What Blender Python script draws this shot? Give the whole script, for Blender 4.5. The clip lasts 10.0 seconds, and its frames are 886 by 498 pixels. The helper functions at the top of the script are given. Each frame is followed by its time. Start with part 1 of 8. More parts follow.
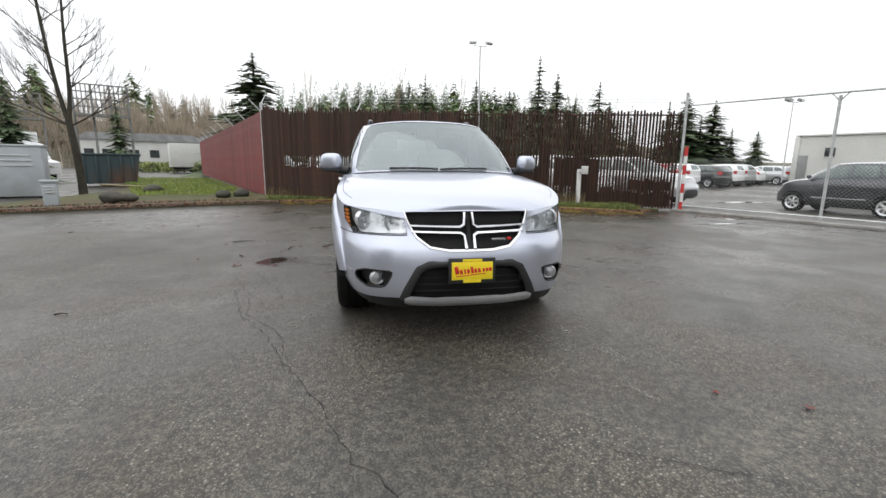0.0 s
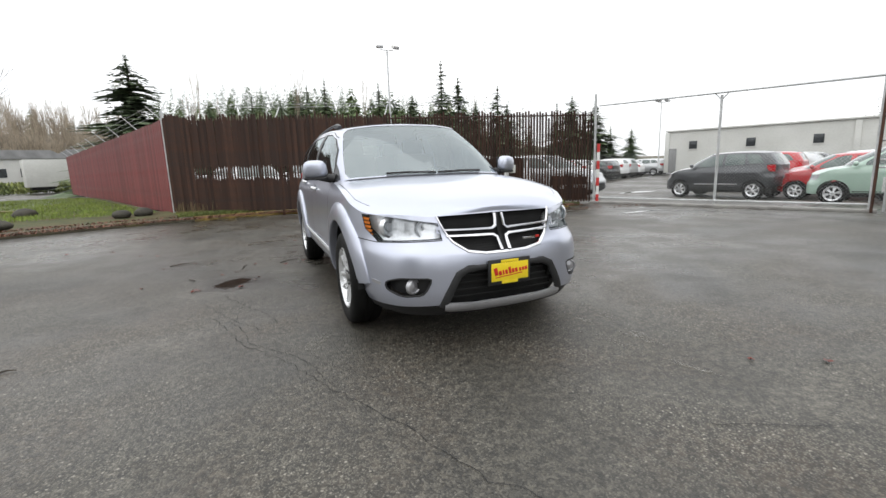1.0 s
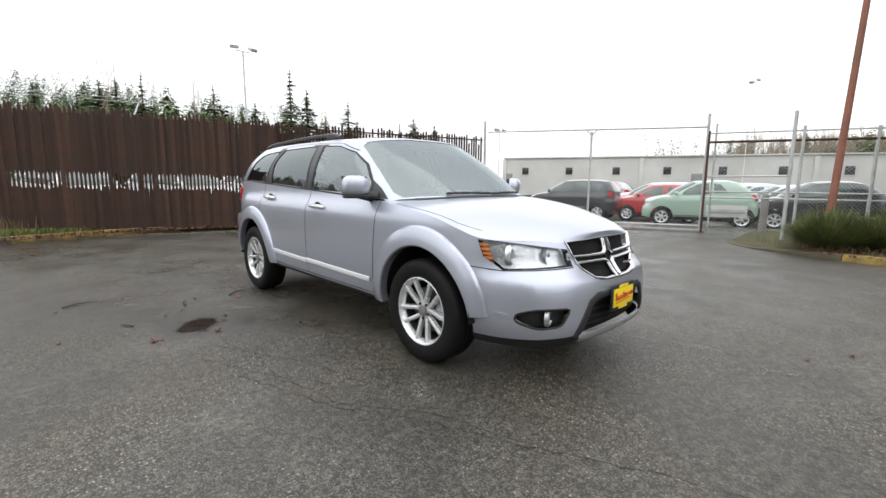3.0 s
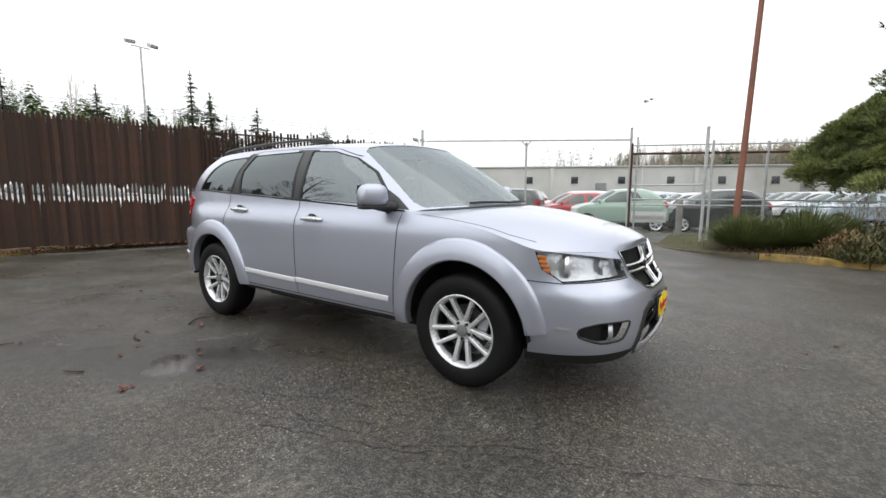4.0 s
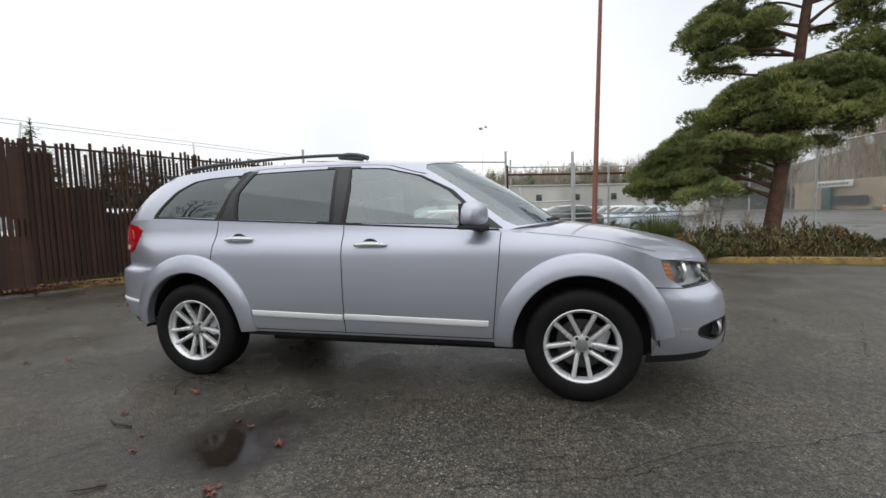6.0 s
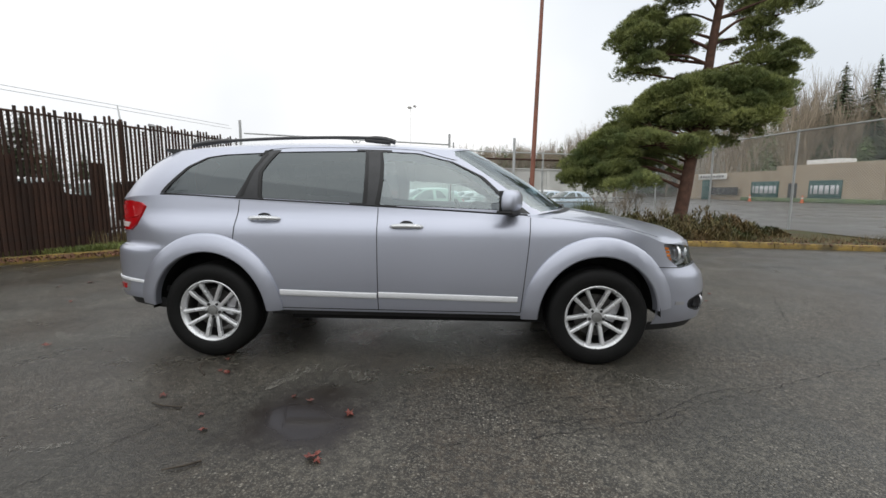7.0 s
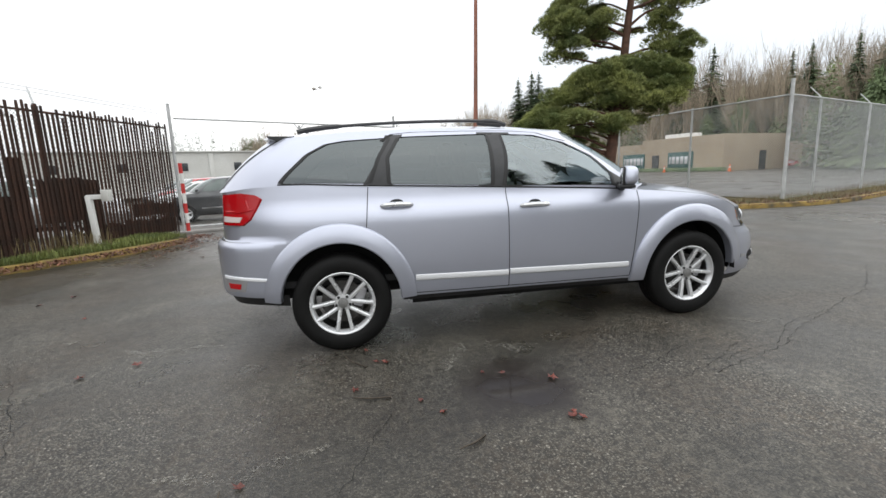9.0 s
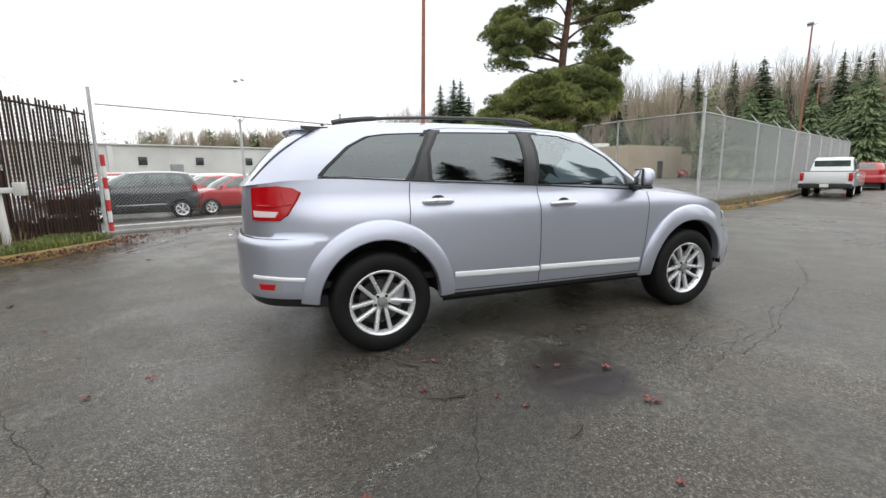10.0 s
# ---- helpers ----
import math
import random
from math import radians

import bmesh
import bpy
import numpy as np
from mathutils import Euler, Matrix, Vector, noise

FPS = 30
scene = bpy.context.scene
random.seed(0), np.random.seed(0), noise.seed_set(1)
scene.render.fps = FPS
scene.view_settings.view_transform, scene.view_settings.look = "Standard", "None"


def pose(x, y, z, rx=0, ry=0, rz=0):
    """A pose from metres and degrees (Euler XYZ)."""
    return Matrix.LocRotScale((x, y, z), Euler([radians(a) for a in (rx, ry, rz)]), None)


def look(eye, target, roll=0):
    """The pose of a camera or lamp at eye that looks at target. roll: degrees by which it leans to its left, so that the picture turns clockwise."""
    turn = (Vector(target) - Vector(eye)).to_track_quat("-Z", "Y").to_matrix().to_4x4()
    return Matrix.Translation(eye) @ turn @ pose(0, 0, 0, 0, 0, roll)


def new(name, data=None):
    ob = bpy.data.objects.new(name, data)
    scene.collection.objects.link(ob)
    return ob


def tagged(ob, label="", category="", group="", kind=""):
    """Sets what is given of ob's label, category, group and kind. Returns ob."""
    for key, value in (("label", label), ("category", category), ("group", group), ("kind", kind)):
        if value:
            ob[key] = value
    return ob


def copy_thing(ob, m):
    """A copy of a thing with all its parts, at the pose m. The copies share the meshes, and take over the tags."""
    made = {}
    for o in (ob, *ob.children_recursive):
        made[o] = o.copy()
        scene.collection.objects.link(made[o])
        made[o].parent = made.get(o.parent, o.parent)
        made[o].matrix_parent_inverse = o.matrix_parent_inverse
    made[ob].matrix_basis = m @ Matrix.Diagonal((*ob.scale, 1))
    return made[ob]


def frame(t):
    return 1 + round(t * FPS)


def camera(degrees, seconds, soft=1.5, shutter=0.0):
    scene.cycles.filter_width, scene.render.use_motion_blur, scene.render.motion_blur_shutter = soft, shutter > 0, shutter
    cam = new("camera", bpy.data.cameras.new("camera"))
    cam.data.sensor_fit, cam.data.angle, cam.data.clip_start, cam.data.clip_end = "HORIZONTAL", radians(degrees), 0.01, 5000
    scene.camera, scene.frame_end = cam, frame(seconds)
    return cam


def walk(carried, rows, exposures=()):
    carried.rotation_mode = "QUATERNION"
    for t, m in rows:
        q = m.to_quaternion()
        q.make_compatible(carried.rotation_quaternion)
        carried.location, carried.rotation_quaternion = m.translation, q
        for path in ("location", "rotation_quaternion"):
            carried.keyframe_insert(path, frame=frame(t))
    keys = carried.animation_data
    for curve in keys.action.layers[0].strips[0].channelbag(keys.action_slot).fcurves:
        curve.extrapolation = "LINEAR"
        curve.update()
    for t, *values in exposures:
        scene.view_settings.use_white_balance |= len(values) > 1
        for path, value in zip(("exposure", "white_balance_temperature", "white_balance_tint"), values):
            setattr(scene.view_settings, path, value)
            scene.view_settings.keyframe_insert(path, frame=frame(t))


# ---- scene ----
cam = camera(89.7, 10.0)
PATH = [
    (0, (-0.715, -3.755, 1.197), (-0.351, -1.825, 0.821), 0.6),
    (0.5, (-1.111, -3.631, 1.195), (-0.51, -1.753, 0.861), -0.3),
    (1, (-1.491, -3.45, 1.193), (-0.731, -1.636, 0.83), -1.9),
    (1.5, (-1.85, -3.169, 1.218), (-0.936, -1.418, 0.899), -0.8),
    (2, (-2.252, -2.9, 1.211), (-1.14, -1.271, 0.875), -0.4),
    (2.5, (-2.536, -2.55, 1.202), (-1.303, -1.015, 0.85), 0.3),
    (2.7, (-2.660, -2.440, 1.235), (-1.373, -0.941, 0.922), 0.5),
    (3.8, (-3.12, -1.61, 1.245), (-1.55, -0.412, 0.943), 0.1),
    (4, (-3.169, -1.467, 1.232), (-1.545, -0.328, 0.977), 0.2),
    (4.5, (-3.366, -1.07, 1.248), (-1.619, -0.137, 0.972), 0.4),
    (5, (-3.419, -0.646, 1.244), (-1.628, 0.199, 0.969), -0.1),
    (5.5, (-3.544, -0.256, 1.254), (-1.675, 0.419, 1.033), -0.7),
    (5.7, (-3.64, -0.066, 1.215), (-1.736, 0.522, 1.03), -1.1),
    (6.8, (-3.981, 0.806, 1.300), (-2.003, 0.973, 1.054), -0.3),
    (7, (-4.089, 0.976, 1.281), (-2.109, 1.071, 1.017), 0.3),
    (7.5, (-4.181, 1.386, 1.27), (-2.208, 1.412, 0.945), -1.6),
    (8, (-4.206, 1.837, 1.291), (-2.227, 1.736, 1.018), -1.3),
    (8.5, (-4.251, 2.315, 1.299), (-2.305, 2.037, 0.931), -2.2),
    (9, (-4.13, 2.743, 1.298), (-2.194, 2.376, 0.951), -2.1),
    (9.5, (-4.048, 3.187, 1.303), (-2.164, 2.607, 0.962), -1.9),
    (10, (-3.869, 3.587, 1.272), (-2.031, 2.876, 0.929), -0.6),
]
walk(cam, [(t, look(eye, target, roll)) for t, eye, target, roll in PATH],
     [(0, 0.35), (2.5, 0.5), (4.5, 0.15), (5.5, 0.0), (7.5, 0.0), (8, 0.15), (8.5, 0.28), (9, 0.35), (10, 0.45)])

# ---- light: a bright overcast winter sky ----
world = bpy.data.worlds.new("overcast_sky")
scene.world = world
world.use_nodes = True
wn, wl = world.node_tree.nodes, world.node_tree.links
sky = wn.new("ShaderNodeTexSky")
sky.sky_type = "NISHITA"
sky.sun_disc = False
sky.sun_elevation, sky.sun_rotation = radians(38), radians(150)
sky.air_density, sky.dust_density, sky.ozone_density = 0.7, 6.0, 0.0
cloud_coord = wn.new("ShaderNodeTexCoord")
cloud = wn.new("ShaderNodeTexNoise")
cloud.inputs["Scale"].default_value, cloud.inputs["Detail"].default_value = 1.6, 4.0
cloud_mix = wn.new("ShaderNodeMix")
cloud_mix.data_type = "RGBA"
cloud_mix.inputs[0].default_value = 0.85
cloud_ramp = wn.new("ShaderNodeValToRGB")
cloud_ramp.color_ramp.elements[0].position, cloud_ramp.color_ramp.elements[0].color = 0.3, (9.6, 9.9, 10.3, 1)
cloud_ramp.color_ramp.elements[1].position, cloud_ramp.color_ramp.elements[1].color = 0.7, (13.0, 13.0, 12.9, 1)
wl.new(cloud_coord.outputs["Generated"], cloud.inputs["Vector"])
wl.new(cloud.outputs["Fac"], cloud_ramp.inputs["Fac"])
wl.new(sky.outputs[0], cloud_mix.inputs[6])
wl.new(cloud_ramp.outputs[0], cloud_mix.inputs[7])
# an overcast sky is brighter overhead than at its rim
axis, climb, lighter = wn.new("ShaderNodeSeparateXYZ"), wn.new("ShaderNodeMapRange"), wn.new("ShaderNodeVectorMath")
climb.inputs[1].default_value, climb.inputs[2].default_value = 0.05, 0.9
climb.inputs[3].default_value, climb.inputs[4].default_value = 1.0, 1.32
lighter.operation = "SCALE"
wl.new(cloud_coord.outputs["Generated"], axis.inputs[0])
wl.new(axis.outputs["Z"], climb.inputs[0])
wl.new(cloud_mix.outputs[2], lighter.inputs[0])
wl.new(climb.outputs[0], lighter.inputs["Scale"])
# the cloud is thicker and bluer towards the wooded side
thick, bank_of_cloud, dimmer = wn.new("ShaderNodeVectorMath"), wn.new("ShaderNodeMapRange"), wn.new("ShaderNodeMix")
thick.operation = "DOT_PRODUCT"
thick.inputs[1].default_value = (0.62, -0.72, 0.31)
bank_of_cloud.inputs[1].default_value, bank_of_cloud.inputs[2].default_value = 0.62, 0.98
wl.new(cloud_coord.outputs["Generated"], thick.inputs[0])
wl.new(thick.outputs["Value"], bank_of_cloud.inputs[0])
dimmer.data_type, dimmer.blend_type = "RGBA", "MULTIPLY"
dimmer.inputs[7].default_value = (0.56, 0.61, 0.67, 1)
wl.new(bank_of_cloud.outputs[0], dimmer.inputs[0])
wl.new(lighter.outputs[0], dimmer.inputs[6])
wl.new(dimmer.outputs[2], wn["Background"].inputs["Color"])
wn["Background"].inputs["Strength"].default_value = 0.1

sun = new("sun", bpy.data.lights.new("sun", "SUN"))
sun.data.energy, sun.data.angle, sun.data.color = 0.7, radians(110), (0.99, 1.0, 0.95)
sun.matrix_world = look((0, 0, 50), (22, 14, 0))

# ---- materials ----
def mat_new(name):
    m = bpy.data.materials.new(name)
    m.use_nodes = True
    return m, m.node_tree.nodes, m.node_tree.links, m.node_tree.nodes["Principled BSDF"]


def surface(name, a, b, scale=8.0, rough=(0.5, 0.8), metal=0.0, bump=0.2, fine=60.0, coat=0.0, vary=0.0, island=False, stain=None):
    """A worn surface: two tones at two scales, uneven gloss, fine relief; vary: how far pieces differ from one another."""
    m, n, l, p = mat_new(name)
    tc = n.new("ShaderNodeTexCoord")
    n1, n2 = n.new("ShaderNodeTexNoise"), n.new("ShaderNodeTexNoise")
    n1.inputs["Scale"].default_value, n1.inputs["Detail"].default_value = scale, 6.0
    n2.inputs["Scale"].default_value, n2.inputs["Detail"].default_value = fine, 4.0
    ramp = n.new("ShaderNodeValToRGB")
    ramp.color_ramp.elements[0].position, ramp.color_ramp.elements[0].color = 0.32, (*a, 1)
    ramp.color_ramp.elements[1].position, ramp.color_ramp.elements[1].color = 0.68, (*b, 1)
    mixed = n.new("ShaderNodeMath")
    mixed.operation = "MULTIPLY_ADD"
    mixed.inputs[1].default_value, mixed.inputs[2].default_value = 0.35, -0.17
    add = n.new("ShaderNodeMath")
    l.new(tc.outputs["Object"], n1.inputs["Vector"])
    l.new(tc.outputs["Object"], n2.inputs["Vector"])
    l.new(n2.outputs["Fac"], mixed.inputs[0])
    l.new(n1.outputs["Fac"], add.inputs[0])
    l.new(mixed.outputs[0], add.inputs[1])
    l.new(add.outputs[0], ramp.inputs["Fac"])
    colour = ramp.outputs["Color"]
    if stain:
        n3, r3, mx = n.new("ShaderNodeTexNoise"), n.new("ShaderNodeValToRGB"), n.new("ShaderNodeMix")
        n3.inputs["Scale"].default_value, n3.inputs["Detail"].default_value = scale * 0.3, 5.0
        r3.color_ramp.elements[0].position, r3.color_ramp.elements[1].position = 0.52, 0.66
        mx.data_type = "RGBA"
        mx.inputs[7].default_value = (*stain, 1)
        l.new(tc.outputs["Object"], n3.inputs["Vector"])
        l.new(n3.outputs["Fac"], r3.inputs["Fac"])
        l.new(r3.outputs["Color"], mx.inputs[0])
        l.new(colour, mx.inputs[6])
        colour = mx.outputs[2]
    if vary:
        info = n.new("ShaderNodeNewGeometry") if island else n.new("ShaderNodeObjectInfo")
        hsv, rng = n.new("ShaderNodeHueSaturation"), n.new("ShaderNodeMapRange")
        rng.inputs[3].default_value, rng.inputs[4].default_value = 1 - vary, 1 + vary
        l.new(info.outputs["Random Per Island" if island else "Random"], rng.inputs[0])
        l.new(rng.outputs[0], hsv.inputs["Value"])
        l.new(colour, hsv.inputs["Color"])
        colour = hsv.outputs["Color"]
    l.new(colour, p.inputs["Base Color"])
    rr = n.new("ShaderNodeMapRange")
    rr.inputs[1].default_value, rr.inputs[2].default_value = 0.3, 0.7
    rr.inputs[3].default_value, rr.inputs[4].default_value = rough
    l.new(n1.outputs["Fac"], rr.inputs[0])
    l.new(rr.outputs[0], p.inputs["Roughness"])
    p.inputs["Metallic"].default_value, p.inputs["Coat Weight"].default_value = metal, coat
    if bump:
        bp = n.new("ShaderNodeBump")
        bp.inputs["Strength"].default_value, bp.inputs["Distance"].default_value = bump, 0.01
        l.new(n2.outputs["Fac"], bp.inputs["Height"])
        l.new(bp.outputs["Normal"], p.inputs["Normal"])
    return m


def paint(name, colour, metal=0.0, rough=0.35, coat=1.0):
    """Car paint: a base with fine flake under clear coat."""
    m, n, l, p = mat_new(name)
    tc, n1, rr = n.new("ShaderNodeTexCoord"), n.new("ShaderNodeTexNoise"), n.new("ShaderNodeMapRange")
    n1.inputs["Scale"].default_value, n1.inputs["Detail"].default_value = 3.0, 6.0
    rr.inputs[3].default_value, rr.inputs[4].default_value = rough * 0.85, rough * 1.2
    l.new(tc.outputs["Object"], n1.inputs["Vector"])
    l.new(n1.outputs["Fac"], rr.inputs[0])
    l.new(rr.outputs[0], p.inputs["Roughness"])
    n2, hs, r2 = n.new("ShaderNodeTexNoise"), n.new("ShaderNodeHueSaturation"), n.new("ShaderNodeMapRange")
    n2.inputs["Scale"].default_value = 900.0
    r2.inputs[3].default_value, r2.inputs[4].default_value = 0.9, 1.1
    l.new(tc.outputs["Object"], n2.inputs["Vector"])
    l.new(n2.outputs["Fac"], r2.inputs[0])
    l.new(r2.outputs[0], hs.inputs["Value"])
    hs.inputs["Color"].default_value = (*colour, 1)
    l.new(hs.outputs["Color"], p.inputs["Base Color"])
    p.inputs["Metallic"].default_value = metal
    p.inputs["Coat Weight"].default_value, p.inputs["Coat Roughness"].default_value = coat, 0.03
    return m


def glass(name, tint, rough=0.0, clear=0.75):
    """Thin glazing: it mirrors by Fresnel and lets the rest through, tinted."""
    m, n, l, p = mat_new(name)
    n.remove(p)
    t, g, mx, fr = n.new("ShaderNodeBsdfTransparent"), n.new("ShaderNodeBsdfGlossy"), n.new("ShaderNodeMixShader"), n.new("ShaderNodeFresnel")
    t.inputs["Color"].default_value = (*tint, 1)
    g.inputs["Roughness"].default_value = rough
    g.inputs["Color"].default_value = (0.86, 0.94, 0.96, 1)
    fr.inputs["IOR"].default_value = 1.0 + clear
    l.new(fr.outputs[0], mx.inputs[0])
    l.new(t.outputs[0], mx.inputs[1])
    l.new(g.outputs[0], mx.inputs[2])
    l.new(mx.outputs[0], n["Material Output"].inputs["Surface"])
    return m


def lens(name, colour, rough=0.05, coat=1.0):
    m, n, l, p = mat_new(name)
    p.inputs["Base Color"].default_value = (*colour, 1)
    p.inputs["Roughness"].default_value = rough
    p.inputs["Coat Weight"].default_value = coat
    return m


def asphalt_material():
    m, n, l, p = mat_new("wet_asphalt")
    tc = n.new("ShaderNodeTexCoord")
    wobble, jig, bent = n.new("ShaderNodeTexNoise"), n.new("ShaderNodeVectorMath"), n.new("ShaderNodeVectorMath")
    wobble.inputs["Scale"].default_value = 55.0
    jig.operation, bent.operation = "SCALE", "ADD"
    jig.inputs["Scale"].default_value = 0.018
    l.new(tc.outputs["Object"], wobble.inputs["Vector"])
    l.new(wobble.outputs["Color"], jig.inputs[0])
    l.new(tc.outputs["Object"], bent.inputs[0])
    l.new(jig.outputs[0], bent.inputs[1])

    def tex(kind, scale, detail=4.0):
        t = n.new(kind)
        t.inputs["Scale"].default_value = scale
        if kind == "ShaderNodeTexVoronoi":
            t.voronoi_dimensions = "2D"
        else:
            t.inputs["Detail"].default_value = detail
        l.new(bent.outputs[0] if kind == "ShaderNodeTexVoronoi" else tc.outputs["Object"], t.inputs["Vector"])
        return t

    def ramp(src, lo, hi, a, b):
        r = n.new("ShaderNodeValToRGB")
        r.color_ramp.elements[0].position, r.color_ramp.elements[0].color = lo, (*a, 1)
        r.color_ramp.elements[1].position, r.color_ramp.elements[1].color = hi, (*b, 1)
        l.new(src, r.inputs["Fac"])
        return r.outputs["Color"]

    def mix(fac, a, b, mode="MIX"):
        x = n.new("ShaderNodeMix")
        x.data_type, x.blend_type = "RGBA", mode
        if isinstance(fac, float):
            x.inputs[0].default_value = fac
        else:
            l.new(fac, x.inputs[0])
        for sock, v in ((x.inputs[6], a), (x.inputs[7], b)):
            if isinstance(v, tuple):
                sock.default_value = (*v, 1)
            else:
                l.new(v, sock)
        return x.outputs[2]

    big, mid, grit = tex("ShaderNodeTexNoise", 0.22, 6.0), tex("ShaderNodeTexNoise", 1.7, 7.0), tex("ShaderNodeTexNoise", 26.0, 3.0)
    stones, chips = tex("ShaderNodeTexVoronoi", 38.0), tex("ShaderNodeTexVoronoi", 105.0)
    base = ramp(mid.outputs["Fac"], 0.3, 0.72, (0.034, 0.033, 0.0285), (0.07, 0.066, 0.056))
    base = mix(ramp(big.outputs["Fac"], 0.42, 0.66, (0, 0, 0), (0.7, 0.7, 0.7)), base, (0.074, 0.066, 0.052))
    base = mix(ramp(tex("ShaderNodeTexNoise", 0.75, 8.0).outputs["Fac"], 0.43, 0.58, (0, 0, 0), (0.85, 0.85, 0.85)), base, (0.066, 0.049, 0.034))
    base = mix(ramp(tex("ShaderNodeTexNoise", 1.15, 9.0).outputs["Fac"], 0.54, 0.66, (0, 0, 0), (0.9, 0.9, 0.9)), base, (0.135, 0.124, 0.103))
    base = mix(ramp(tex("ShaderNodeTexNoise", 0.6, 7.0).outputs["Fac"], 0.55, 0.66, (0, 0, 0), (0.8, 0.8, 0.8)), base, (0.015, 0.014, 0.013))
    base = mix(ramp(grit.outputs["Fac"], 0.38, 0.62, (0, 0, 0), (0.6, 0.6, 0.6)), base, (0.02, 0.02, 0.019))
    # each small stone has a tone of its own
    tone = ramp(chips.outputs["Color"], 0.28, 0.78, (0.006, 0.006, 0.0055), (0.15, 0.138, 0.115))
    base = mix(0.3, base, tone)
    # coarse mottling: dark binder between clusters of stone
    mottle = tex("ShaderNodeTexNoise", 17.0, 2.0)
    base = mix(ramp(mottle.outputs["Fac"], 0.4, 0.6, (0.55, 0.55, 0.55), (0, 0, 0)), base, (0.016, 0.0155, 0.014))
    gravel = tex("ShaderNodeTexVoronoi", 62.0)
    worn = ramp(tex("ShaderNodeTexNoise", 0.9, 5.0).outputs["Fac"], 0.36, 0.62, (0.12, 0.12, 0.12), (1, 1, 1))
    for cells, lo, tint, r0, r1 in ((chips, 0.5, (0.14, 0.132, 0.11), 0.25, 0.42), (gravel, 0.6, (0.17, 0.158, 0.135), 0.14, 0.32), (stones, 0.66, (0.31, 0.29, 0.25), 0.1, 0.26)):
        chosen = ramp(cells.outputs["Color"], lo, lo + 0.2, (0, 0, 0), (1, 1, 1))
        near = ramp(cells.outputs["Distance"], r0, r1, (1, 1, 1), (0, 0, 0))
        base = mix(mix(1.0, mix(1.0, chosen, near, "MULTIPLY"), worn, "MULTIPLY"), base, tint)
    # damp hollow round the puddle
    off, ball, warped = n.new("ShaderNodeVectorMath"), n.new("ShaderNodeVectorMath"), n.new("ShaderNodeMath")
    off.operation, ball.operation, warped.operation = "SUBTRACT", "LENGTH", "MULTIPLY_ADD"
    off.inputs[1].default_value = (-1.78, 1.86, 0.0)
    l.new(tc.outputs["Object"], off.inputs[0])
    l.new(off.outputs[0], ball.inputs[0])
    l.new(mid.outputs["Fac"], warped.inputs[0])
    warped.inputs[1].default_value = 1.1
    l.new(ball.outputs["Value"], warped.inputs[2])
    damp = ramp(warped.outputs[0], 0.75, 1.15, (0.92, 0.92, 0.92), (0, 0, 0))
    sheen = ramp(warped.outputs[0], 0.75, 1.75, (0.9, 0.9, 0.9), (0, 0, 0))
    pool_mask = ramp(warped.outputs[0], 0.66, 0.74, (1, 1, 1), (0, 0, 0))
    base = mix(damp, base, (0.014, 0.0095, 0.0075))
    # a broad stretch beside the parked car is mixed darker
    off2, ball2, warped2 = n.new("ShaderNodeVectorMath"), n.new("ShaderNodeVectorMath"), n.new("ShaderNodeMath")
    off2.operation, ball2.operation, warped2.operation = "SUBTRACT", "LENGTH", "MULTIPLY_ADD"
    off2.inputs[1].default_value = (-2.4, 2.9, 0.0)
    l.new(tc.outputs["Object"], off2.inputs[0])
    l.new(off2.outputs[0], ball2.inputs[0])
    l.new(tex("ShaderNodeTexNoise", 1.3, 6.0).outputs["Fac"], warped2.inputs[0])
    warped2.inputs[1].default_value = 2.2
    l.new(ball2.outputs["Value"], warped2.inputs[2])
    dark_stretch = n.new("ShaderNodeMapRange")
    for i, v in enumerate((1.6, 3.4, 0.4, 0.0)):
        dark_stretch.inputs[i + 1].default_value = v
    l.new(warped2.outputs[0], dark_stretch.inputs[0])
    base = mix(dark_stretch.outputs[0], base, (0.017, 0.0145, 0.0115))
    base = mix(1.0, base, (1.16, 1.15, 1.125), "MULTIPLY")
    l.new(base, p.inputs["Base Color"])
    wet = ramp(big.outputs["Fac"], 0.4, 0.6, (0.2, 0.2, 0.2), (0.5, 0.5, 0.5))
    wet2 = mix(ramp(mid.outputs["Fac"], 0.4, 0.62, (0, 0, 0), (0.5, 0.5, 0.5)), wet, (0.62, 0.62, 0.62))
    wet2 = mix(sheen, wet2, (0.27, 0.27, 0.27))
    wet2 = mix(pool_mask, wet2, (0.07, 0.07, 0.07))
    l.new(wet2, p.inputs["Roughness"])
    p.inputs["Specular IOR Level"].default_value = 0.45
    bp, bp2 = n.new("ShaderNodeBump"), n.new("ShaderNodeBump")
    bp.inputs["Strength"].default_value, bp.inputs["Distance"].default_value = 0.5, 0.004
    bp2.inputs["Strength"].default_value, bp2.inputs["Distance"].default_value = 0.08, 0.02
    bp.invert = True
    calm = ramp(warped.outputs[0], 0.75, 1.35, (0.02, 0.02, 0.02), (0.5, 0.5, 0.5))
    l.new(calm, bp.inputs["Strength"])
    l.new(chips.outputs["Distance"], bp.inputs["Height"])
    l.new(mid.outputs["Fac"], bp2.inputs["Height"])
    l.new(bp.outputs["Normal"], bp2.inputs["Normal"])
    l.new(bp2.outputs["Normal"], p.inputs["Normal"])
    return m


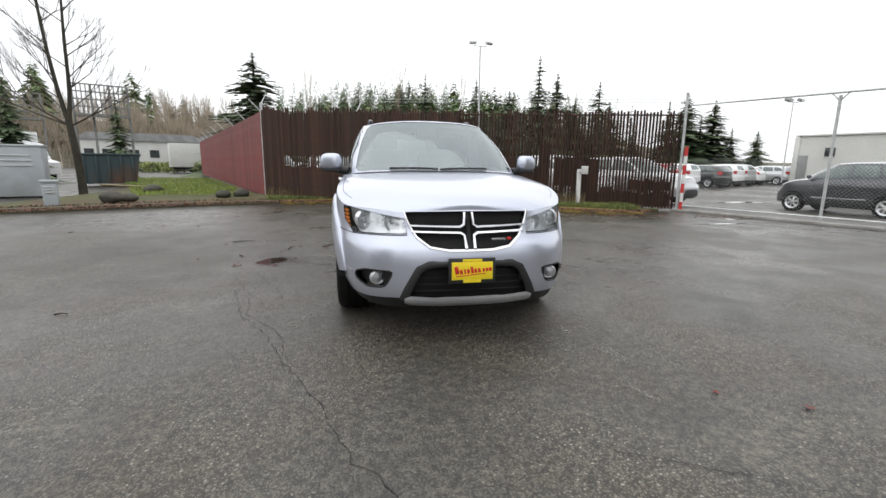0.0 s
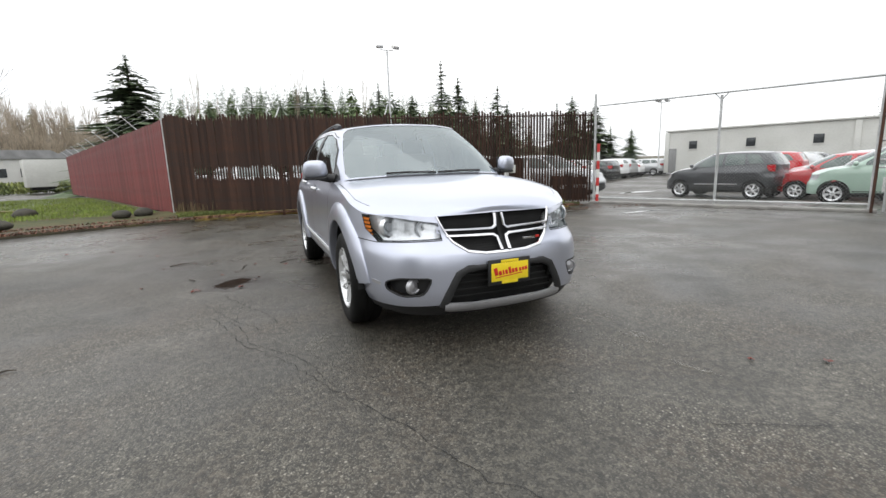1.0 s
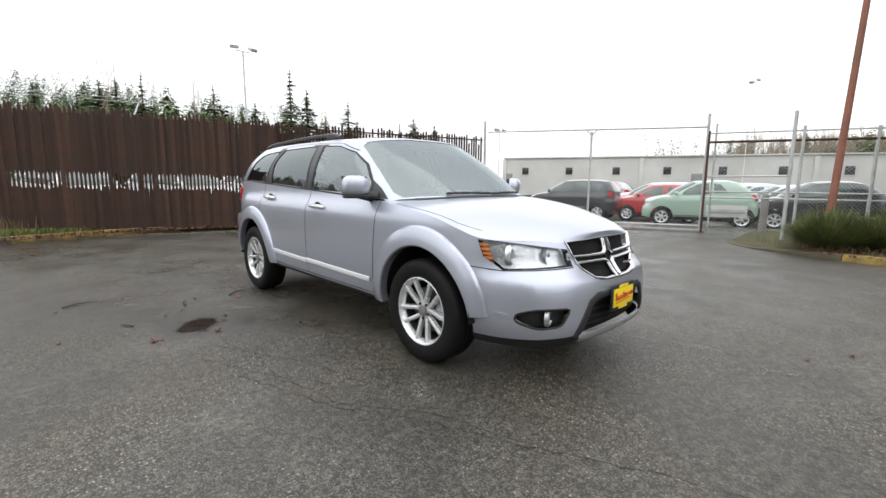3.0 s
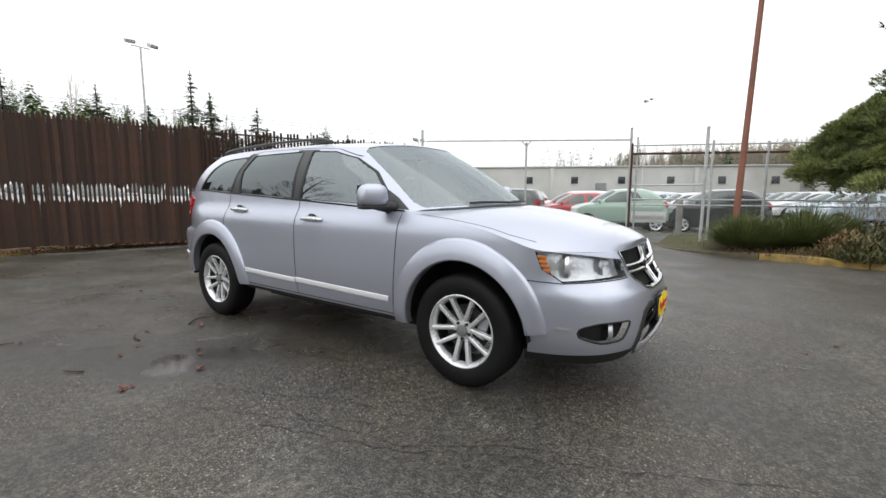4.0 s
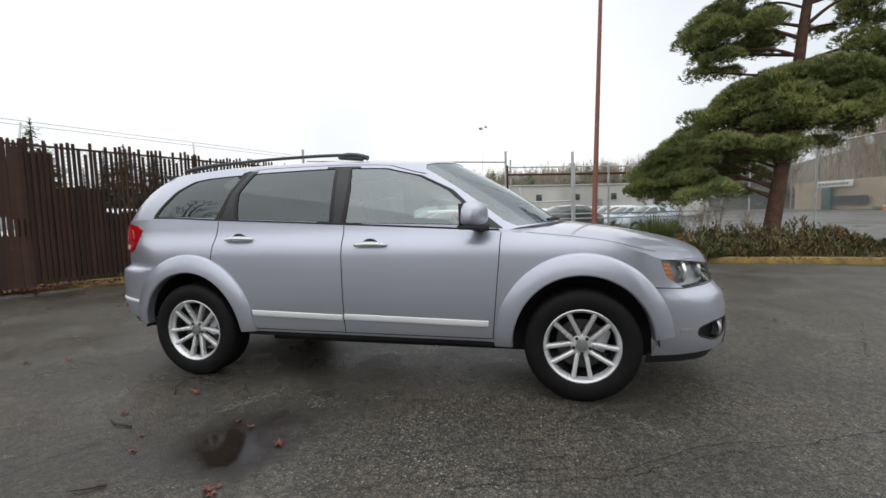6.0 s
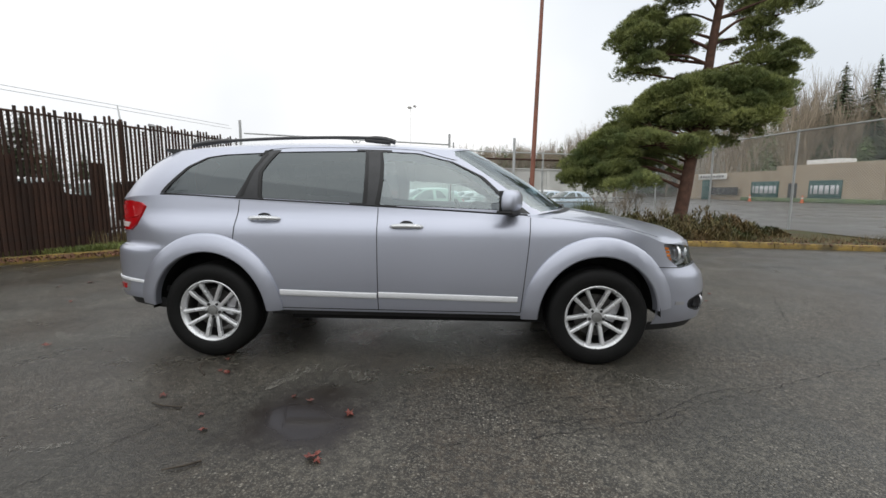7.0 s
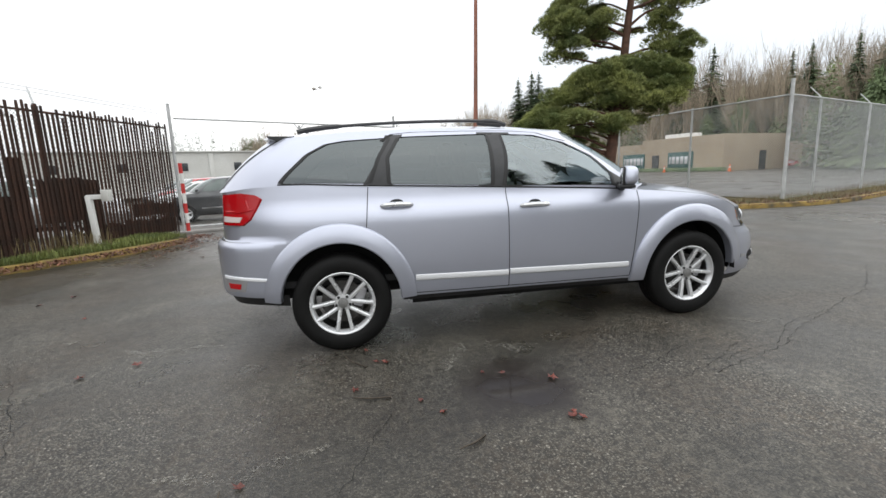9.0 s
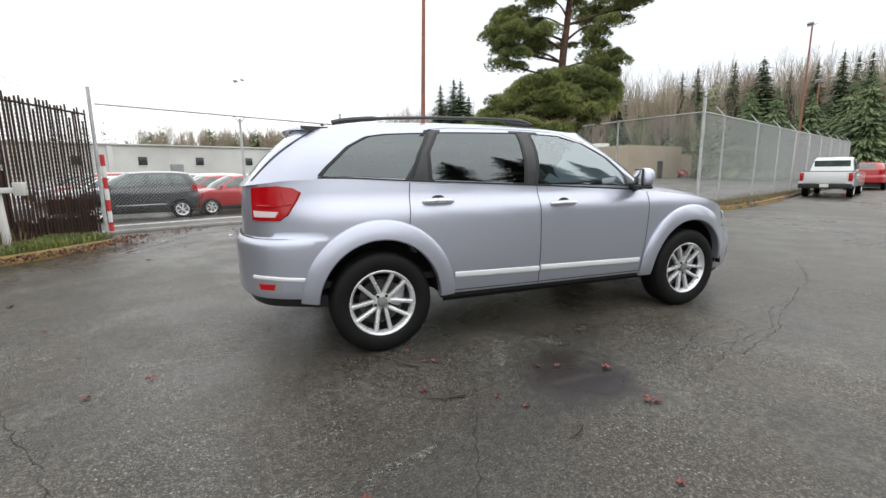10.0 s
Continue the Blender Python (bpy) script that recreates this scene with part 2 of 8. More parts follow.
M = {
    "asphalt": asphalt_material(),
    "body": paint("silver_violet_paint", (0.475, 0.497, 0.58), 0.7, 0.35, 0.8),
    "chrome": surface("chrome", (0.62, 0.62, 0.64), (0.7, 0.7, 0.72), 3, (0.06, 0.14), 1.0, 0.0),
    "alloy": surface("alloy_wheel_paint", (0.68, 0.69, 0.7), (0.76, 0.77, 0.78), 6, (0.22, 0.32), 0.55, 0.0, coat=0.5),
    "bright_strip": surface("brushed_bright_strip", (0.78, 0.79, 0.81), (0.84, 0.85, 0.87), 4, (0.35, 0.45), 0.2, 0.0),
    "satin": surface("satin_silver_trim", (0.42, 0.42, 0.44), (0.5, 0.5, 0.52), 6, (0.3, 0.45), 0.7, 0.0),
    "black": surface("black_plastic", (0.012, 0.012, 0.013), (0.022, 0.022, 0.023), 9, (0.45, 0.65), 0, 0.1, 300),
    "pillar": surface("dark_grey_pillar_film", (0.026, 0.027, 0.029), (0.04, 0.041, 0.044), 9, (0.25, 0.4), 0, 0.0),
    "seam": surface("panel_gap", (0.01, 0.01, 0.01), (0.02, 0.02, 0.02), 9, (0.7, 0.8), 0, 0.0),
    "tyre": surface("tyre_rubber", (0.004, 0.004, 0.004), (0.008, 0.008, 0.0078), 7, (0.55, 0.7), 0, 0.25, 120),
    "brake": surface("brake_disc", (0.06, 0.058, 0.055), (0.12, 0.115, 0.11), 14, (0.4, 0.6), 0.9, 0.1),
    "windscreen": glass("windscreen_glass", (0.72, 0.85, 0.86), 0.0, 1.9),
    "side_glass": glass("side_glass", (0.88, 1.0, 0.975), 0.0, 1.9),
    "privacy": glass("privacy_glass", (0.1, 0.105, 0.107), 0.0, 1.15),
    "clear_lens": glass("clear_lens", (0.92, 0.93, 0.94), 0.0, 0.35),
    "amber": lens("amber_lens", (0.9, 0.27, 0.03), 0.2, 0.4),
    "red_lens": lens("red_lens", (0.42, 0.002, 0.006), 0.14, 0.25),
    "red_dark": lens("dark_red_lens", (0.16, 0.002, 0.004), 0.15, 0.3),
    "white_lens": lens("white_lens", (0.7, 0.6, 0.58), 0.1, 0.4),
    "interior": surface("grey_cabin_trim", (0.16, 0.16, 0.155), (0.24, 0.235, 0.225), 10, (0.6, 0.85), 0, 0.1),
    "dash": surface("dark_dashboard", (0.02, 0.02, 0.021), (0.035, 0.035, 0.036), 10, (0.5, 0.7), 0, 0.15),
    "plate_yellow": surface("yellow_plate", (0.82, 0.62, 0.015), (0.9, 0.68, 0.03), 12, (0.3, 0.45), 0, 0.0),
    "plate_red": surface("red_plate_print", (0.5, 0.02, 0.015), (0.62, 0.03, 0.02), 12, (0.4, 0.5), 0, 0.0),
    "slat": surface("weathered_brown_slat", (0.026, 0.0115, 0.0065), (0.06, 0.026, 0.015), 5, (0.6, 0.9), 0, 0.3, 80, vary=0.4),
    "red_fence": surface("red_painted_fence_board", (0.15, 0.032, 0.032), (0.215, 0.05, 0.047), 3, (0.5, 0.8), 0, 0.2, 50, vary=0.25, stain=(0.14, 0.04, 0.03)),
    "galv": surface("galvanised_steel", (0.44, 0.45, 0.45), (0.6, 0.61, 0.61), 6, (0.4, 0.65), 0.35, 0.05),
    "galv_wire": surface("galvanised_wire", (0.42, 0.43, 0.43), (0.54, 0.55, 0.55), 6, (0.5, 0.7), 0.3, 0.0),
    "rust": surface("rusty_steel", (0.05, 0.025, 0.018), (0.11, 0.055, 0.036), 6, (0.6, 0.9), 0.2, 0.3),
    "red_pole": surface("red_brown_pole", (0.24, 0.085, 0.055), (0.34, 0.15, 0.105), 3, (0.55, 0.8), 0, 0.2, stain=(0.18, 0.1, 0.07)),
    "post_red": surface("red_post_paint", (0.5, 0.03, 0.03), (0.6, 0.05, 0.045), 6, (0.4, 0.6), 0, 0.05),
    "white_paint": surface("white_paint", (0.7, 0.7, 0.68), (0.8, 0.8, 0.78), 4, (0.4, 0.6), 0, 0.05, stain=(0.55, 0.54, 0.5)),
    "kerb_yellow": surface("worn_yellow_kerb", (0.16, 0.108, 0.03), (0.36, 0.24, 0.058), 5, (0.6, 0.85), 0, 0.5, 40, stain=(0.06, 0.05, 0.028)),
    "kerb_mossy": surface("worn_mossy_yellow_kerb", (0.12, 0.085, 0.026), (0.3, 0.205, 0.05), 5, (0.7, 0.9), 0, 0.6, 40, stain=(0.06, 0.05, 0.025)),
    "grille": surface("grille_mesh_plastic", (0.004, 0.004, 0.004), (0.007, 0.007, 0.007), 9, (0.75, 0.9), 0, 0.0),
    "rail": surface("dark_grey_rail", (0.03, 0.03, 0.032), (0.045, 0.045, 0.047), 9, (0.4, 0.55), 0, 0.1),
    "bark_dark": surface("dark_mossy_bark", (0.02, 0.018, 0.012), (0.05, 0.045, 0.03), 6, (0.8, 0.95), 0, 0.8, 25),
    "kerb_plain": surface("mossy_concrete_kerb", (0.05, 0.044, 0.026), (0.1, 0.086, 0.055), 5, (0.7, 0.9), 0, 0.5, 40, stain=(0.1, 0.085, 0.03)),
    "concrete": surface("concrete", (0.22, 0.21, 0.2), (0.34, 0.33, 0.31), 3, (0.7, 0.9), 0, 0.3, 50),
    "soil": surface("leaf_strewn_turf", (0.04, 0.05, 0.014), (0.09, 0.085, 0.028), 2.2, (0.85, 0.95), 0, 0.9, 30, stain=(0.075, 0.042, 0.022)),
    "grass": surface("grass_blade", (0.075, 0.105, 0.022), (0.2, 0.225, 0.06), 1.5, (0.6, 0.8), 0, 0.0, vary=0.4, island=True),
    "straw": surface("dry_grass", (0.13, 0.1, 0.045), (0.26, 0.2, 0.1), 2, (0.7, 0.9), 0, 0.0, vary=0.35, island=True),
    "dead_leaf": surface("dead_leaf", (0.07, 0.03, 0.018), (0.18, 0.078, 0.042), 12, (0.5, 0.75), 0, 0.2, vary=0.4, island=True),
    "leaf_red": surface("wet_red_leaf", (0.095, 0.022, 0.016), (0.19, 0.052, 0.034), 20, (0.3, 0.6), 0, 0.2, vary=0.35),
    "bark": surface("bark", (0.03, 0.024, 0.018), (0.085, 0.068, 0.05), 6, (0.8, 0.95), 0, 0.8, 25),
    "bark_red": surface("pine_bark", (0.07, 0.035, 0.024), (0.15, 0.08, 0.055), 6, (0.8, 0.95), 0, 0.8, 25),
    "needle": surface("pine_needles", (0.11, 0.152, 0.052), (0.37, 0.395, 0.14), 1.2, (0.5, 0.75), 0, 0.0, vary=0.5, island=True),
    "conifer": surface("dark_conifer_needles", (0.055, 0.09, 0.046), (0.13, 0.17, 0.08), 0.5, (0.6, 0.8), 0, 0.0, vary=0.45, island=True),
    # paler than the near needles: distance haze is put into this colour
    "far_conifer": surface("distant_hazed_conifers", (0.085, 0.13, 0.056), (0.19, 0.24, 0.105), 0.3, (0.7, 0.9), 0, 0.0, vary=0.4, island=True),
    "lawn": surface("mown_grass", (0.115, 0.18, 0.022), (0.25, 0.32, 0.055), 1.5, (0.6, 0.8), 0, 0.0, vary=0.4, island=True),
    "broom": surface("broom_shrub_stems", (0.06, 0.09, 0.026), (0.16, 0.175, 0.058), 3, (0.5, 0.8), 0, 0.0, vary=0.4, island=True),
    "ivy": surface("winter_ground_cover", (0.055, 0.075, 0.022), (0.17, 0.105, 0.045), 1.6, (0.6, 0.85), 0, 0.0, vary=0.45, island=True),
    "twig": surface("bare_winter_twigs", (0.23, 0.19, 0.142), (0.38, 0.32, 0.245), 0.4, (0.8, 0.95), 0, 0.0, vary=0.35, island=True),
    "hill": surface("wooded_hillside", (0.1, 0.085, 0.06), (0.16, 0.135, 0.1), 0.12, (0.9, 1.0), 0, 0.0, 1.5, stain=(0.05, 0.06, 0.03)),
    "white_wall": surface("weathered_white_wall", (0.52, 0.52, 0.49), (0.64, 0.64, 0.61), 0.35, (0.7, 0.9), 0, 0.1, 8, stain=(0.45, 0.44, 0.41)),
    "tan_wall": surface("tan_stucco", (0.36, 0.29, 0.21), (0.43, 0.355, 0.265), 0.5, (0.8, 0.95), 0, 0.2, 30),
    "dark_window": surface("dark_window", (0.025, 0.028, 0.03), (0.05, 0.055, 0.06), 3, (0.1, 0.25), 0, 0.0),
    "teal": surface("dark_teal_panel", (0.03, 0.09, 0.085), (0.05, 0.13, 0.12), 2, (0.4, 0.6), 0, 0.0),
    "roof_grey": surface("grey_roofing", (0.2, 0.2, 0.2), (0.3, 0.3, 0.3), 1, (0.7, 0.9), 0, 0.1),
    "cone": surface("orange_cone_plastic", (0.65, 0.13, 0.03), (0.75, 0.17, 0.04), 6, (0.5, 0.7), 0, 0.0),
    "skip": surface("dark_green_skip_paint", (0.03, 0.05, 0.055), (0.05, 0.075, 0.08), 2, (0.5, 0.75), 0.2, 0.1, stain=(0.1, 0.06, 0.04)),
    "puddle": lens("standing_water", (0.02, 0.02, 0.02), 0.03),
    "crack": surface("asphalt_crack", (0.012, 0.012, 0.012), (0.02, 0.02, 0.02), 30, (0.8, 0.95), 0, 0.0),
    "lamp_inner": surface("facetted_lamp_reflector", (0.74, 0.75, 0.77), (0.88, 0.89, 0.91), 12, (0.14, 0.28), 0.6, 0.35, 34),
    "dark_wire": surface("rusted_dark_wire", (0.03, 0.016, 0.012), (0.06, 0.035, 0.026), 6, (0.7, 0.9), 0.2, 0.0),
    "cabinet": surface("blue_grey_cabinet_paint", (0.34, 0.37, 0.39), (0.42, 0.45, 0.47), 2, (0.5, 0.7), 0, 0.05, stain=(0.3, 0.32, 0.32)),
    "old_steel": surface("weathered_steel", (0.16, 0.16, 0.155), (0.26, 0.26, 0.25), 4, (0.6, 0.8), 0.3, 0.05),
    "rock": surface("dark_rock", (0.03, 0.027, 0.022), (0.065, 0.06, 0.045), 6, (0.8, 0.95), 0, 0.8, 20),
}

M["tyre"].node_tree.nodes["Principled BSDF"].inputs["Specular IOR Level"].default_value = 0.22

# ---- mesh tools ----
def part(name, bm, material, parent=None, label="", smooth=True, sharp=40):
    """Links a bmesh as one mesh object, under a thing or a part."""
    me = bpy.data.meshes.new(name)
    bmesh.ops.recalc_face_normals(bm, faces=bm.faces[:]) if not bm.faces.layers.int.get("keep") else None
    for f in bm.faces:
        f.smooth = smooth
    bm.to_mesh(me)
    bm.free()
    me.materials.append(material)
    if smooth and sharp:
        me.set_sharp_from_angle(angle=radians(sharp))
    ob = new(name, me)
    if parent:
        ob.parent = parent
    if label:
        tagged(ob, label)
    return ob


def part_pair(name, bm, material, parent=None, label="", inv=None, sharp=40):
    """As part(), but what stands on both sides of the car becomes one mesh a side."""
    xs = [v.co.x for v in bm.verts]
    if min(abs(x) for x in xs) < 0.03 or min(xs) > 0 or max(xs) < 0:
        got = [part(name, bm, material, parent, label, True, sharp)]
    else:
        twin = bm.copy()
        bmesh.ops.delete(bm, geom=[v for v in bm.verts if v.co.x > 0], context="VERTS")
        bmesh.ops.delete(twin, geom=[v for v in twin.verts if v.co.x < 0], context="VERTS")
        got = [part(name, b, material, parent, label, True, sharp) for b in (bm, twin)]
    for ob in got:
        if inv is not None:
            ob.matrix_parent_inverse = inv
    return got


def thing(name, label, category, at=(0, 0, 0), rz=0, group="", kind=""):
    ob = new(name)
    ob.matrix_world = pose(*at, 0, 0, rz)
    ob.empty_display_size = 0.2
    return tagged(ob, label, category, group, kind)


def bm_new():
    return bmesh.new()


def add_box(bm, size, at=(0, 0, 0), turn=(0, 0, 0), bevel=0.0):
    r = bmesh.ops.create_cube(bm, size=1.0, matrix=pose(*at, *turn) @ Matrix.Diagonal((*size, 1)))
    if bevel:
        edges = list({e for v in r["verts"] for e in v.link_edges})
        bmesh.ops.bevel(bm, geom=edges, offset=bevel, segments=2, affect="EDGES", profile=0.5)
    return bm


def box(size, at=(0, 0, 0), turn=(0, 0, 0), bevel=0.0):
    return add_box(bm_new(), size, at, turn, bevel)


def add_tube(bm, a, b, r1, r2=None, seg=8, caps=True):
    a, b = Vector(a), Vector(b)
    d = b - a
    if d.length < 1e-6:
        return bm
    q = d.to_track_quat("Z", "Y").to_matrix().to_4x4()
    bmesh.ops.create_cone(bm, cap_ends=caps, segments=seg, radius1=r1, radius2=r1 if r2 is None else r2, depth=d.length,
                          matrix=Matrix.Translation((a + b) / 2) @ q)
    return bm


def tube(a, b, r1, r2=None, seg=8):
    return add_tube(bm_new(), a, b, r1, r2, seg)


def add_path(bm, pts, radius, seg=6, closed=False, flat=1.0):
    """A round bar along points; radius may be a list."""
    pts = [Vector(p) for p in pts]
    n = len(pts)
    rings = []
    for i, p in enumerate(pts):
        a = pts[(i - 1) % n] if closed or i else pts[0]
        b = pts[(i + 1) % n] if closed or i < n - 1 else pts[-1]
        d = (b - a).normalized()
        side = d.cross(Vector((0, 0, 1)))
        side = side.normalized() if side.length > 1e-4 else Vector((1, 0, 0))
        up = side.cross(d)
        r = radius[i] if isinstance(radius, (list, tuple)) else radius
        rings.append([bm.verts.new(p + side * math.cos(2 * math.pi * k / seg) * r * flat + up * math.sin(2 * math.pi * k / seg) * r) for k in range(seg)])
    for i in range(n if closed else n - 1):
        a, b = rings[i], rings[(i + 1) % n]
        for k in range(seg):
            bm.faces.new((a[k], a[(k + 1) % seg], b[(k + 1) % seg], b[k]))
    if not closed:
        bm.faces.new(rings[0][::-1])
        bm.faces.new(rings[-1])
    return bm


def lathe(profile, seg=32, axis="x"):
    """Profile of (radius, along) turned about the axis."""
    bm = bm_new()
    rings = []
    for r, a in profile:
        ring = []
        for k in range(seg):
            c, s = math.cos(2 * math.pi * k / seg) * r, math.sin(2 * math.pi * k / seg) * r
            ring.append(bm.verts.new((a, c, s) if axis == "x" else (c, s, a)))
        rings.append(ring)
    for a, b in zip(rings, rings[1:]):
        for k in range(seg):
            bm.faces.new((a[k], a[(k + 1) % seg], b[(k + 1) % seg], b[k]))
    return bm


def prism(outline, depth, at=(0, 0, 0), axis="y"):
    """A plate from an outline in (a, z); thick along y, or along x for axis 'x'."""
    bm = bm_new()
    top, bot = [], []
    for a, z in outline:
        if axis == "y":
            top.append(bm.verts.new((at[0] + a, at[1] - depth / 2, at[2] + z)))
            bot.append(bm.verts.new((at[0] + a, at[1] + depth / 2, at[2] + z)))
        elif axis == "x":
            top.append(bm.verts.new((at[0] - depth / 2, at[1] + a, at[2] + z)))
            bot.append(bm.verts.new((at[0] + depth / 2, at[1] + a, at[2] + z)))
        else:
            top.append(bm.verts.new((at[0] + a, at[1] + z, at[2] + depth)))
            bot.append(bm.verts.new((at[0] + a, at[1] + z, at[2])))
    bm.faces.new(top)
    bm.faces.new(bot[::-1])
    n = len(top)
    for i in range(n):
        bm.faces.new((top[i], bot[i], bot[(i + 1) % n], top[(i + 1) % n]))
    return bm


def smoothstep(a, b, x):
    t = min(1.0, max(0.0, (x - a) / (b - a)))
    return t * t * (3 - 2 * t)


def curve_table(ctrl, n=400):
    """A smooth curve through control rows, sampled evenly by index: returns (params by arc length of the first two columns, samples)."""
    c = np.array(ctrl, float)
    k = len(c)
    tan = np.zeros_like(c)
    d = np.linalg.norm(np.diff(c, axis=0), axis=1) + 1e-9
    cum = np.r_[0, np.cumsum(d)]
    for i in range(k):
        a, b = max(i - 1, 0), min(i + 1, k - 1)
        tan[i] = (c[b] - c[a]) / (cum[b] - cum[a])
    t = np.linspace(0, cum[-1], n)
    i = np.clip(np.searchsorted(cum, t, side="right") - 1, 0, k - 2)
    h = d[i][:, None]
    s = ((t - cum[i])[:, None]) / h
    out = (2 * s**3 - 3 * s**2 + 1) * c[i] + (s**3 - 2 * s**2 + s) * h * tan[i] + (-2 * s**3 + 3 * s**2) * c[i + 1] + (s**3 - s**2) * h * tan[i + 1]
    return t, out


def rounded(poly, r=0.02, seg=3):
    """A convex outline with its corners rounded."""
    out = []
    n = len(poly)
    for i in range(n):
        p, a, b = Vector(poly[i]), Vector(poly[i - 1]), Vector(poly[(i + 1) % n])
        ra = min(r, (a - p).length * 0.45)
        rb = min(r, (b - p).length * 0.45)
        s, e = p + (a - p).normalized() * ra, p + (b - p).normalized() * rb
        for k in range(seg + 1):
            t = k / seg
            q = s * (1 - t) ** 2 + p * 2 * t * (1 - t) + e * t * t
            out.append((q.x, q.y))
    return out


def inside(poly, x, y):
    sign = 0
    for i in range(len(poly)):
        (ax, ay), (bx, by) = poly[i - 1], poly[i]
        c = (bx - ax) * (y - ay) - (by - ay) * (x - ax)
        if abs(c) > 1e-9:
            if sign and (c > 0) != (sign > 0):
                return False
            sign = c
    return True


def cut(bm, poly):
    """Cuts a flat sheet along a convex outline and returns the faces within."""
    x0, x1 = min(p[0] for p in poly) - 1e-4, max(p[0] for p in poly) + 1e-4
    y0, y1 = min(p[1] for p in poly) - 1e-4, max(p[1] for p in poly) + 1e-4

    def near():
        got = []
        for f in bm.faces:
            xs, ys = [v.co.x for v in f.verts], [v.co.y for v in f.verts]
            if max(xs) > x0 and min(xs) < x1 and max(ys) > y0 and min(ys) < y1:
                got.append(f)
        return got

    for i in range(len(poly)):
        a, b = Vector((*poly[i - 1], 0)), Vector((*poly[i], 0))
        if (b - a).length < 1e-5:
            continue
        faces = near()
        geom = list({*faces, *(e for f in faces for e in f.edges), *(v for f in faces for v in f.verts)})
        bmesh.ops.bisect_plane(bm, geom=geom, plane_co=a, plane_no=Vector((b.y - a.y, a.x - b.x, 0)).normalized(), dist=2e-5)
    return [f for f in near() if inside(poly, *f.calc_center_median().xy)]


def sheet(us, zs_of_u, rows):
    """A flat sheet in (u, z) between a lower and an upper edge."""
    bm = bm_new()
    grid = []
    for u in us:
        lo, hi = zs_of_u(u)
        grid.append([bm.verts.new((u, lo + (hi - lo) * k / rows, 0)) for k in range(rows + 1)])
    for a, b in zip(grid, grid[1:]):
        for k in range(rows):
            bm.faces.new((a[k], b[k], b[k + 1], a[k + 1]))
    return bm


def lift(bm, faces, where, mirror=True, both=True):
    """A new bmesh from faces of a flat sheet, laid on a surface by where(u, z); both: on the two sides of the car."""
    out = bm_new()
    for side in ((1, -1) if both else (-1,)):
        made = {}
        for f in faces:
            vs = []
            for v in f.verts:
                if v not in made:
                    p = where(v.co.x, v.co.y)
                    made[v] = out.verts.new((p[0] * side, p[1], p[2]))
                vs.append(made[v])
            try:
                out.faces.new(vs if side > 0 else vs[::-1])
            except ValueError:
                pass
    bmesh.ops.remove_doubles(out, verts=out.verts[:], dist=2e-4)
    return out


def thicken(bm, d):
    """Gives an open sheet a skirt of depth d along its inward normals."""
    bmesh.ops.recalc_face_normals(bm, faces=bm.faces[:])
    bm.normal_update()
    edges = [e for e in bm.edges if e.is_boundary]
    r = bmesh.ops.extrude_edge_only(bm, edges=edges)
    for v in [g for g in r["geom"] if isinstance(g, bmesh.types.BMVert)]:
        n = Vector((0, 0, 0))
        for e in v.link_edges:
            o = e.other_vert(v)
            n += o.normal
        if n.length > 0:
            v.co -= n.normalized() * d
    return bm


def scatter(bm, place, n, size, seed, blade=True, width=0.12, lean=0.5):
    """Many small blades or leaves; place(rng) gives a foot, size a range of lengths."""
    rng = random.Random(seed)
    vs, fs = [], []
    for _ in range(n):
        p = Vector(place(rng))
        h = rng.uniform(*size)
        a = rng.uniform(0, 2 * math.pi)
        w = h * width
        d = Vector((math.cos(a), math.sin(a), 0))
        s = Vector((-d.y, d.x, 0)) * w
        tip = p + Vector((d.x * h * lean * rng.random(), d.y * h * lean * rng.random(), h))
        mid = p.lerp(tip, 0.55) + Vector((0, 0, h * 0.1))
        k = len(vs)
        vs += [p - s * 0.5, p + s * 0.5, mid + s * 0.5, mid - s * 0.5, tip]
        fs += [(k, k + 1, k + 2, k + 3), (k + 3, k + 2, k + 4)]
    return vs, fs


def raw(name, vs, fs, material, parent=None, label="", smooth=False):
    me = bpy.data.meshes.new(name)
    me.from_pydata([tuple(v) for v in vs], [], fs)
    me.materials.append(material)
    if smooth:
        me.shade_smooth()
    ob = new(name, me)
    if parent:
        ob.parent = parent
    if label:
        tagged(ob, label)
    return ob

# ---- ground, kerbs, verges ----
def ground_z(x, y):
    """The parked rows beyond the gate lie a little lower than the yard."""
    d = (x - 8.3) * 0.93 + (y - 6.9) * 0.37
    return -0.26 * smoothstep(0.6, 6.0, d) * smoothstep(-16, -4, y) * (1 - smoothstep(70, 110, math.hypot(x, y)))


def ground_sheet():
    bm = bm_new()
    xs = [-2500, -800, -300, -120, -60, -40, *range(-30, -8, 6), *[-8 + 1.5 * k for k in range(24)], 28, 32, 38, 46, 54, 62, 80, 120, 300, 800, 2500]
    grid = [[bm.verts.new((x, y, ground_z(x, y))) for y in xs] for x in xs]
    for a, b in zip(grid, grid[1:]):
        for k in range(len(xs) - 1):
            bm.faces.new((a[k], b[k], b[k + 1], a[k + 1]))
    return bm


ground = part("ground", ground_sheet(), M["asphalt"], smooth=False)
tagged(ground, "patchy damp grey asphalt yard with pale aggregate and cracks", "ground", kind="structure")

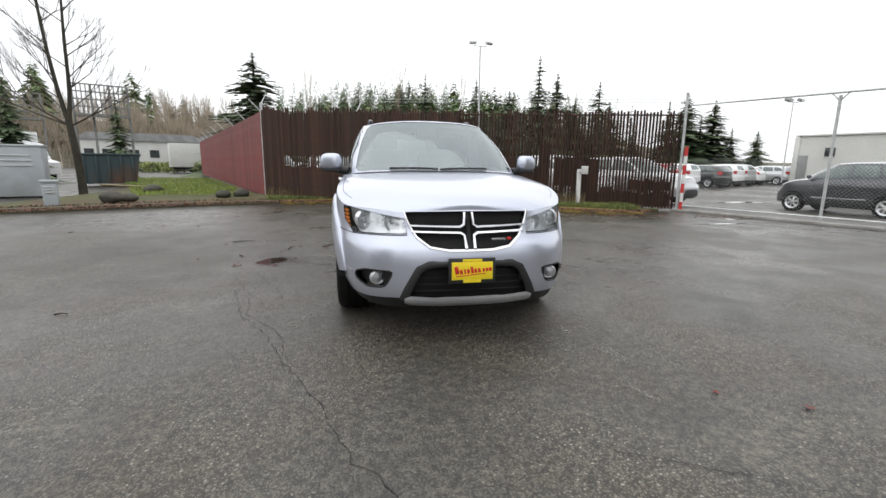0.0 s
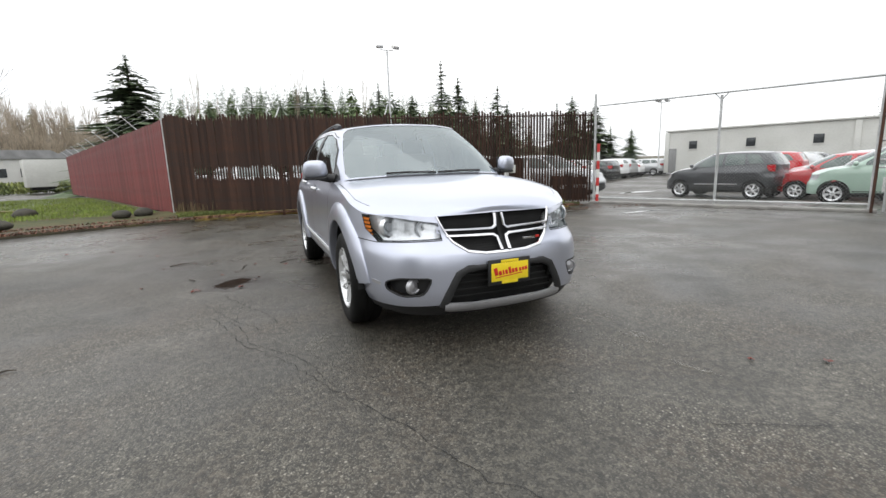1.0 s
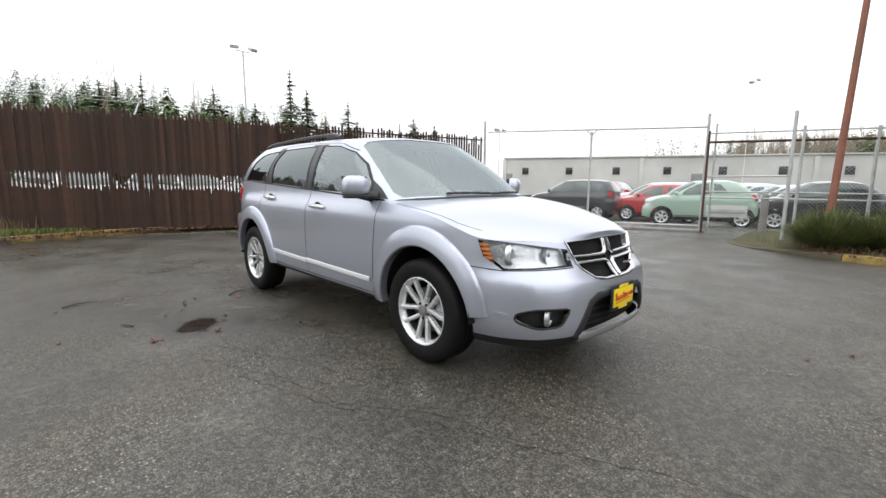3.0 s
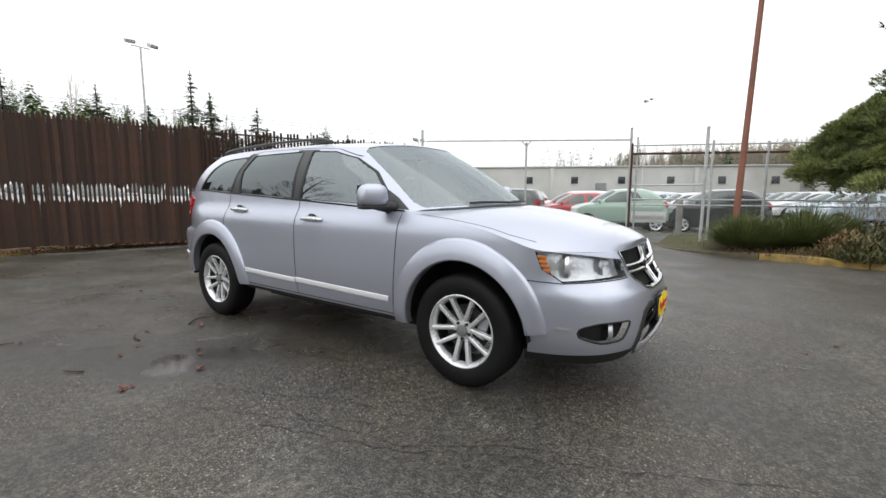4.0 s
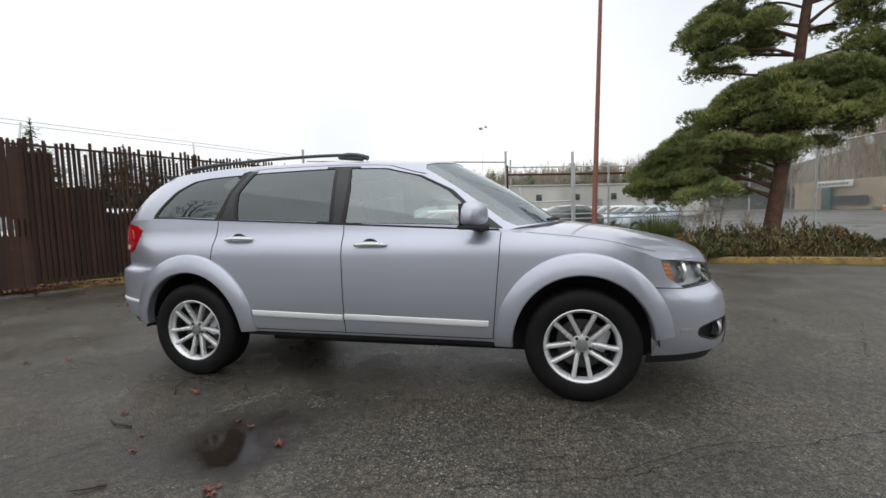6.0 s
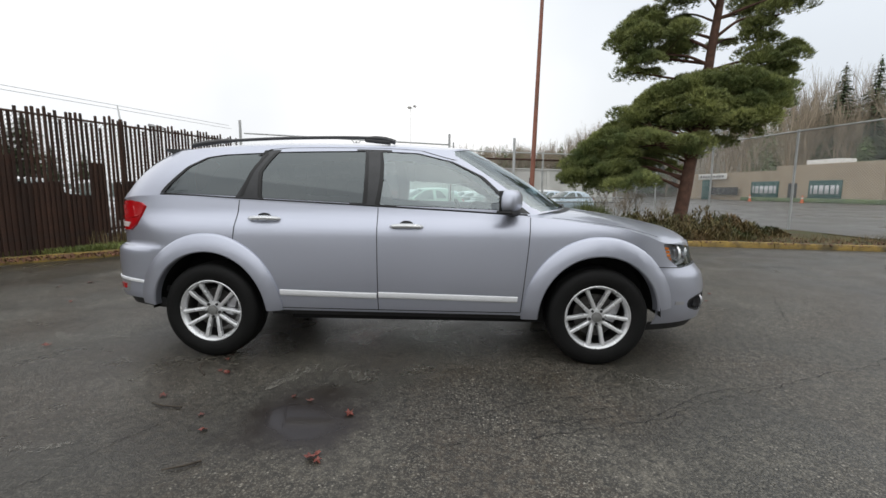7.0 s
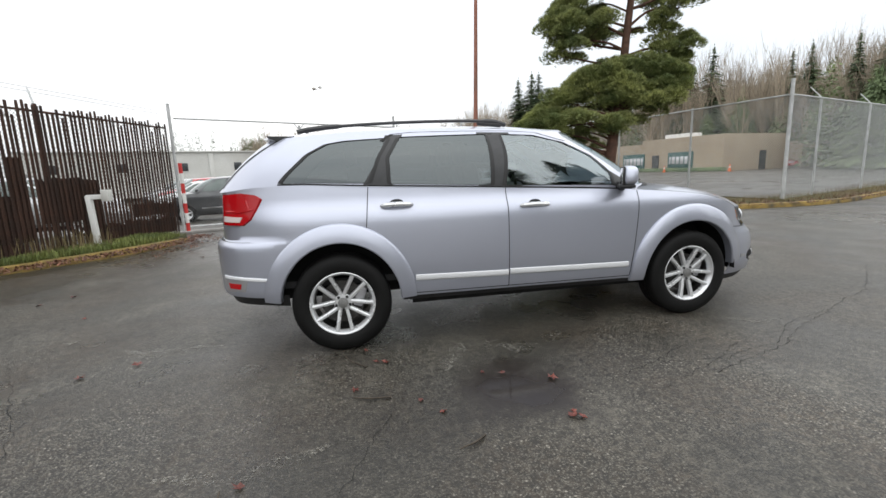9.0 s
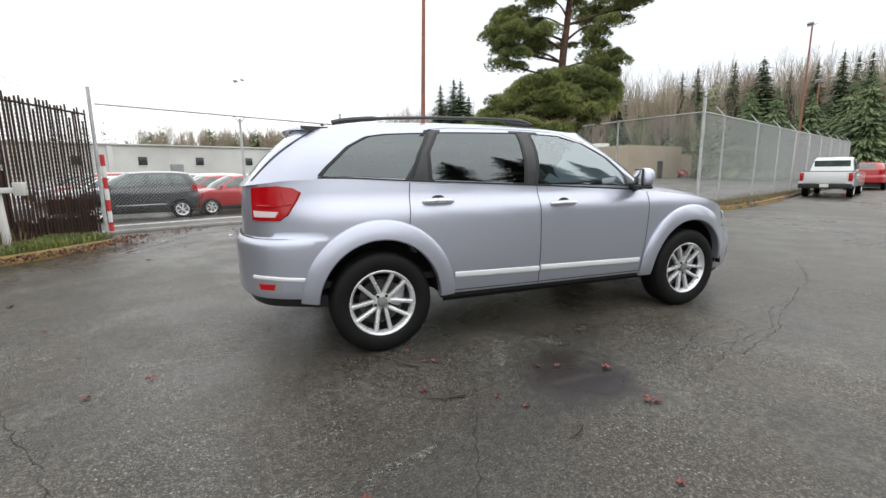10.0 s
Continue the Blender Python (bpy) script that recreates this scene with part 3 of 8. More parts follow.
KERB_NORTH = [(-22, 1.0), (-15, 4.4), (-8.5, 7.6), (-5.6, 8.95), (-3.3, 9.7), (-1, 10.0), (0.6, 9.85), (2.4, 8.95), (3.8, 7.6), (4.9, 6.7), (6.0, 6.35), (7.2, 6.5)]
KERB_EAST = [(8.7, 0.6), (7.7, 0.1), (7.1, -0.9), (6.75, -2.2), (6.55, -3.5), (6.4, -5), (6.15, -6.5), (5.9, -8), (5.85, -9.5), (6.2, -11.2), (7.4, -14.4), (9.8, -20), (13.6, -30), (20, -46)]


def offset_line(line, d):
    t = np.gradient(line, axis=0)
    n = np.stack([-t[:, 1], t[:, 0]], 1)
    n /= np.linalg.norm(n, axis=1)[:, None]
    return line + n * d


def kerb_stones(name, ctrl, step, material_of, label, away, drop=None):
    """Cast kerb lengths laid end to end, each with a rounded face."""
    t, line = curve_table(ctrl, 600)
    owner = thing(name, label, "kerb", kind="structure")
    cum = np.r_[0, np.cumsum(np.linalg.norm(np.diff(line, axis=0), axis=1))]
    n = int(cum[-1] / step)
    rng = random.Random(5)
    back = offset_line(line, away)
    for k in range(n):
        bm = bm_new()
        rings = []
        h = 0.122 + rng.uniform(-0.005, 0.005)
        sh = rng.uniform(-0.005, 0.005)
        for j in range(4):
            s = (k + 0.004 + 0.992 * j / 3) * step
            h2 = h * (drop(s / cum[-1]) if drop else 1)
            x, y = np.interp(s, cum, line[:, 0]), np.interp(s, cum, line[:, 1])
            bx, by = np.interp(s, cum, back[:, 0]), np.interp(s, cum, back[:, 1])
            ring = []
            for f, z in ((0.0, -0.02), (0.02, h2 * 0.62), (0.16, h2 * 0.94), (0.4, h2), (1.0, h2 * 0.98), (1.02, -0.02)):
                ring.append(bm.verts.new((x + (bx - x) * f + sh * 0.4, y + (by - y) * f + sh, z)))
            rings.append(ring)
        for a, b in zip(rings, rings[1:]):
            for i in range(5):
                bm.faces.new((a[i], a[i + 1], b[i + 1], b[i]))
        bm.faces.new(rings[0])
        bm.faces.new(rings[-1][::-1])
        part("kerb_length", bm, material_of(k / n), owner)
    return line


north = kerb_stones("kerb_north", KERB_NORTH, 1.5, lambda f: M["kerb_plain"] if f < 0.66 else M["kerb_mossy"],
                    "mossy kerb, worn yellow towards the gate", 0.17, lambda f: 1 - 0.75 * smoothstep(0.93, 1.0, f))
east = kerb_stones("kerb_east", KERB_EAST, 1.5, lambda f: M["kerb_yellow"] if 0.056 < f < 0.36 else M["kerb_plain"],
                   "worn yellow-painted kerb along a planting bed", 0.18, lambda f: 0.06 + 0.94 * smoothstep(0.012, 0.07, f))

FENCE_A, FENCE_B = Vector((-3.55, 10.8)), Vector((7.68, 6.98))
RED_END = Vector((-13.0, 35.3))


def bank(name, near_line, far_of, z_far, label, rows=8, flat_start=0):
    """A turf strip from a kerb's back to a far line."""
    bm = bm_new()
    lines = []
    for i, (x, y) in enumerate(near_line):
        fx, fy, fz = far_of(x, y)
        row = [bm.verts.new((x, y, -0.03))]
        for k in range(rows + 1):
            f = k / rows
            px, py = x + (fx - x) * f, y + (fy - y) * f
            rise = smoothstep(0, flat_start, i) * 0.95 + 0.05 if flat_start else 1.0
            lump = 0.03 * noise.noise(Vector((px * 1.3, py * 1.3, 0))) + 0.015 * noise.noise(Vector((px * 5, py * 5, 3)))
            row.append(bm.verts.new((px, py, (0.1 + (fz - 0.1) * f) * rise + (lump * rise if 0 < k else 0))))
        lines.append(row)
    for a, b in zip(lines, lines[1:]):
        for k in range(rows + 1):
            bm.faces.new((a[k], a[k + 1], b[k + 1], b[k]))
    return tagged(part(name, bm, M["soil"]), label, "verge", kind="structure")


north_back = offset_line(north, 0.16)


def far_north(x, y):
    d = (FENCE_B - FENCE_A).normalized()
    if x > -3.6:
        f = min(1.0, max(0.0, (x - FENCE_A.x) / (FENCE_B.x - FENCE_A.x)))
        p = FENCE_A.lerp(FENCE_B, f) + Vector((-d.y, d.x)) * 0.35
        return p.x, p.y, 0.22 - 0.18 * f
    if x > -9.5:
        f = (x + 9.5) / 5.9
        return -9.3 + 5.4 * f, 26 - 14.8 * f, 0.2
    return x + 1.5, y + 5, 0.05


strip = [p for p in north_back[::5] if p[0] > -10.5 and p[0] < 7.0]
bank("verge_north", strip, far_north, 0.2, "patchy turf strewn with brown leaves")
east_back = offset_line(east, 0.17)
strip = [p for p in east_back[::5] if p[1] > -40]
bank("bed_east", strip, lambda x, y: (x + (3.6 if y > -9 else 1.0), y + (0.2 if y > -9 else 0.4), 0.16), 0.16, "planting bed of dry grass and leaf litter", 8, 9)


# cracks and wet hollows in the yard
def crack(pts, width, seed):
    rng = random.Random(seed)
    line = []
    for a, b in zip(pts, pts[1:]):
        n = max(2, int(math.dist(a, b) / 0.05))
        for k in range(n):
            f = k / n
            line.append((a[0] + (b[0] - a[0]) * f + rng.uniform(-0.018, 0.018), a[1] + (b[1] - a[1]) * f + rng.uniform(-0.018, 0.018)))
    vs, fs = [], []
    for i, (x, y) in enumerate(line):
        w = width * rng.uniform(0.25, 1.0)
        a, b = line[max(0, i - 1)], line[min(len(line) - 1, i + 1)]
        dx, dy = b[0] - a[0], b[1] - a[1]
        n = math.hypot(dx, dy) or 1
        vs += [(x - dy / n * w, y + dx / n * w, 0.004), (x + dy / n * w, y - dx / n * w, 0.004)]
        if i:
            k = 2 * i
            fs.append((k - 2, k - 1, k + 1, k))
    ob = raw("crack", vs, fs, M["crack"], ground)
    return ob


crack([(-1.9, 0.6), (-1.64, -0.18), (-1.35, -0.7), (-1.2, -1.08), (-0.96, -1.59), (-0.76, -2.1), (-0.4, -2.6), (0.1, -3.3)], 0.0026, 1)
crack([(-1.68, 0.93), (-1.74, 0.4), (-1.65, 0.14), (-1.64, -0.13), (-1.31, -0.58), (-1.16, -1.15)], 0.0024, 2)
crack([(-1.85, 1.36), (-1.7, 0.95), (-1.49, 0.52), (-1.4, 0.2)], 0.0022, 3)
crack([(-2.0, 1.1), (-1.79, 0.55), (-1.51, 0.06)], 0.0022, 4)
crack([(-2.5, 2.9), (-2.1, 2.75), (-1.8, 2.6)], 0.0022, 5)
crack([(0.3, -2.2), (1.6, -2.9), (3.0, -3.2)], 0.002, 6)
crack([(-3.6, -0.4), (-3.0, -1.2), (-2.6, -2.2)], 0.002, 7)
crack([(-3.3, 3.6), (-2.6, 4.2), (-1.6, 4.6), (-0.4, 5.4)], 0.002, 8)
# paving joints at the gateway
crack([(4.6, 5.9), (6.6, 5.2), (8.0, 3.6), (8.4, 1.4), (8.1, 0.2)], 0.016, 9)
crack([(4.0, 6.1), (6.2, 4.6), (7.4, 3.0), (7.8, 1.0)], 0.010, 10)


def scuff_material():
    """Pale worn grit that thins out into the asphalt below."""
    m, n, l, p = mat_new("pale_worn_grit")
    p.inputs["Base Color"].default_value, p.inputs["Roughness"].default_value = (0.2, 0.19, 0.165, 1), 0.5
    tc, n1, n2, add, r = n.new("ShaderNodeTexCoord"), n.new("ShaderNodeTexNoise"), n.new("ShaderNodeTexNoise"), n.new("ShaderNodeMath"), n.new("ShaderNodeMapRange")
    n1.inputs["Scale"].default_value, n1.inputs["Detail"].default_value = 3.0, 6.0
    n2.inputs["Scale"].default_value, n2.inputs["Detail"].default_value = 45.0, 3.0
    for t in (n1, n2):
        l.new(tc.outputs["Object"], t.inputs["Vector"])
    l.new(n1.outputs["Fac"], add.inputs[0])
    l.new(n2.outputs["Fac"], add.inputs[1])
    for i, v in enumerate((1.0, 1.28, 0.0, 0.8)):
        r.inputs[i + 1].default_value = v
    l.new(add.outputs[0], r.inputs[0])
    l.new(r.outputs[0], p.inputs["Alpha"])
    return m


M["scuff"] = scuff_material()


def scuff(a, b, width, seed):
    """A worn streak from a to b, its edges uneven."""
    rng = random.Random(seed)
    a, b = Vector((*a, 0.003)), Vector((*b, 0.003))
    d = (b - a).normalized()
    across = Vector((-d.y, d.x, 0))
    vs, fs = [], []
    for k in range(25):
        f = k / 24
        w = width * math.sin(math.pi * (0.06 + 0.88 * f)) * rng.uniform(0.55, 1.0)
        c = a.lerp(b, f) + across * width * 0.4 * math.sin(5 * f + seed)
        vs += [c - across * w * 0.5, c + across * w * 0.5]
        if k:
            fs.append((2 * k - 2, 2 * k - 1, 2 * k + 1, 2 * k))
    ob = raw("worn_streak", vs, fs, M["scuff"], ground)
    ob.visible_shadow = False


SCUFFS = [((0.40, -0.7), (0.86, -1.95), 0.1), ((0.66, -0.5), (0.88, -1.4), 0.07), ((-2.22, 3.7), (-2.1, 2.9), 0.16), ((-0.42, 4.6), (-0.6, 3.85), 0.2), ((-0.02, 5.2), (-0.13, 4.8), 0.16),
          ((-1.4, 2.35), (-0.95, 1.75), 0.2), ((-1.22, -0.65), (-1.02, 0.0), 0.16), ((0.98, -0.25), (0.88, -1.8), 0.12), ((-1.2, 2.1), (-1.02, 1.2), 0.22)]
for k, (a, b, w) in enumerate(SCUFFS):
    scuff(a, b, w, k)


def pool(name, cx, cy, rx, ry, seed, material, label, z=0.004):
    bm = bm_new()
    rng = random.Random(seed)
    ph = [rng.uniform(0, 6.28) for _ in range(4)]
    ring = []
    for k in range(48):
        a = 2 * math.pi * k / 48
        r = 1 + 0.22 * math.sin(2 * a + ph[0]) + 0.14 * math.sin(3 * a + ph[1]) + 0.1 * math.sin(5 * a + ph[2]) + 0.06 * math.sin(9 * a + ph[3])
        ring.append(bm.verts.new((cx + math.cos(a) * rx * r, cy + math.sin(a) * ry * r, z)))
    bm.faces.new(ring)
    return tagged(part(name, bm, material, smooth=False), label, "puddle", kind="structure")


pool("puddle", 6.9, 4.4, 0.6, 0.06, 2, M["puddle"], "long thin puddle by the gateway")
pool("puddle", 8.0, 5.1, 0.35, 0.12, 4, M["puddle"], "long thin puddle by the gateway")
pool("puddle", 12.0, 9.4, 0.7, 0.25, 3, M["puddle"], "shallow puddle between parked cars")


# fallen leaves and twigs, each one lying on the asphalt
def leaf_mesh(seed, size):
    rng = random.Random(seed)
    vs, fs = [(0, 0, 0.006)], []
    lobes = 5
    for k in range(lobes * 2):
        a = 2 * math.pi * k / (lobes * 2)
        r = size * (1.0 if k % 2 == 0 else 0.5) * rng.uniform(0.75, 1.1)
        vs.append((math.cos(a) * r, math.sin(a) * r * 0.8, 0.004 + rng.uniform(0, 0.016)))
    for k in range(lobes * 2):
        fs.append((0, 1 + k, 1 + (k + 1) % (lobes * 2)))
    me = bpy.data.meshes.new("fallen_leaf")
    me.from_pydata(vs, [], fs)
    me.materials.append(M["leaf_red"])
    return me


leaf_meshes = [leaf_mesh(k, 0.036) for k in range(5)]
spots_of_leaves = [(-1.174, 2.68), (-1.71, 1.624), (-1.57, 1.9), (-1.557, 2.83), (-1.926, 2.355), (-2.143, 1.7), (-1.774, 2.458), (-2.303, 3.317), (-2.164, 1.66), (-2.693, 2.096),
                   (-0.754, 4.36), (-1.52, 2.02), (-1.2, 2.62), (-2.1, 1.68), (1.144, -1.862), (1.487, -2.073), (-2.65, 3.15), (-2.5, 3.4), (-0.95, 2.75), (-2.9, 4.3), (0.6, 5.4), (1.3, 6.2)]
rng = random.Random(8)
for k in range(26):
    spots_of_leaves.append((rng.uniform(-4.5, 5), rng.uniform(4.2, 8.2)))
for k, (x, y) in enumerate(spots_of_leaves):
    leaf = new("fallen_leaf", leaf_meshes[k % 5])
    leaf.matrix_world = pose(x, y, 0.002, rng.uniform(-8, 8), rng.uniform(-8, 8), rng.uniform(0, 360)) @ Matrix.Diagonal((*[rng.uniform(0.7, 1.25)] * 3, 1))
    tagged(leaf, "wet red-brown fallen leaf on the asphalt", "leaf", "leaves on the asphalt")
for x, y, a, n in ((-3.08, 0.06, 10, 0.09), (-5.47, 4.57, 60, 0.08), (-1.25, 2.75, 35, 0.28), (-1.7, 2.62, 80, 0.22), (-2.6, 3.3, 20, 0.3), (-2.2, 2.2, 120, 0.16)):
    bm = bm_new()
    add_path(bm, [(0, 0, 0.01), (n * 0.5, n * 0.08, 0.014), (n, -n * 0.05, 0.008)], [0.007, 0.006, 0.003], 5)
    tw = part("twig", bm, M["bark"])
    tw.matrix_world = pose(x, y, 0.0, 0, 0, a)
    tagged(tw, "dark broken twig lying on the asphalt", "twig", "twigs on the asphalt")

# ---- the car in the middle of the yard: its nose to -y, front axle at y 0 ----
PLAN = [(0, -0.985), (0.3, -0.972), (0.5, -0.93), (0.66, -0.83), (0.76, -0.70), (0.83, -0.55), (0.875, -0.38), (0.898, -0.15), (0.905, 0.2), (0.906, 0.8),
        (0.906, 1.5), (0.905, 2.2), (0.902, 2.9), (0.89, 3.25), (0.858, 3.46), (0.80, 3.615), (0.68, 3.73), (0.45, 3.815), (0, 3.855)]
plan_u, plan_xy = curve_table(PLAN, 700)
plan_tan = np.gradient(plan_xy, axis=0)
plan_nrm = np.stack([plan_tan[:, 1], -plan_tan[:, 0]], 1)
plan_nrm /= np.linalg.norm(plan_nrm, axis=1)[:, None]
U_END = plan_u[-1]


def u_x(x):
    """Along the outline, by the distance from the middle at the front."""
    return float(np.interp(x, plan_xy[:150, 0], plan_u[:150]))


def u_y(y):
    return float(np.interp(y, plan_xy[:, 1], plan_u))


def u_back(x):
    return float(np.interp(-x, -plan_xy[-130:, 0], plan_u[-130:]))


OFF_FRONT = ([0.2, 0.26, 0.31, 0.38, 0.5, 0.58, 0.655, 0.70, 0.76, 0.83, 0.92], [-0.13, -0.05, -0.02, -0.004, 0.0, -0.003, -0.022, -0.06, -0.098, -0.115, -0.15])
OFF_SIDE = ([0.2, 0.3, 0.37, 0.42, 0.5, 0.62, 0.80, 0.95, 1.01, 1.055, 1.10, 1.16, 1.24], [-0.12, -0.07, -0.035, -0.022, -0.012, -0.002, 0.0, -0.006, -0.018, -0.042, -0.066, -0.076, -0.088])
OFF_BACK = ([0.3, 0.40, 0.48, 0.60, 0.74, 0.81, 0.838, 0.852, 1.0, 1.2], [-0.12, -0.03, -0.004, 0.0, 0.004, 0.0, -0.012, -0.05, -0.055, -0.07])
U_F0, U_F1, U_R0, U_R1 = u_y(-0.28), u_x(0.60), u_y(3.15), u_y(3.59)


def eased(xs, ys, n=160):
    """The same table with its corners rounded."""
    t, fine = curve_table(list(zip(xs, ys)), n)
    return list(fine[:, 0]), list(fine[:, 1])


OFF_FRONT, OFF_SIDE = eased(*OFF_FRONT), eased(*OFF_SIDE)


def on_body(u, z, out=0.0):
    x, y = np.interp(u, plan_u, plan_xy[:, 0]), np.interp(u, plan_u, plan_xy[:, 1])
    nx, ny = np.interp(u, plan_u, plan_nrm[:, 0]), np.interp(u, plan_u, plan_nrm[:, 1])
    wf, wr = 1 - smoothstep(U_F1, U_F0, u), smoothstep(U_R0, U_R1, u)
    off = wf * np.interp(z, *OFF_FRONT) + wr * np.interp(z, *OFF_BACK) + (1 - wf - wr) * np.interp(z, *OFF_SIDE) + out
    return (max(0.0, x + nx * off) if u > 1e-6 and u < U_END - 1e-6 else 0.0, y + ny * off, z)


TOP_U = [0, u_x(0.3), u_x(0.5), u_y(-0.6), u_y(-0.46), u_y(-0.34), u_y(-0.15), u_y(0.2), u_y(0.5), u_y(1.6), u_y(2.6), u_y(3.2), u_y(3.5), u_y(3.7), U_END]
TOP_Z = [0.895, 0.888, 0.880, 0.895, 0.912, 0.955, 1.01, 1.06, 1.09, 1.15, 1.195, 1.228, 1.222, 1.2, 1.18]
BOT_U = [0, u_x(0.42), u_y(-0.6), u_y(-0.4), u_y(0.3), u_y(0.6), u_y(2.4), u_y(3.25), u_y(3.6), U_END]
BOT_Z = [0.33, 0.33, 0.30, 0.295, 0.33, 0.365, 0.375, 0.43, 0.45, 0.46]


TOP_U, TOP_Z = eased(TOP_U, TOP_Z)


def edges_at(u):
    return float(np.interp(u, BOT_U, BOT_Z)), float(np.interp(u, TOP_U, TOP_Z))


def arch(cy, r_side, r_top, n=22):
    return [(u_y(cy + math.cos(a) * r_side), 0.355 + math.sin(a) * (r_side + (r_top - r_side) * max(0, math.sin(a)) ** 2)) for a in [2 * math.pi * k / n for k in range(n)]]


def spots(bm, poly, out, where=on_body, grid=0.035, depth=0.0, both=True, corner=0.0):
    """A raised plate on the body, from an outline in (u, z)."""
    poly = rounded(poly, corner) if corner else poly
    x0, x1 = min(p[0] for p in poly), max(p[0] for p in poly)
    y0, y1 = min(p[1] for p in poly), max(p[1] for p in poly)
    nx, ny = max(2, int((x1 - x0) / grid)), max(2, int((y1 - y0) / grid))
    flat = sheet([x0 + (x1 - x0) * k / nx for k in range(nx + 1)], lambda u: (y0, y1), ny)
    faces = cut(flat, poly)
    made = lift(flat, faces, lambda u, z: where(u, z, out), both=both)
    flat.free()
    return thicken(made, depth) if depth else made


def ribbon(pts, width, out, where=on_body, closed=False, rise=0.0, step=0.03, both=True):
    """A band along a line in (u, z), flat or (rise) rounded."""
    line = []
    pts = list(pts) + ([pts[0]] if closed else [])
    for a, b in zip(pts, pts[1:]):
        n = max(1, int(math.hypot(b[0] - a[0], b[1] - a[1]) / step))
        line += [(a[0] + (b[0] - a[0]) * k / n, a[1] + (b[1] - a[1]) * k / n) for k in range(n)]
    if not closed:
        line.append(pts[-1])
    n = len(line)
    bm = bm_new()
    prof = [(-0.5, 0.0), (-0.42, 0.7), (-0.2, 1.0), (0.2, 1.0), (0.42, 0.7), (0.5, 0.0)] if rise else [(-0.5, 0), (0.5, 0)]
    for side in ((1, -1) if both else (-1,)):
        rings = []
        for i, (u, z) in enumerate(line):
            a = line[(i - 1) % n] if closed or i else line[0]
            b = line[(i + 1) % n] if closed or i < n - 1 else line[-1]
            d = Vector((b[0] - a[0], b[1] - a[1])).normalized()
            w = width[i * (len(width) - 1) // max(1, n - 1)] if isinstance(width, (list, tuple)) else width
            ring = []
            for s, h in prof:
                p = where(u - d.y * s * w, z + d.x * s * w, out + rise * h)
                ring.append(bm.verts.new((p[0] * side, p[1], p[2])))
            rings.append(ring)
        for i in range(n if closed else n - 1):
            a, b = rings[i], rings[(i + 1) % n]
            for k in range(len(prof) - 1):
                bm.faces.new((a[k], a[k + 1], b[k + 1], b[k]))
    return bm


# greenhouse: lower ring, upper ring, joined station by station
LOW = [(0, 0.11, 1.13), (0.3, 0.14, 1.13), (0.55, 0.24, 1.122), (0.72, 0.39, 1.11), (0.80, 0.52, 1.09), (0.822, 0.9, 1.112), (0.832, 1.6, 1.15), (0.832, 2.2, 1.178),
       (0.826, 2.7, 1.2), (0.81, 3.1, 1.224), (0.785, 3.35, 1.226), (0.735, 3.55, 1.212), (0.615, 3.71, 1.195), (0.4, 3.76, 1.185), (0, 3.80, 1.18)]
HIGH = [(0, 0.93, 1.622), (0.28, 0.95, 1.618), (0.5, 1.02, 1.60), (0.585, 1.10, 1.585), (0.625, 1.22, 1.585), (0.645, 1.42, 1.60), (0.655, 1.75, 1.61), (0.66, 2.2, 1.613),
        (0.656, 2.65, 1.607), (0.645, 2.95, 1.593), (0.63, 3.1, 1.583), (0.60, 3.22, 1.574), (0.5, 3.31, 1.585), (0.32, 3.35, 1.6), (0, 3.37, 1.607)]
both_rings = np.concatenate([np.array(LOW), np.array(HIGH)], 1)
cabin_t, cabin = curve_table(both_rings, 500)
cabin_t = cabin_t / cabin_t[-1]


def on_cabin(s, v, out=0.0):
    p = np.array([np.interp(s, cabin_t, cabin[:, k]) for k in range(6)])
    q = np.array([np.interp(min(1, s + 0.004), cabin_t, cabin[:, k]) - np.interp(max(0, s - 0.004), cabin_t, cabin[:, k]) for k in range(6)])
    a, b = p[:3], p[3:]
    n = np.cross(q[:3] + q[3:], b - a)
    n /= np.linalg.norm(n) + 1e-9
    side = smoothstep(0.16, 0.24, s) * (1 - smoothstep(0.84, 0.9, s))
    bulge = (0.022 + 0.02 * side) * math.sin(math.pi * min(1, max(0, v)))
    r = a + (b - a) * v + n * (bulge + out)
    return (0.0 if s < 1e-6 or s > 1 - 1e-6 else max(0.0, r[0]), r[1], r[2])


def cabin_sv(y, z):
    """Where a point of the side lies on the cabin's surface."""
    v = 0.5
    for _ in range(25):
        ys = cabin[:, 1] + (cabin[:, 4] - cabin[:, 1]) * v
        s = float(np.interp(y, ys[60:-40], cabin_t[60:-40]))
        lo, hi = np.interp(s, cabin_t, cabin[:, 2]), np.interp(s, cabin_t, cabin[:, 5])
        v = (z - lo) / (hi - lo)
    return s, float(v)


car = thing("car", "silver-violet seven-seat crossover car with dark roof rails, parked on wet asphalt", "car", (0, 1.445, 0))
CAR_INV = Matrix.Translation((0, -1.445, 0))


def car_part(name, bm, material, parent=None, label="", sharp=40):
    return part_pair(name, bm, material, car, label, CAR_INV, sharp)[0]


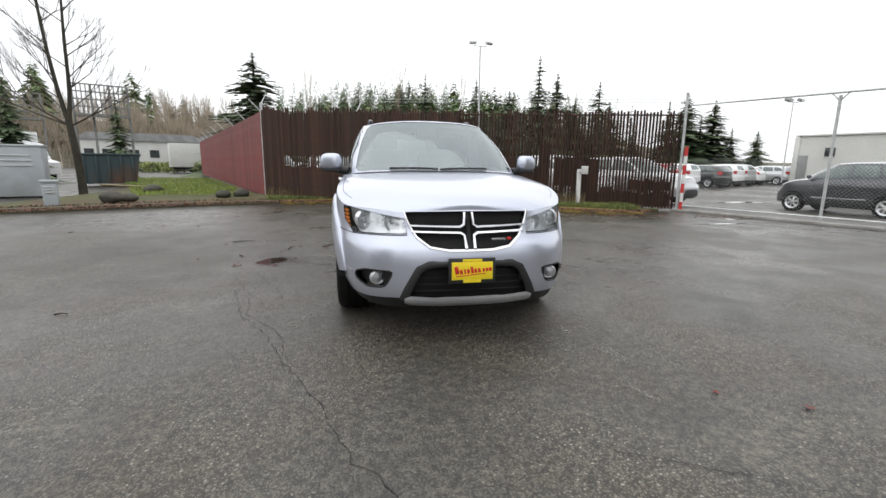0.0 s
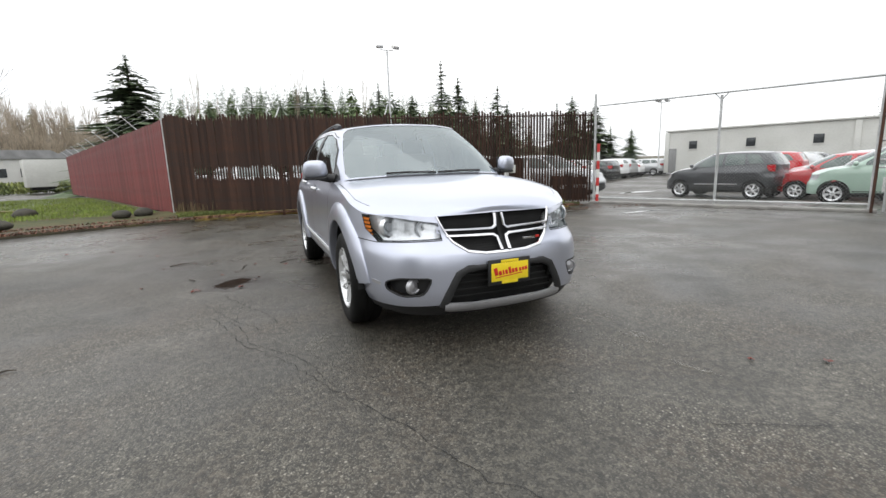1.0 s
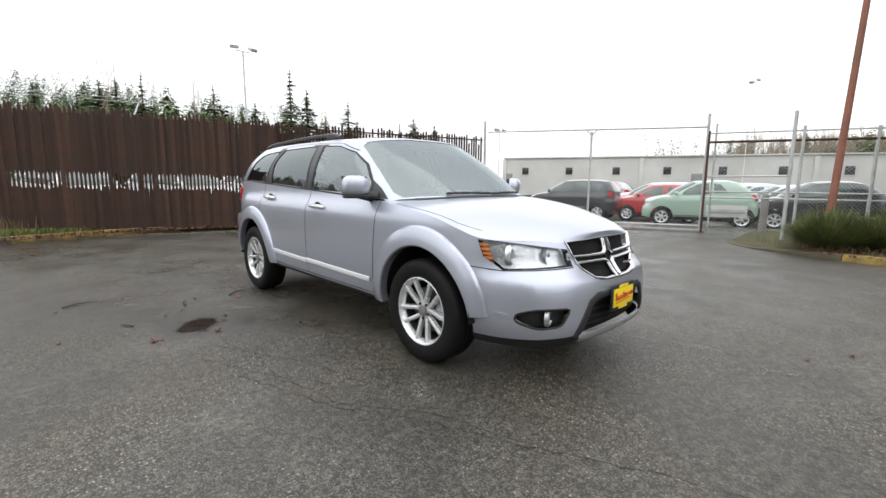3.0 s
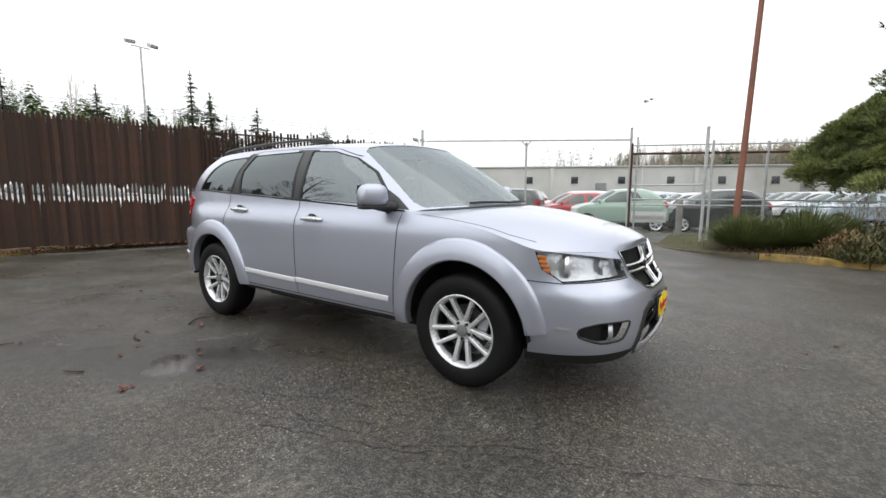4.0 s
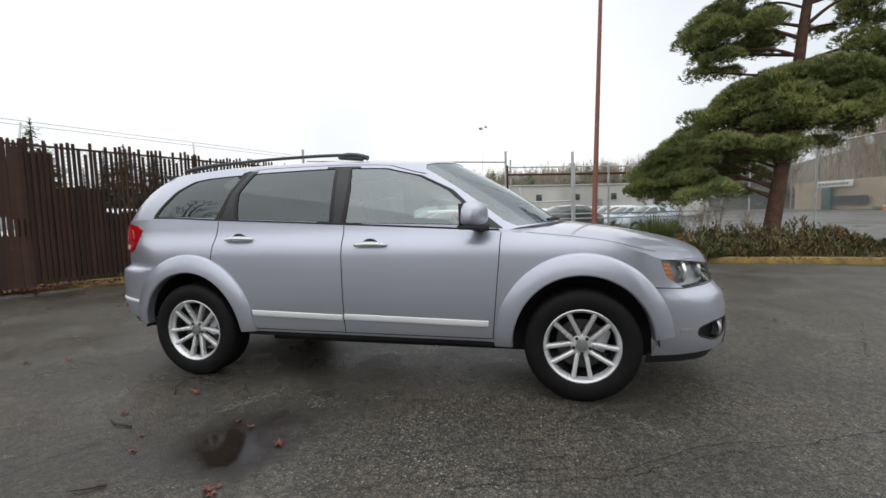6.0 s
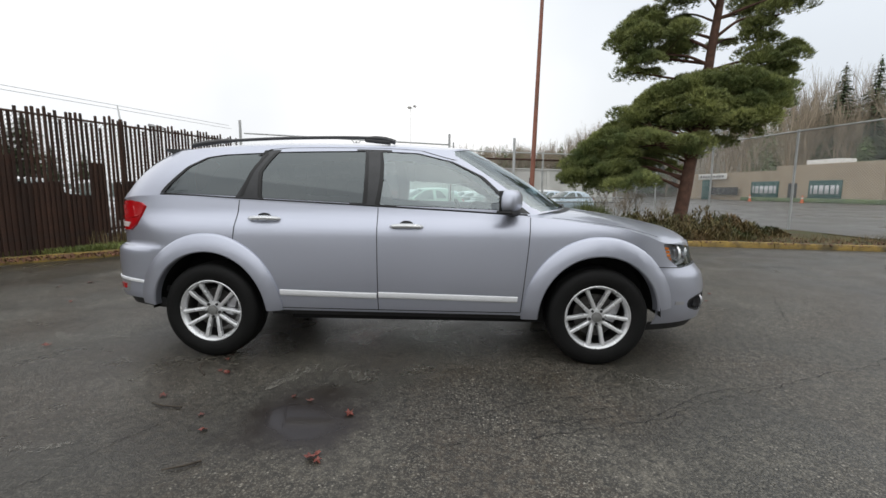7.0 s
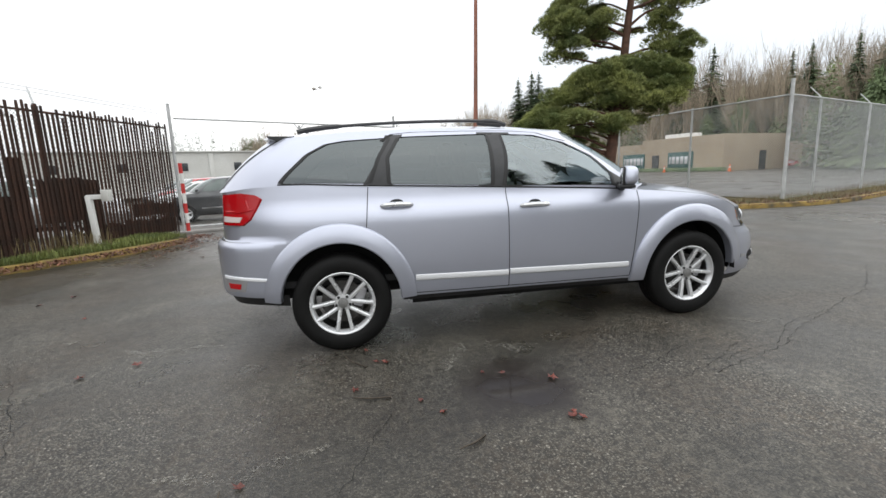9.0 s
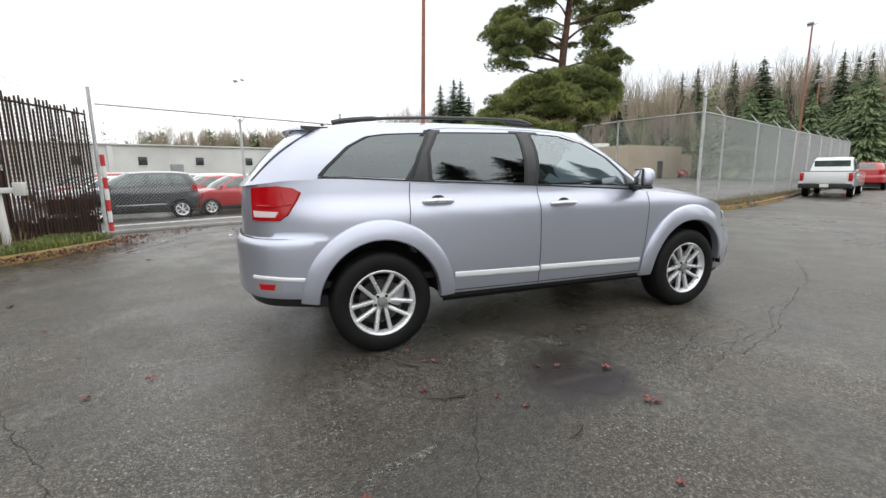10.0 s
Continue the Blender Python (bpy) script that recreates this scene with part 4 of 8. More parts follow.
# sheet metal, cut into panels
us = sorted({*np.linspace(0, u_y(-0.3), 44), *np.linspace(u_y(-0.3), u_y(3.2), 70), *np.linspace(u_y(3.2), U_END, 30)})
flat = sheet(us, edges_at, 26)
for cy in (0.0, 2.89):
    gone = cut(flat, arch(cy, 0.44, 0.475))
    bmesh.ops.delete(flat, geom=gone, context="FACES")
HEAD = [(u_x(0.468), 0.877), (u_x(0.43), 0.738), (u_y(-0.62), 0.722), (u_y(-0.505), 0.80), (u_y(-0.465), 0.905), (u_y(-0.55), 0.896)]
GRILLE = [(0, 0.886), (0, 0.640), (u_x(0.15), 0.642), (u_x(0.27), 0.662), (u_x(0.36), 0.722), (u_x(0.415), 0.80), (u_x(0.462), 0.882)]
FOG = [(u_x(0.505), 0.505), (u_x(0.56), 0.395), (u_x(0.68), 0.380), (u_y(-0.70), 0.42), (u_y(-0.70), 0.47), (u_x(0.69), 0.502)]
FOG = rounded(FOG, 0.035, 2)
INTAKE = [(0, 0.545), (0, 0.30), (u_x(0.43), 0.30), (u_x(0.33), 0.515), (u_x(0.27), 0.54)]
TAIL = [(u_y(3.415), 1.15), (u_y(3.445), 1.09), (u_y(3.50), 1.005), (u_y(3.56), 0.965), (u_back(0.665), 0.965), (u_back(0.645), 1.178), (u_y(3.56), 1.19), (u_y(3.455), 1.175)]
holes = {n: cut(flat, p) for n, p in (("head", HEAD), ("grille", GRILLE), ("fog", FOG), ("intake", INTAKE), ("tail", TAIL))}
bmesh.ops.delete(flat, geom=list({f for fs in holes.values() for f in fs}), context="FACES")
Z0, Z1 = 0.2, 1.3
BUMPER_F = [(-0.01, Z0), (u_y(-0.36), Z0), (u_y(-0.40), 0.735), (-0.01, 0.735)]
BUMPER_R = [(u_y(3.22), Z0), (U_END + 0.01, Z0), (U_END + 0.01, 0.845), (u_y(3.25), 0.845)]
DOOR_F = [(u_y(0.56), 0.385), (u_y(1.61), 0.39), (u_y(1.612), Z1), (u_y(0.50), Z1), (u_y(0.512), 0.9)]
DOOR_R = [(u_y(1.61), 0.39), (u_y(2.36), 0.40), (u_y(2.50), 0.62), (u_y(2.69), 0.84), (u_y(2.655), Z1), (u_y(1.612), Z1)]
panels = []
for name, poly in (("front_bumper", BUMPER_F), ("rear_bumper", BUMPER_R), ("front_door", DOOR_F), ("rear_door", DOOR_R)):
    panels.append((name, cut(flat, poly)))
panels = [(n, [f for f in flat.faces if inside(p, *f.calc_center_median().xy)]) for n, p in
          (("front_bumper", BUMPER_F), ("rear_bumper", BUMPER_R), ("front_door", DOOR_F), ("rear_door", DOOR_R))]
taken = {f for _, fs in panels for f in fs}
rest = [f for f in flat.faces if f not in taken]
panels += [("fender", [f for f in rest if f.calc_center_median().x < u_y(1.0)]), ("quarter_panel", [f for f in rest if f.calc_center_median().x >= u_y(1.0)])]
side_parts = {}
for name, faces in panels:
    whole = name.endswith("bumper")
    if whole:
        side_parts[name] = car_part(name, lift(flat, faces, on_body), M["body"], sharp=50)
    else:
        got = lift(flat, faces, on_body, both=False)
        side_parts[name] = car_part(name, got, M["body"], sharp=50)
        twin = lift(flat, faces, lambda u, z: (-on_body(u, z)[0], *on_body(u, z)[1:]), both=False)
        side_parts[name + "_far"] = car_part(name, twin, M["body"], sharp=50)
flat.free()
seams = [[(u_y(0.50), 1.085), (u_y(0.512), 0.9), (u_y(0.56), 0.385)], [(u_y(1.612), 1.15), (u_y(1.61), 0.385)],
         [(u_y(2.655), 1.2), (u_y(2.69), 0.86)], [(u_y(0.56), 0.385), (u_y(1.61), 0.39), (u_y(2.36), 0.395)],
         [(u_y(3.50), 0.848), (U_END, 0.848)], [(u_y(-0.42), 0.735), (u_y(-0.62), 0.719), (u_x(0.43), 0.733)]]
for line in seams:
    car_part("panel_gap", ribbon(line, 0.006, 0.0016), M["seam"])


# arch mouldings
def flare(cy, a0, a1, name):
    for side in (-1, 1):
        bm = bm_new()
        rings = []
        n = 46
        for k in range(n + 1):
            a = radians(a0 + (a1 - a0) * k / n)
            s = max(0.0, math.sin(a))
            ri, ro = 0.432 + 0.028 * s * s, 0.555 + 0.045 * s * s
            ring = []
            for f, h in ((1.0, -0.002), (0.965, 0.012), (0.86, 0.022), (0.30, 0.034), (0.06, 0.036), (0.0, 0.028), (0.0, -0.03)):
                r = ri + (ro - ri) * f
                y, z = cy + math.cos(a) * r, 0.355 + math.sin(a) * r
                p = on_body(u_y(y), max(0.28, z), h)
                ring.append(bm.verts.new((p[0] * side, p[1], z)))
            rings.append(ring)
        for a, b in zip(rings, rings[1:]):
            for k in range(6):
                bm.faces.new((a[k], a[k + 1], b[k + 1], b[k]))
        car_part(name, bm, M["body"], sharp=35)


flare(0.0, -2, 172, "front_arch_moulding")
flare(2.89, 6, 178, "rear_arch_moulding")
for cy in (0.0, 2.89):
    for side in (-1, 1):
        bm = bm_new()
        for k in range(25):
            a = radians(2 + 176 * k / 24)
            row = [bm.verts.new((side * x, cy + math.cos(a) * 0.452, 0.355 + math.sin(a) * 0.475)) for x in (0.45, 0.885)]
            if k:
                bm.faces.new((last[0], row[0], row[1], last[1]))
            last = row
        car_part("wheel_liner", bm, M["grille"])
car_part("underbody", box((1.3, 2.8, 0.19), (0, 0.95, 0.345)), M["grille"])
car_part("rear_underbody", box((1.2, 1.2, 0.1), (0, 2.8, 0.41)), M["grille"])
car_part("floor_pan", box((1.56, 1.9, 0.08), (0, 1.45, 0.39)), M["grille"])
for cy in (0.0, 2.89):
    car_part("inner_arch", box((1.14, 0.86, 0.5), (0, cy, 0.6)), M["grille"])
valance = ribbon([(0.0, 0.27), (u_x(0.43), 0.275), (u_y(-0.55), 0.275), (u_y(-0.41), 0.275)], 0.075, -0.012)
car_part("front_valance", valance, M["black"])
valance = ribbon([(u_y(3.27), 0.405), (u_y(3.6), 0.425), (U_END, 0.43)], 0.09, -0.025)
car_part("rear_valance", valance, M["black"])
car_part("sill_trim", ribbon([(u_y(0.47), 0.35), (u_y(2.44), 0.36)], 0.05, -0.02), M["black"])

# bright strips low on the doors and bumpers
for side in (-1, 1):
    for a, b, nm in ((0.585, 1.605, "front_door"), (1.618, 2.345, "rear_door")):
        strip = ribbon([(u_y(a), 0.488 + 0.012 * (a - 0.6)), (u_y(b), 0.488 + 0.012 * (b - 0.6) + 0.008)], 0.046, 0.007, rise=0.007, both=False)
        if side > 0:
            bmesh.ops.scale(strip, vec=(-1, 1, 1), verts=strip.verts[:])
        car_part("door_strip", strip, M["bright_strip"], label="bright metal lower door strip")
car_part("bumper_strip", ribbon([(u_y(3.375), 0.572), (u_y(3.6), 0.59), (u_back(0.7), 0.592)], 0.026, 0.0, rise=0.008), M["bright_strip"])
car_part("side_reflector", spots(None, [(u_y(-0.585), 0.474), (u_y(-0.585), 0.448), (u_y(-0.665), 0.442), (u_y(-0.665), 0.466)], 0.004, depth=0.01), M["satin"])
car_part("rear_reflector", spots(None, [(u_y(3.59), 0.55), (u_y(3.6), 0.51), (u_back(0.745), 0.51), (u_back(0.735), 0.55)], 0.006, depth=0.01), M["red_lens"])
car_part("reflector_surround", spots(None, [(u_y(3.54), 0.575), (u_y(3.565), 0.49), (u_back(0.68), 0.488), (u_back(0.66), 0.575)], 0.002, depth=0.01), M["satin"])


# bonnet and roof: caps over their rings
def cap(edge, middle, name, power=2.6, rows=14):
    """edge: points along one side from the middle line on; middle(y): height on the middle line."""
    bm = bm_new()
    lines = []
    for x, y, z in edge:
        zc = max(z, middle(y))
        line = []
        for k in range(-rows, rows + 1):
            t = k / rows
            line.append(bm.verts.new((x * t, y, z + (zc - z) * (1 - abs(t) ** power))))
        lines.append(line)
    for a, b in zip(lines, lines[1:]):
        for k in range(2 * rows):
            bm.faces.new((a[k], a[k + 1], b[k + 1], b[k]))
    bmesh.ops.remove_doubles(bm, verts=bm.verts[:], dist=1e-4)
    return car_part(name, bm, M["body"], sharp=60)


bonnet_edge = [on_body(u, edges_at(u)[1]) for u in sorted({*np.linspace(0, u_x(0.6), 16), *np.linspace(u_x(0.6), u_y(0.5), 34)})]
bonnet_mid = eased([-0.9, -0.83, -0.72, -0.6, -0.4, -0.2, 0.1, 0.5], [0.895, 0.932, 0.98, 1.012, 1.056, 1.09, 1.128, 1.138])
cap(bonnet_edge, lambda y: float(np.interp(y, *bonnet_mid)), "bonnet", 3.0)
roof_edge = [tuple(np.array([np.interp(s, cabin_t, cabin[:, k]) for k in (3, 4, 5)])) for s in np.linspace(0, 1, 90)]
cap(roof_edge, lambda y: float(np.interp(y, [0.93, 1.1, 1.4, 1.8, 2.3, 2.75, 3.08, 3.37], [1.622, 1.642, 1.664, 1.675, 1.678, 1.668, 1.642, 1.607])), "roof", 2.2)
# bonnet shut line and creases
edge_y, edge_x, edge_z = [p[1] for p in bonnet_edge], [p[0] for p in bonnet_edge], [p[2] for p in bonnet_edge]


def bonnet_z(x, y):
    ez, ex, mz = np.interp(y, edge_y, edge_z), np.interp(y, edge_y, edge_x), np.interp(y, *bonnet_mid)
    return float(ez + max(0.0, mz - ez) * (1 - min(1.0, abs(x) / ex) ** 3))


BONNET_LINE = []
for y in np.linspace(-0.44, 0.34, 40):
    x = float(np.interp(y, edge_y, edge_x)) * float(np.interp(y, [-0.72, -0.6, -0.3, 0.34], [0.80, 0.885, 0.945, 0.965]))
    BONNET_LINE.append((x, float(y), bonnet_z(x, y) - 0.0005))
for side in (-1, 1):
    bm = bm_new()
    add_path(bm, [(side * x, y, z) for x, y, z in BONNET_LINE], 0.0019, 6)
    car_part("bonnet_gap", bm, M["seam"])

# cabin sides, screens
stations = np.linspace(0, 1, 150)
flat = sheet(list(stations), lambda u: (0.0, 1.0), 16)


def side_poly(pts, r):
    pts = rounded(pts, r)
    return [cabin_sv(y, z) for y, z in pts]


QUARTER = side_poly([(3.27, 1.243), (3.22, 1.29), (3.06, 1.43), (2.93, 1.505), (2.80, 1.528), (2.47, 1.545), (2.56, 1.40), (2.64, 1.222)], 0.02)
REAR_WIN = side_poly([(2.405, 1.55), (1.715, 1.562), (1.71, 1.174), (2.50, 1.212), (2.50, 1.39)], 0.018)
FRONT_WIN = side_poly([(1.605, 1.558), (1.33, 1.546), (1.08, 1.478), (0.86, 1.36), (0.70, 1.215), (0.685, 1.13), (1.618, 1.166)], 0.015)
SAIL = side_poly([(0.725, 1.195), (0.695, 1.125), (0.49, 1.105), (0.60, 1.18), (0.70, 1.232)], 0.006)
DARK_1 = side_poly([(2.69, 1.21), (2.47, 1.2), (2.46, 1.395), (2.585, 1.40)], 0.002)
DARK_3 = side_poly([(2.46, 1.395), (2.37, 1.572), (2.5, 1.568), (2.585, 1.40)], 0.002)
DARK_2 = [(0.4262, 0.93), (0.455, 0.02), (0.385, 0.02), (0.335, 0.93)]
SCREEN = [(0, 0.02), (0.172, 0.02), (0.181, 0.10), (0.181, 0.9), (0.165, 0.972), (0, 0.972)]
BACKLIGHT = [(1, 0.16), (1, 0.86), (0.925, 0.86), (0.905, 0.8), (0.898, 0.22), (0.91, 0.16)]
glazing = {}
for n, p in (("quarter_window", QUARTER), ("rear_door_window", REAR_WIN), ("front_door_window", FRONT_WIN), ("mirror_sail", SAIL), ("pillar_trim", DARK_1), ("upper_pillar_trim", DARK_3), ("door_pillar_trim", DARK_2), ("windscreen", SCREEN), ("rear_window", BACKLIGHT)):
    glazing[n] = (p, cut(flat, p))
used = set()
for n, (p, _) in list(glazing.items()):
    got = [f for f in flat.faces if f not in used and inside(p, *f.calc_center_median().xy)]
    used |= set(got)
    glazing[n] = (p, got)
car_part("cabin_frame", lift(flat, [f for f in flat.faces if f not in used], on_cabin), M["body"], sharp=50)
kinds = {"quarter_window": "privacy", "rear_door_window": "privacy", "front_door_window": "side_glass", "mirror_sail": "pillar", "pillar_trim": "pillar", "upper_pillar_trim": "pillar", "door_pillar_trim": "pillar", "windscreen": "windscreen", "rear_window": "privacy"}
for n, (p, fs) in glazing.items():
    deep = -0.004 if kinds[n] not in ("black", "pillar") else 0.0
    if n in ("windscreen", "rear_window"):
        ob = car_part(n, lift(flat, fs, lambda s, v: on_cabin(s, v, -0.003)), M[kinds[n]])
        ob.visible_shadow = False
    else:
        for side in (-1, 1):
            got = lift(flat, fs, lambda s, v: on_cabin(s, v, deep), both=False)
            if side > 0:
                bmesh.ops.scale(got, vec=(-1, 1, 1), verts=got.verts[:])
            ob = car_part(n, got, M[kinds[n]])
            if "glass" in kinds[n] or kinds[n] == "privacy":
                ob.visible_shadow = False
flat.free()
for p in (QUARTER, REAR_WIN, FRONT_WIN):
    car_part("window_seal", ribbon(p, 0.007, 0.0008, on_cabin, closed=True, rise=0.001), M["black"])
car_part("belt_moulding", ribbon([cabin_sv(y, z) for y, z in ((0.52, 1.098), (1.6, 1.157), (2.6, 1.206), (3.28, 1.236))], 0.022, 0.002, on_cabin, rise=0.006), M["black"])
# roof gutter line above the doors
car_part("door_top_gap", ribbon([cabin_sv(y, z) for y, z in ((2.53, 1.52), (2.45, 1.575), (2.3, 1.589), (1.6, 1.588), (1.3, 1.568), (1.05, 1.49))], 0.008, 0.001, on_cabin), M["seam"])

# roof rails
for side in (-1, 1):
    bm = bm_new()
    pts = [(0.565, 3.14, 1.618), (0.568, 3.05, 1.636), (0.572, 2.85, 1.654), (0.575, 2.4, 1.674), (0.575, 1.95, 1.680), (0.57, 1.72, 1.676), (0.565, 1.60, 1.668), (0.56, 1.52, 1.645)]
    t, fine = curve_table(pts, 40)
    add_path(bm, [(side * x, y, z) for x, y, z in fine], [0.0125 + 0.006 * (1 if k < 8 or k > 34 else 0) for k in range(40)], 8, flat=1.3)
    car_part("roof_rail", bm, M["rail"], label="dark grey roof rail with broad feet")
    for y0, y1 in ((3.12, 2.9), (1.76, 1.55)):
        foot = box((0.036, y0 - y1, 0.036), (side * 0.568, (y0 + y1) / 2, 1.652 if y0 < 2 else 1.638), (-7 if y0 > 2 else 6, 0, 0), 0.015)
        car_part("rail_foot", foot, M["rail"])
spoiler = bm_new()
rows = []
for t in np.linspace(-1, 1, 21):
    x = 0.57 * t
    drop = 0.02 * t * t
    rows.append([spoiler.verts.new(p) for p in ((x, 3.22 - 0.06 * t * t, 1.624 - drop - 0.012 * abs(t)), (x, 3.45 - 0.10 * t * t, 1.606 - drop * 1.3), (x, 3.455 - 0.10 * t * t, 1.592 - drop * 1.3), (x, 3.34 - 0.06 * t * t, 1.566 - drop))])
for a, b in zip(rows, rows[1:]):
    for k in range(4):
        spoiler.faces.new((a[k], a[(k + 1) % 4], b[(k + 1) % 4], b[k]))
spoiler.faces.new(rows[0])
spoiler.faces.new(rows[-1][::-1])
car_part("roof_spoiler", spoiler, M["body"])
for side in (-1, 1):
    fin = prism([(3.17, 1.585), (3.36, 1.592), (3.345, 1.575), (3.27, 1.545), (3.2, 1.552)], 0.02, (side * 0.585, 0, 0), "x")
    car_part("spoiler_end", fin, M["pillar"], label="dark spoiler end cap")
antenna = bm_new()
add_path(antenna, [(0.1, 3.1, 1.635), (0.1, 3.14, 1.675)], [0.02, 0.008], 8)
car_part("antenna_stub", antenna, M["black"])


# lamps
def lamp_bowl(poly, deep, name, material, parent=None):
    return car_part(name, spots(None, poly, -deep), material, parent)


lamp_bowl(HEAD, 0.055, "headlamp_bowl", M["lamp_inner"])
for side in (-1, 1):
    cx, cy, cz = on_body(u_y(-0.66), 0.81, -0.05)
    lamp = lathe([(0.072, -0.02), (0.072, 0.0), (0.058, 0.012), (0.050, -0.01), (0.03, -0.018), (0.028, 0.008), (0.001, 0.014)], 24, "z")
    bmesh.ops.transform(lamp, matrix=Matrix.Translation((side * cx, cy, cz)) @ pose(0, 0, 0, 90, 0, -side * 18), verts=lamp.verts[:])
    car_part("headlamp_projector", lamp, M["lamp_inner"])
    cx, cy, cz = on_body(u_x(0.58), 0.80, -0.055)
    lamp = lathe([(0.06, -0.02), (0.06, 0.0), (0.05, -0.004), (0.02, -0.03), (0.012, 0.0), (0.001, 0.004)], 20, "z")
    bmesh.ops.transform(lamp, matrix=Matrix.Translation((side * cx, cy, cz)) @ pose(0, 0, 0, 90, 0, -side * 12), verts=lamp.verts[:])
    car_part("headlamp_reflector", lamp, M["lamp_inner"])
    cx, cy, cz = on_body(u_x(0.635), 0.445, -0.035)
    lamp = lathe([(0.052, 0.0), (0.05, 0.02), (0.042, 0.026), (0.036, 0.016), (0.001, 0.024)], 20, "z")
    bmesh.ops.transform(lamp, matrix=Matrix.Translation((side * cx, cy, cz)) @ pose(0, 0, 0, 90, 0, -side * 20), verts=lamp.verts[:])
    car_part("fog_lamp", lamp, M["satin"])
for k in range(5):
    z = 0.775 + 0.026 * k
    yo = -0.502 + 0.009 * k
    car_part("turn_signal_bar", ribbon([(u_y(yo - 0.006), z - 0.010), (u_y(yo - 0.064), z - 0.017)], 0.019, -0.012, rise=0.006), M["amber"], label="amber turn signal bar")
ob = car_part("headlamp_lens", spots(None, HEAD, -0.001), M["clear_lens"])
ob.visible_shadow = False
car_part("headlamp_rim", ribbon(HEAD, 0.006, -0.002, closed=True), M["seam"])
lamp_bowl(FOG, 0.05, "fog_recess", M["black"])
car_part("fog_surround", ribbon(FOG, 0.014, -0.006, closed=True, rise=0.008), M["black"])
# tail lamps: red body with a pale reversing strip
lamp_bowl(TAIL, 0.012, "tail_lamp_bowl", M["red_dark"])
car_part("tail_lamp", spots(None, TAIL, 0.012, depth=0.03), M["red_lens"], label="red wrap-round tail lamp with a pale strip")
car_part("tail_lamp_strip", spots(None, [(u_y(3.555), 1.024), (u_y(3.58), 0.988), (u_back(0.69), 0.988), (u_back(0.685), 1.03)], 0.016, depth=0.01), M["white_lens"])
car_part("tail_lamp_eye", spots(None, [(u_y(3.52), 1.15), (u_y(3.5), 1.07), (u_y(3.6), 1.05), (u_back(0.75), 1.15)], 0.018, depth=0.01, corner=0.02), M["red_lens"])
car_part("tail_lamp_band", ribbon([(u_y(3.47), 1.075), (u_y(3.55), 1.062), (u_back(0.72), 1.06)], 0.016, 0.012, rise=0.005), M["red_lens"])
car_part("liftgate_gap", ribbon([(0.835, 0.95), (0.845, 0.6), (0.858, 0.25), (0.866, 0.06)], 0.006, 0.0015, on_cabin), M["seam"])

# grille: dark mesh, bright frame and cross bars
lamp_bowl(GRILLE, 0.05, "grille_backing", M["grille"])
mesh_bm = bm_new()
for k in range(17):
    z = 0.66 + 0.0135 * k
    half = float(np.interp(z, [0.65, 0.665, 0.722, 0.80, 0.882], [0.12, 0.27, 0.36, 0.415, 0.455]))
    r = ribbon([(0, z), (u_x(half), z)], 0.005, -0.03)
    me = bpy.data.meshes.new("t")
    r.to_mesh(me)
    mesh_bm.from_mesh(me)
    bpy.data.meshes.remove(me)
    r.free()
car_part("grille_mesh", mesh_bm, M["grille"])
frame_line = [(u_x(0.468), 0.888), (u_x(0.418), 0.80), (u_x(0.362), 0.722), (u_x(0.272), 0.662), (u_x(0.15), 0.641), (0.0, 0.639)]
car_part("grille_frame", ribbon(frame_line, 0.022, -0.012, rise=0.02), M["chrome"], label="chrome grille frame")
car_part("grille_bar", ribbon([(u_x(0.42), 0.795), (u_x(0.06), 0.785), (u_x(0.036), 0.80), (u_x(0.03), 0.882)], [0.02, 0.02, 0.022, 0.024, 0.024], -0.008, rise=0.02), M["chrome"])
car_part("grille_bar", ribbon([(u_x(0.40), 0.757), (u_x(0.06), 0.747), (u_x(0.036), 0.732), (u_x(0.03), 0.655)], [0.02, 0.02, 0.022, 0.024, 0.024], -0.008, rise=0.02), M["chrome"])
car_part("grille_centre", spots(None, [(0, 0.885), (0, 0.65), (u_x(0.014), 0.65), (u_x(0.016), 0.73), (u_x(0.016), 0.80), (u_x(0.014), 0.885)], -0.012, depth=0.02), M["grille"])
badge = box((0.1, 0.006, 0.014), (0.20, on_body(u_x(0.2), 0.70)[1] - 0.004, 0.705), (0, 0, 4), 0.002)
car_part("grille_badge", badge, M["chrome"])
badge = box((0.03, 0.006, 0.016), (0.272, on_body(u_x(0.27), 0.70)[1] - 0.004, 0.708), (0, 0, 6), 0.002)
car_part("badge_stripe", badge, M["plate_red"])

# lower intake with its dark surround and bright skid bar
lamp_bowl(INTAKE, 0.07, "intake_backing", M["grille"])
for k in range(4):
    car_part("intake_bar", ribbon([(0, 0.36 + 0.045 * k), (u_x(0.40 - 0.025 * k), 0.36 + 0.045 * k)], 0.012, -0.055, rise=0.01), M["grille"])
car_part("intake_surround", ribbon([(u_x(0.455), 0.305), (u_x(0.40), 0.42), (u_x(0.345), 0.52), (u_x(0.28), 0.552), (0, 0.556)], [0.06, 0.055, 0.05, 0.04, 0.034, 0.03], -0.006, rise=0.016), M["black"])
car_part("skid_bar", ribbon([(0, 0.288), (u_x(0.25), 0.29), (u_x(0.44), 0.305)], [0.075, 0.07, 0.05], -0.006, rise=0.022), M["satin"], label="satin silver skid bar under the bumper")

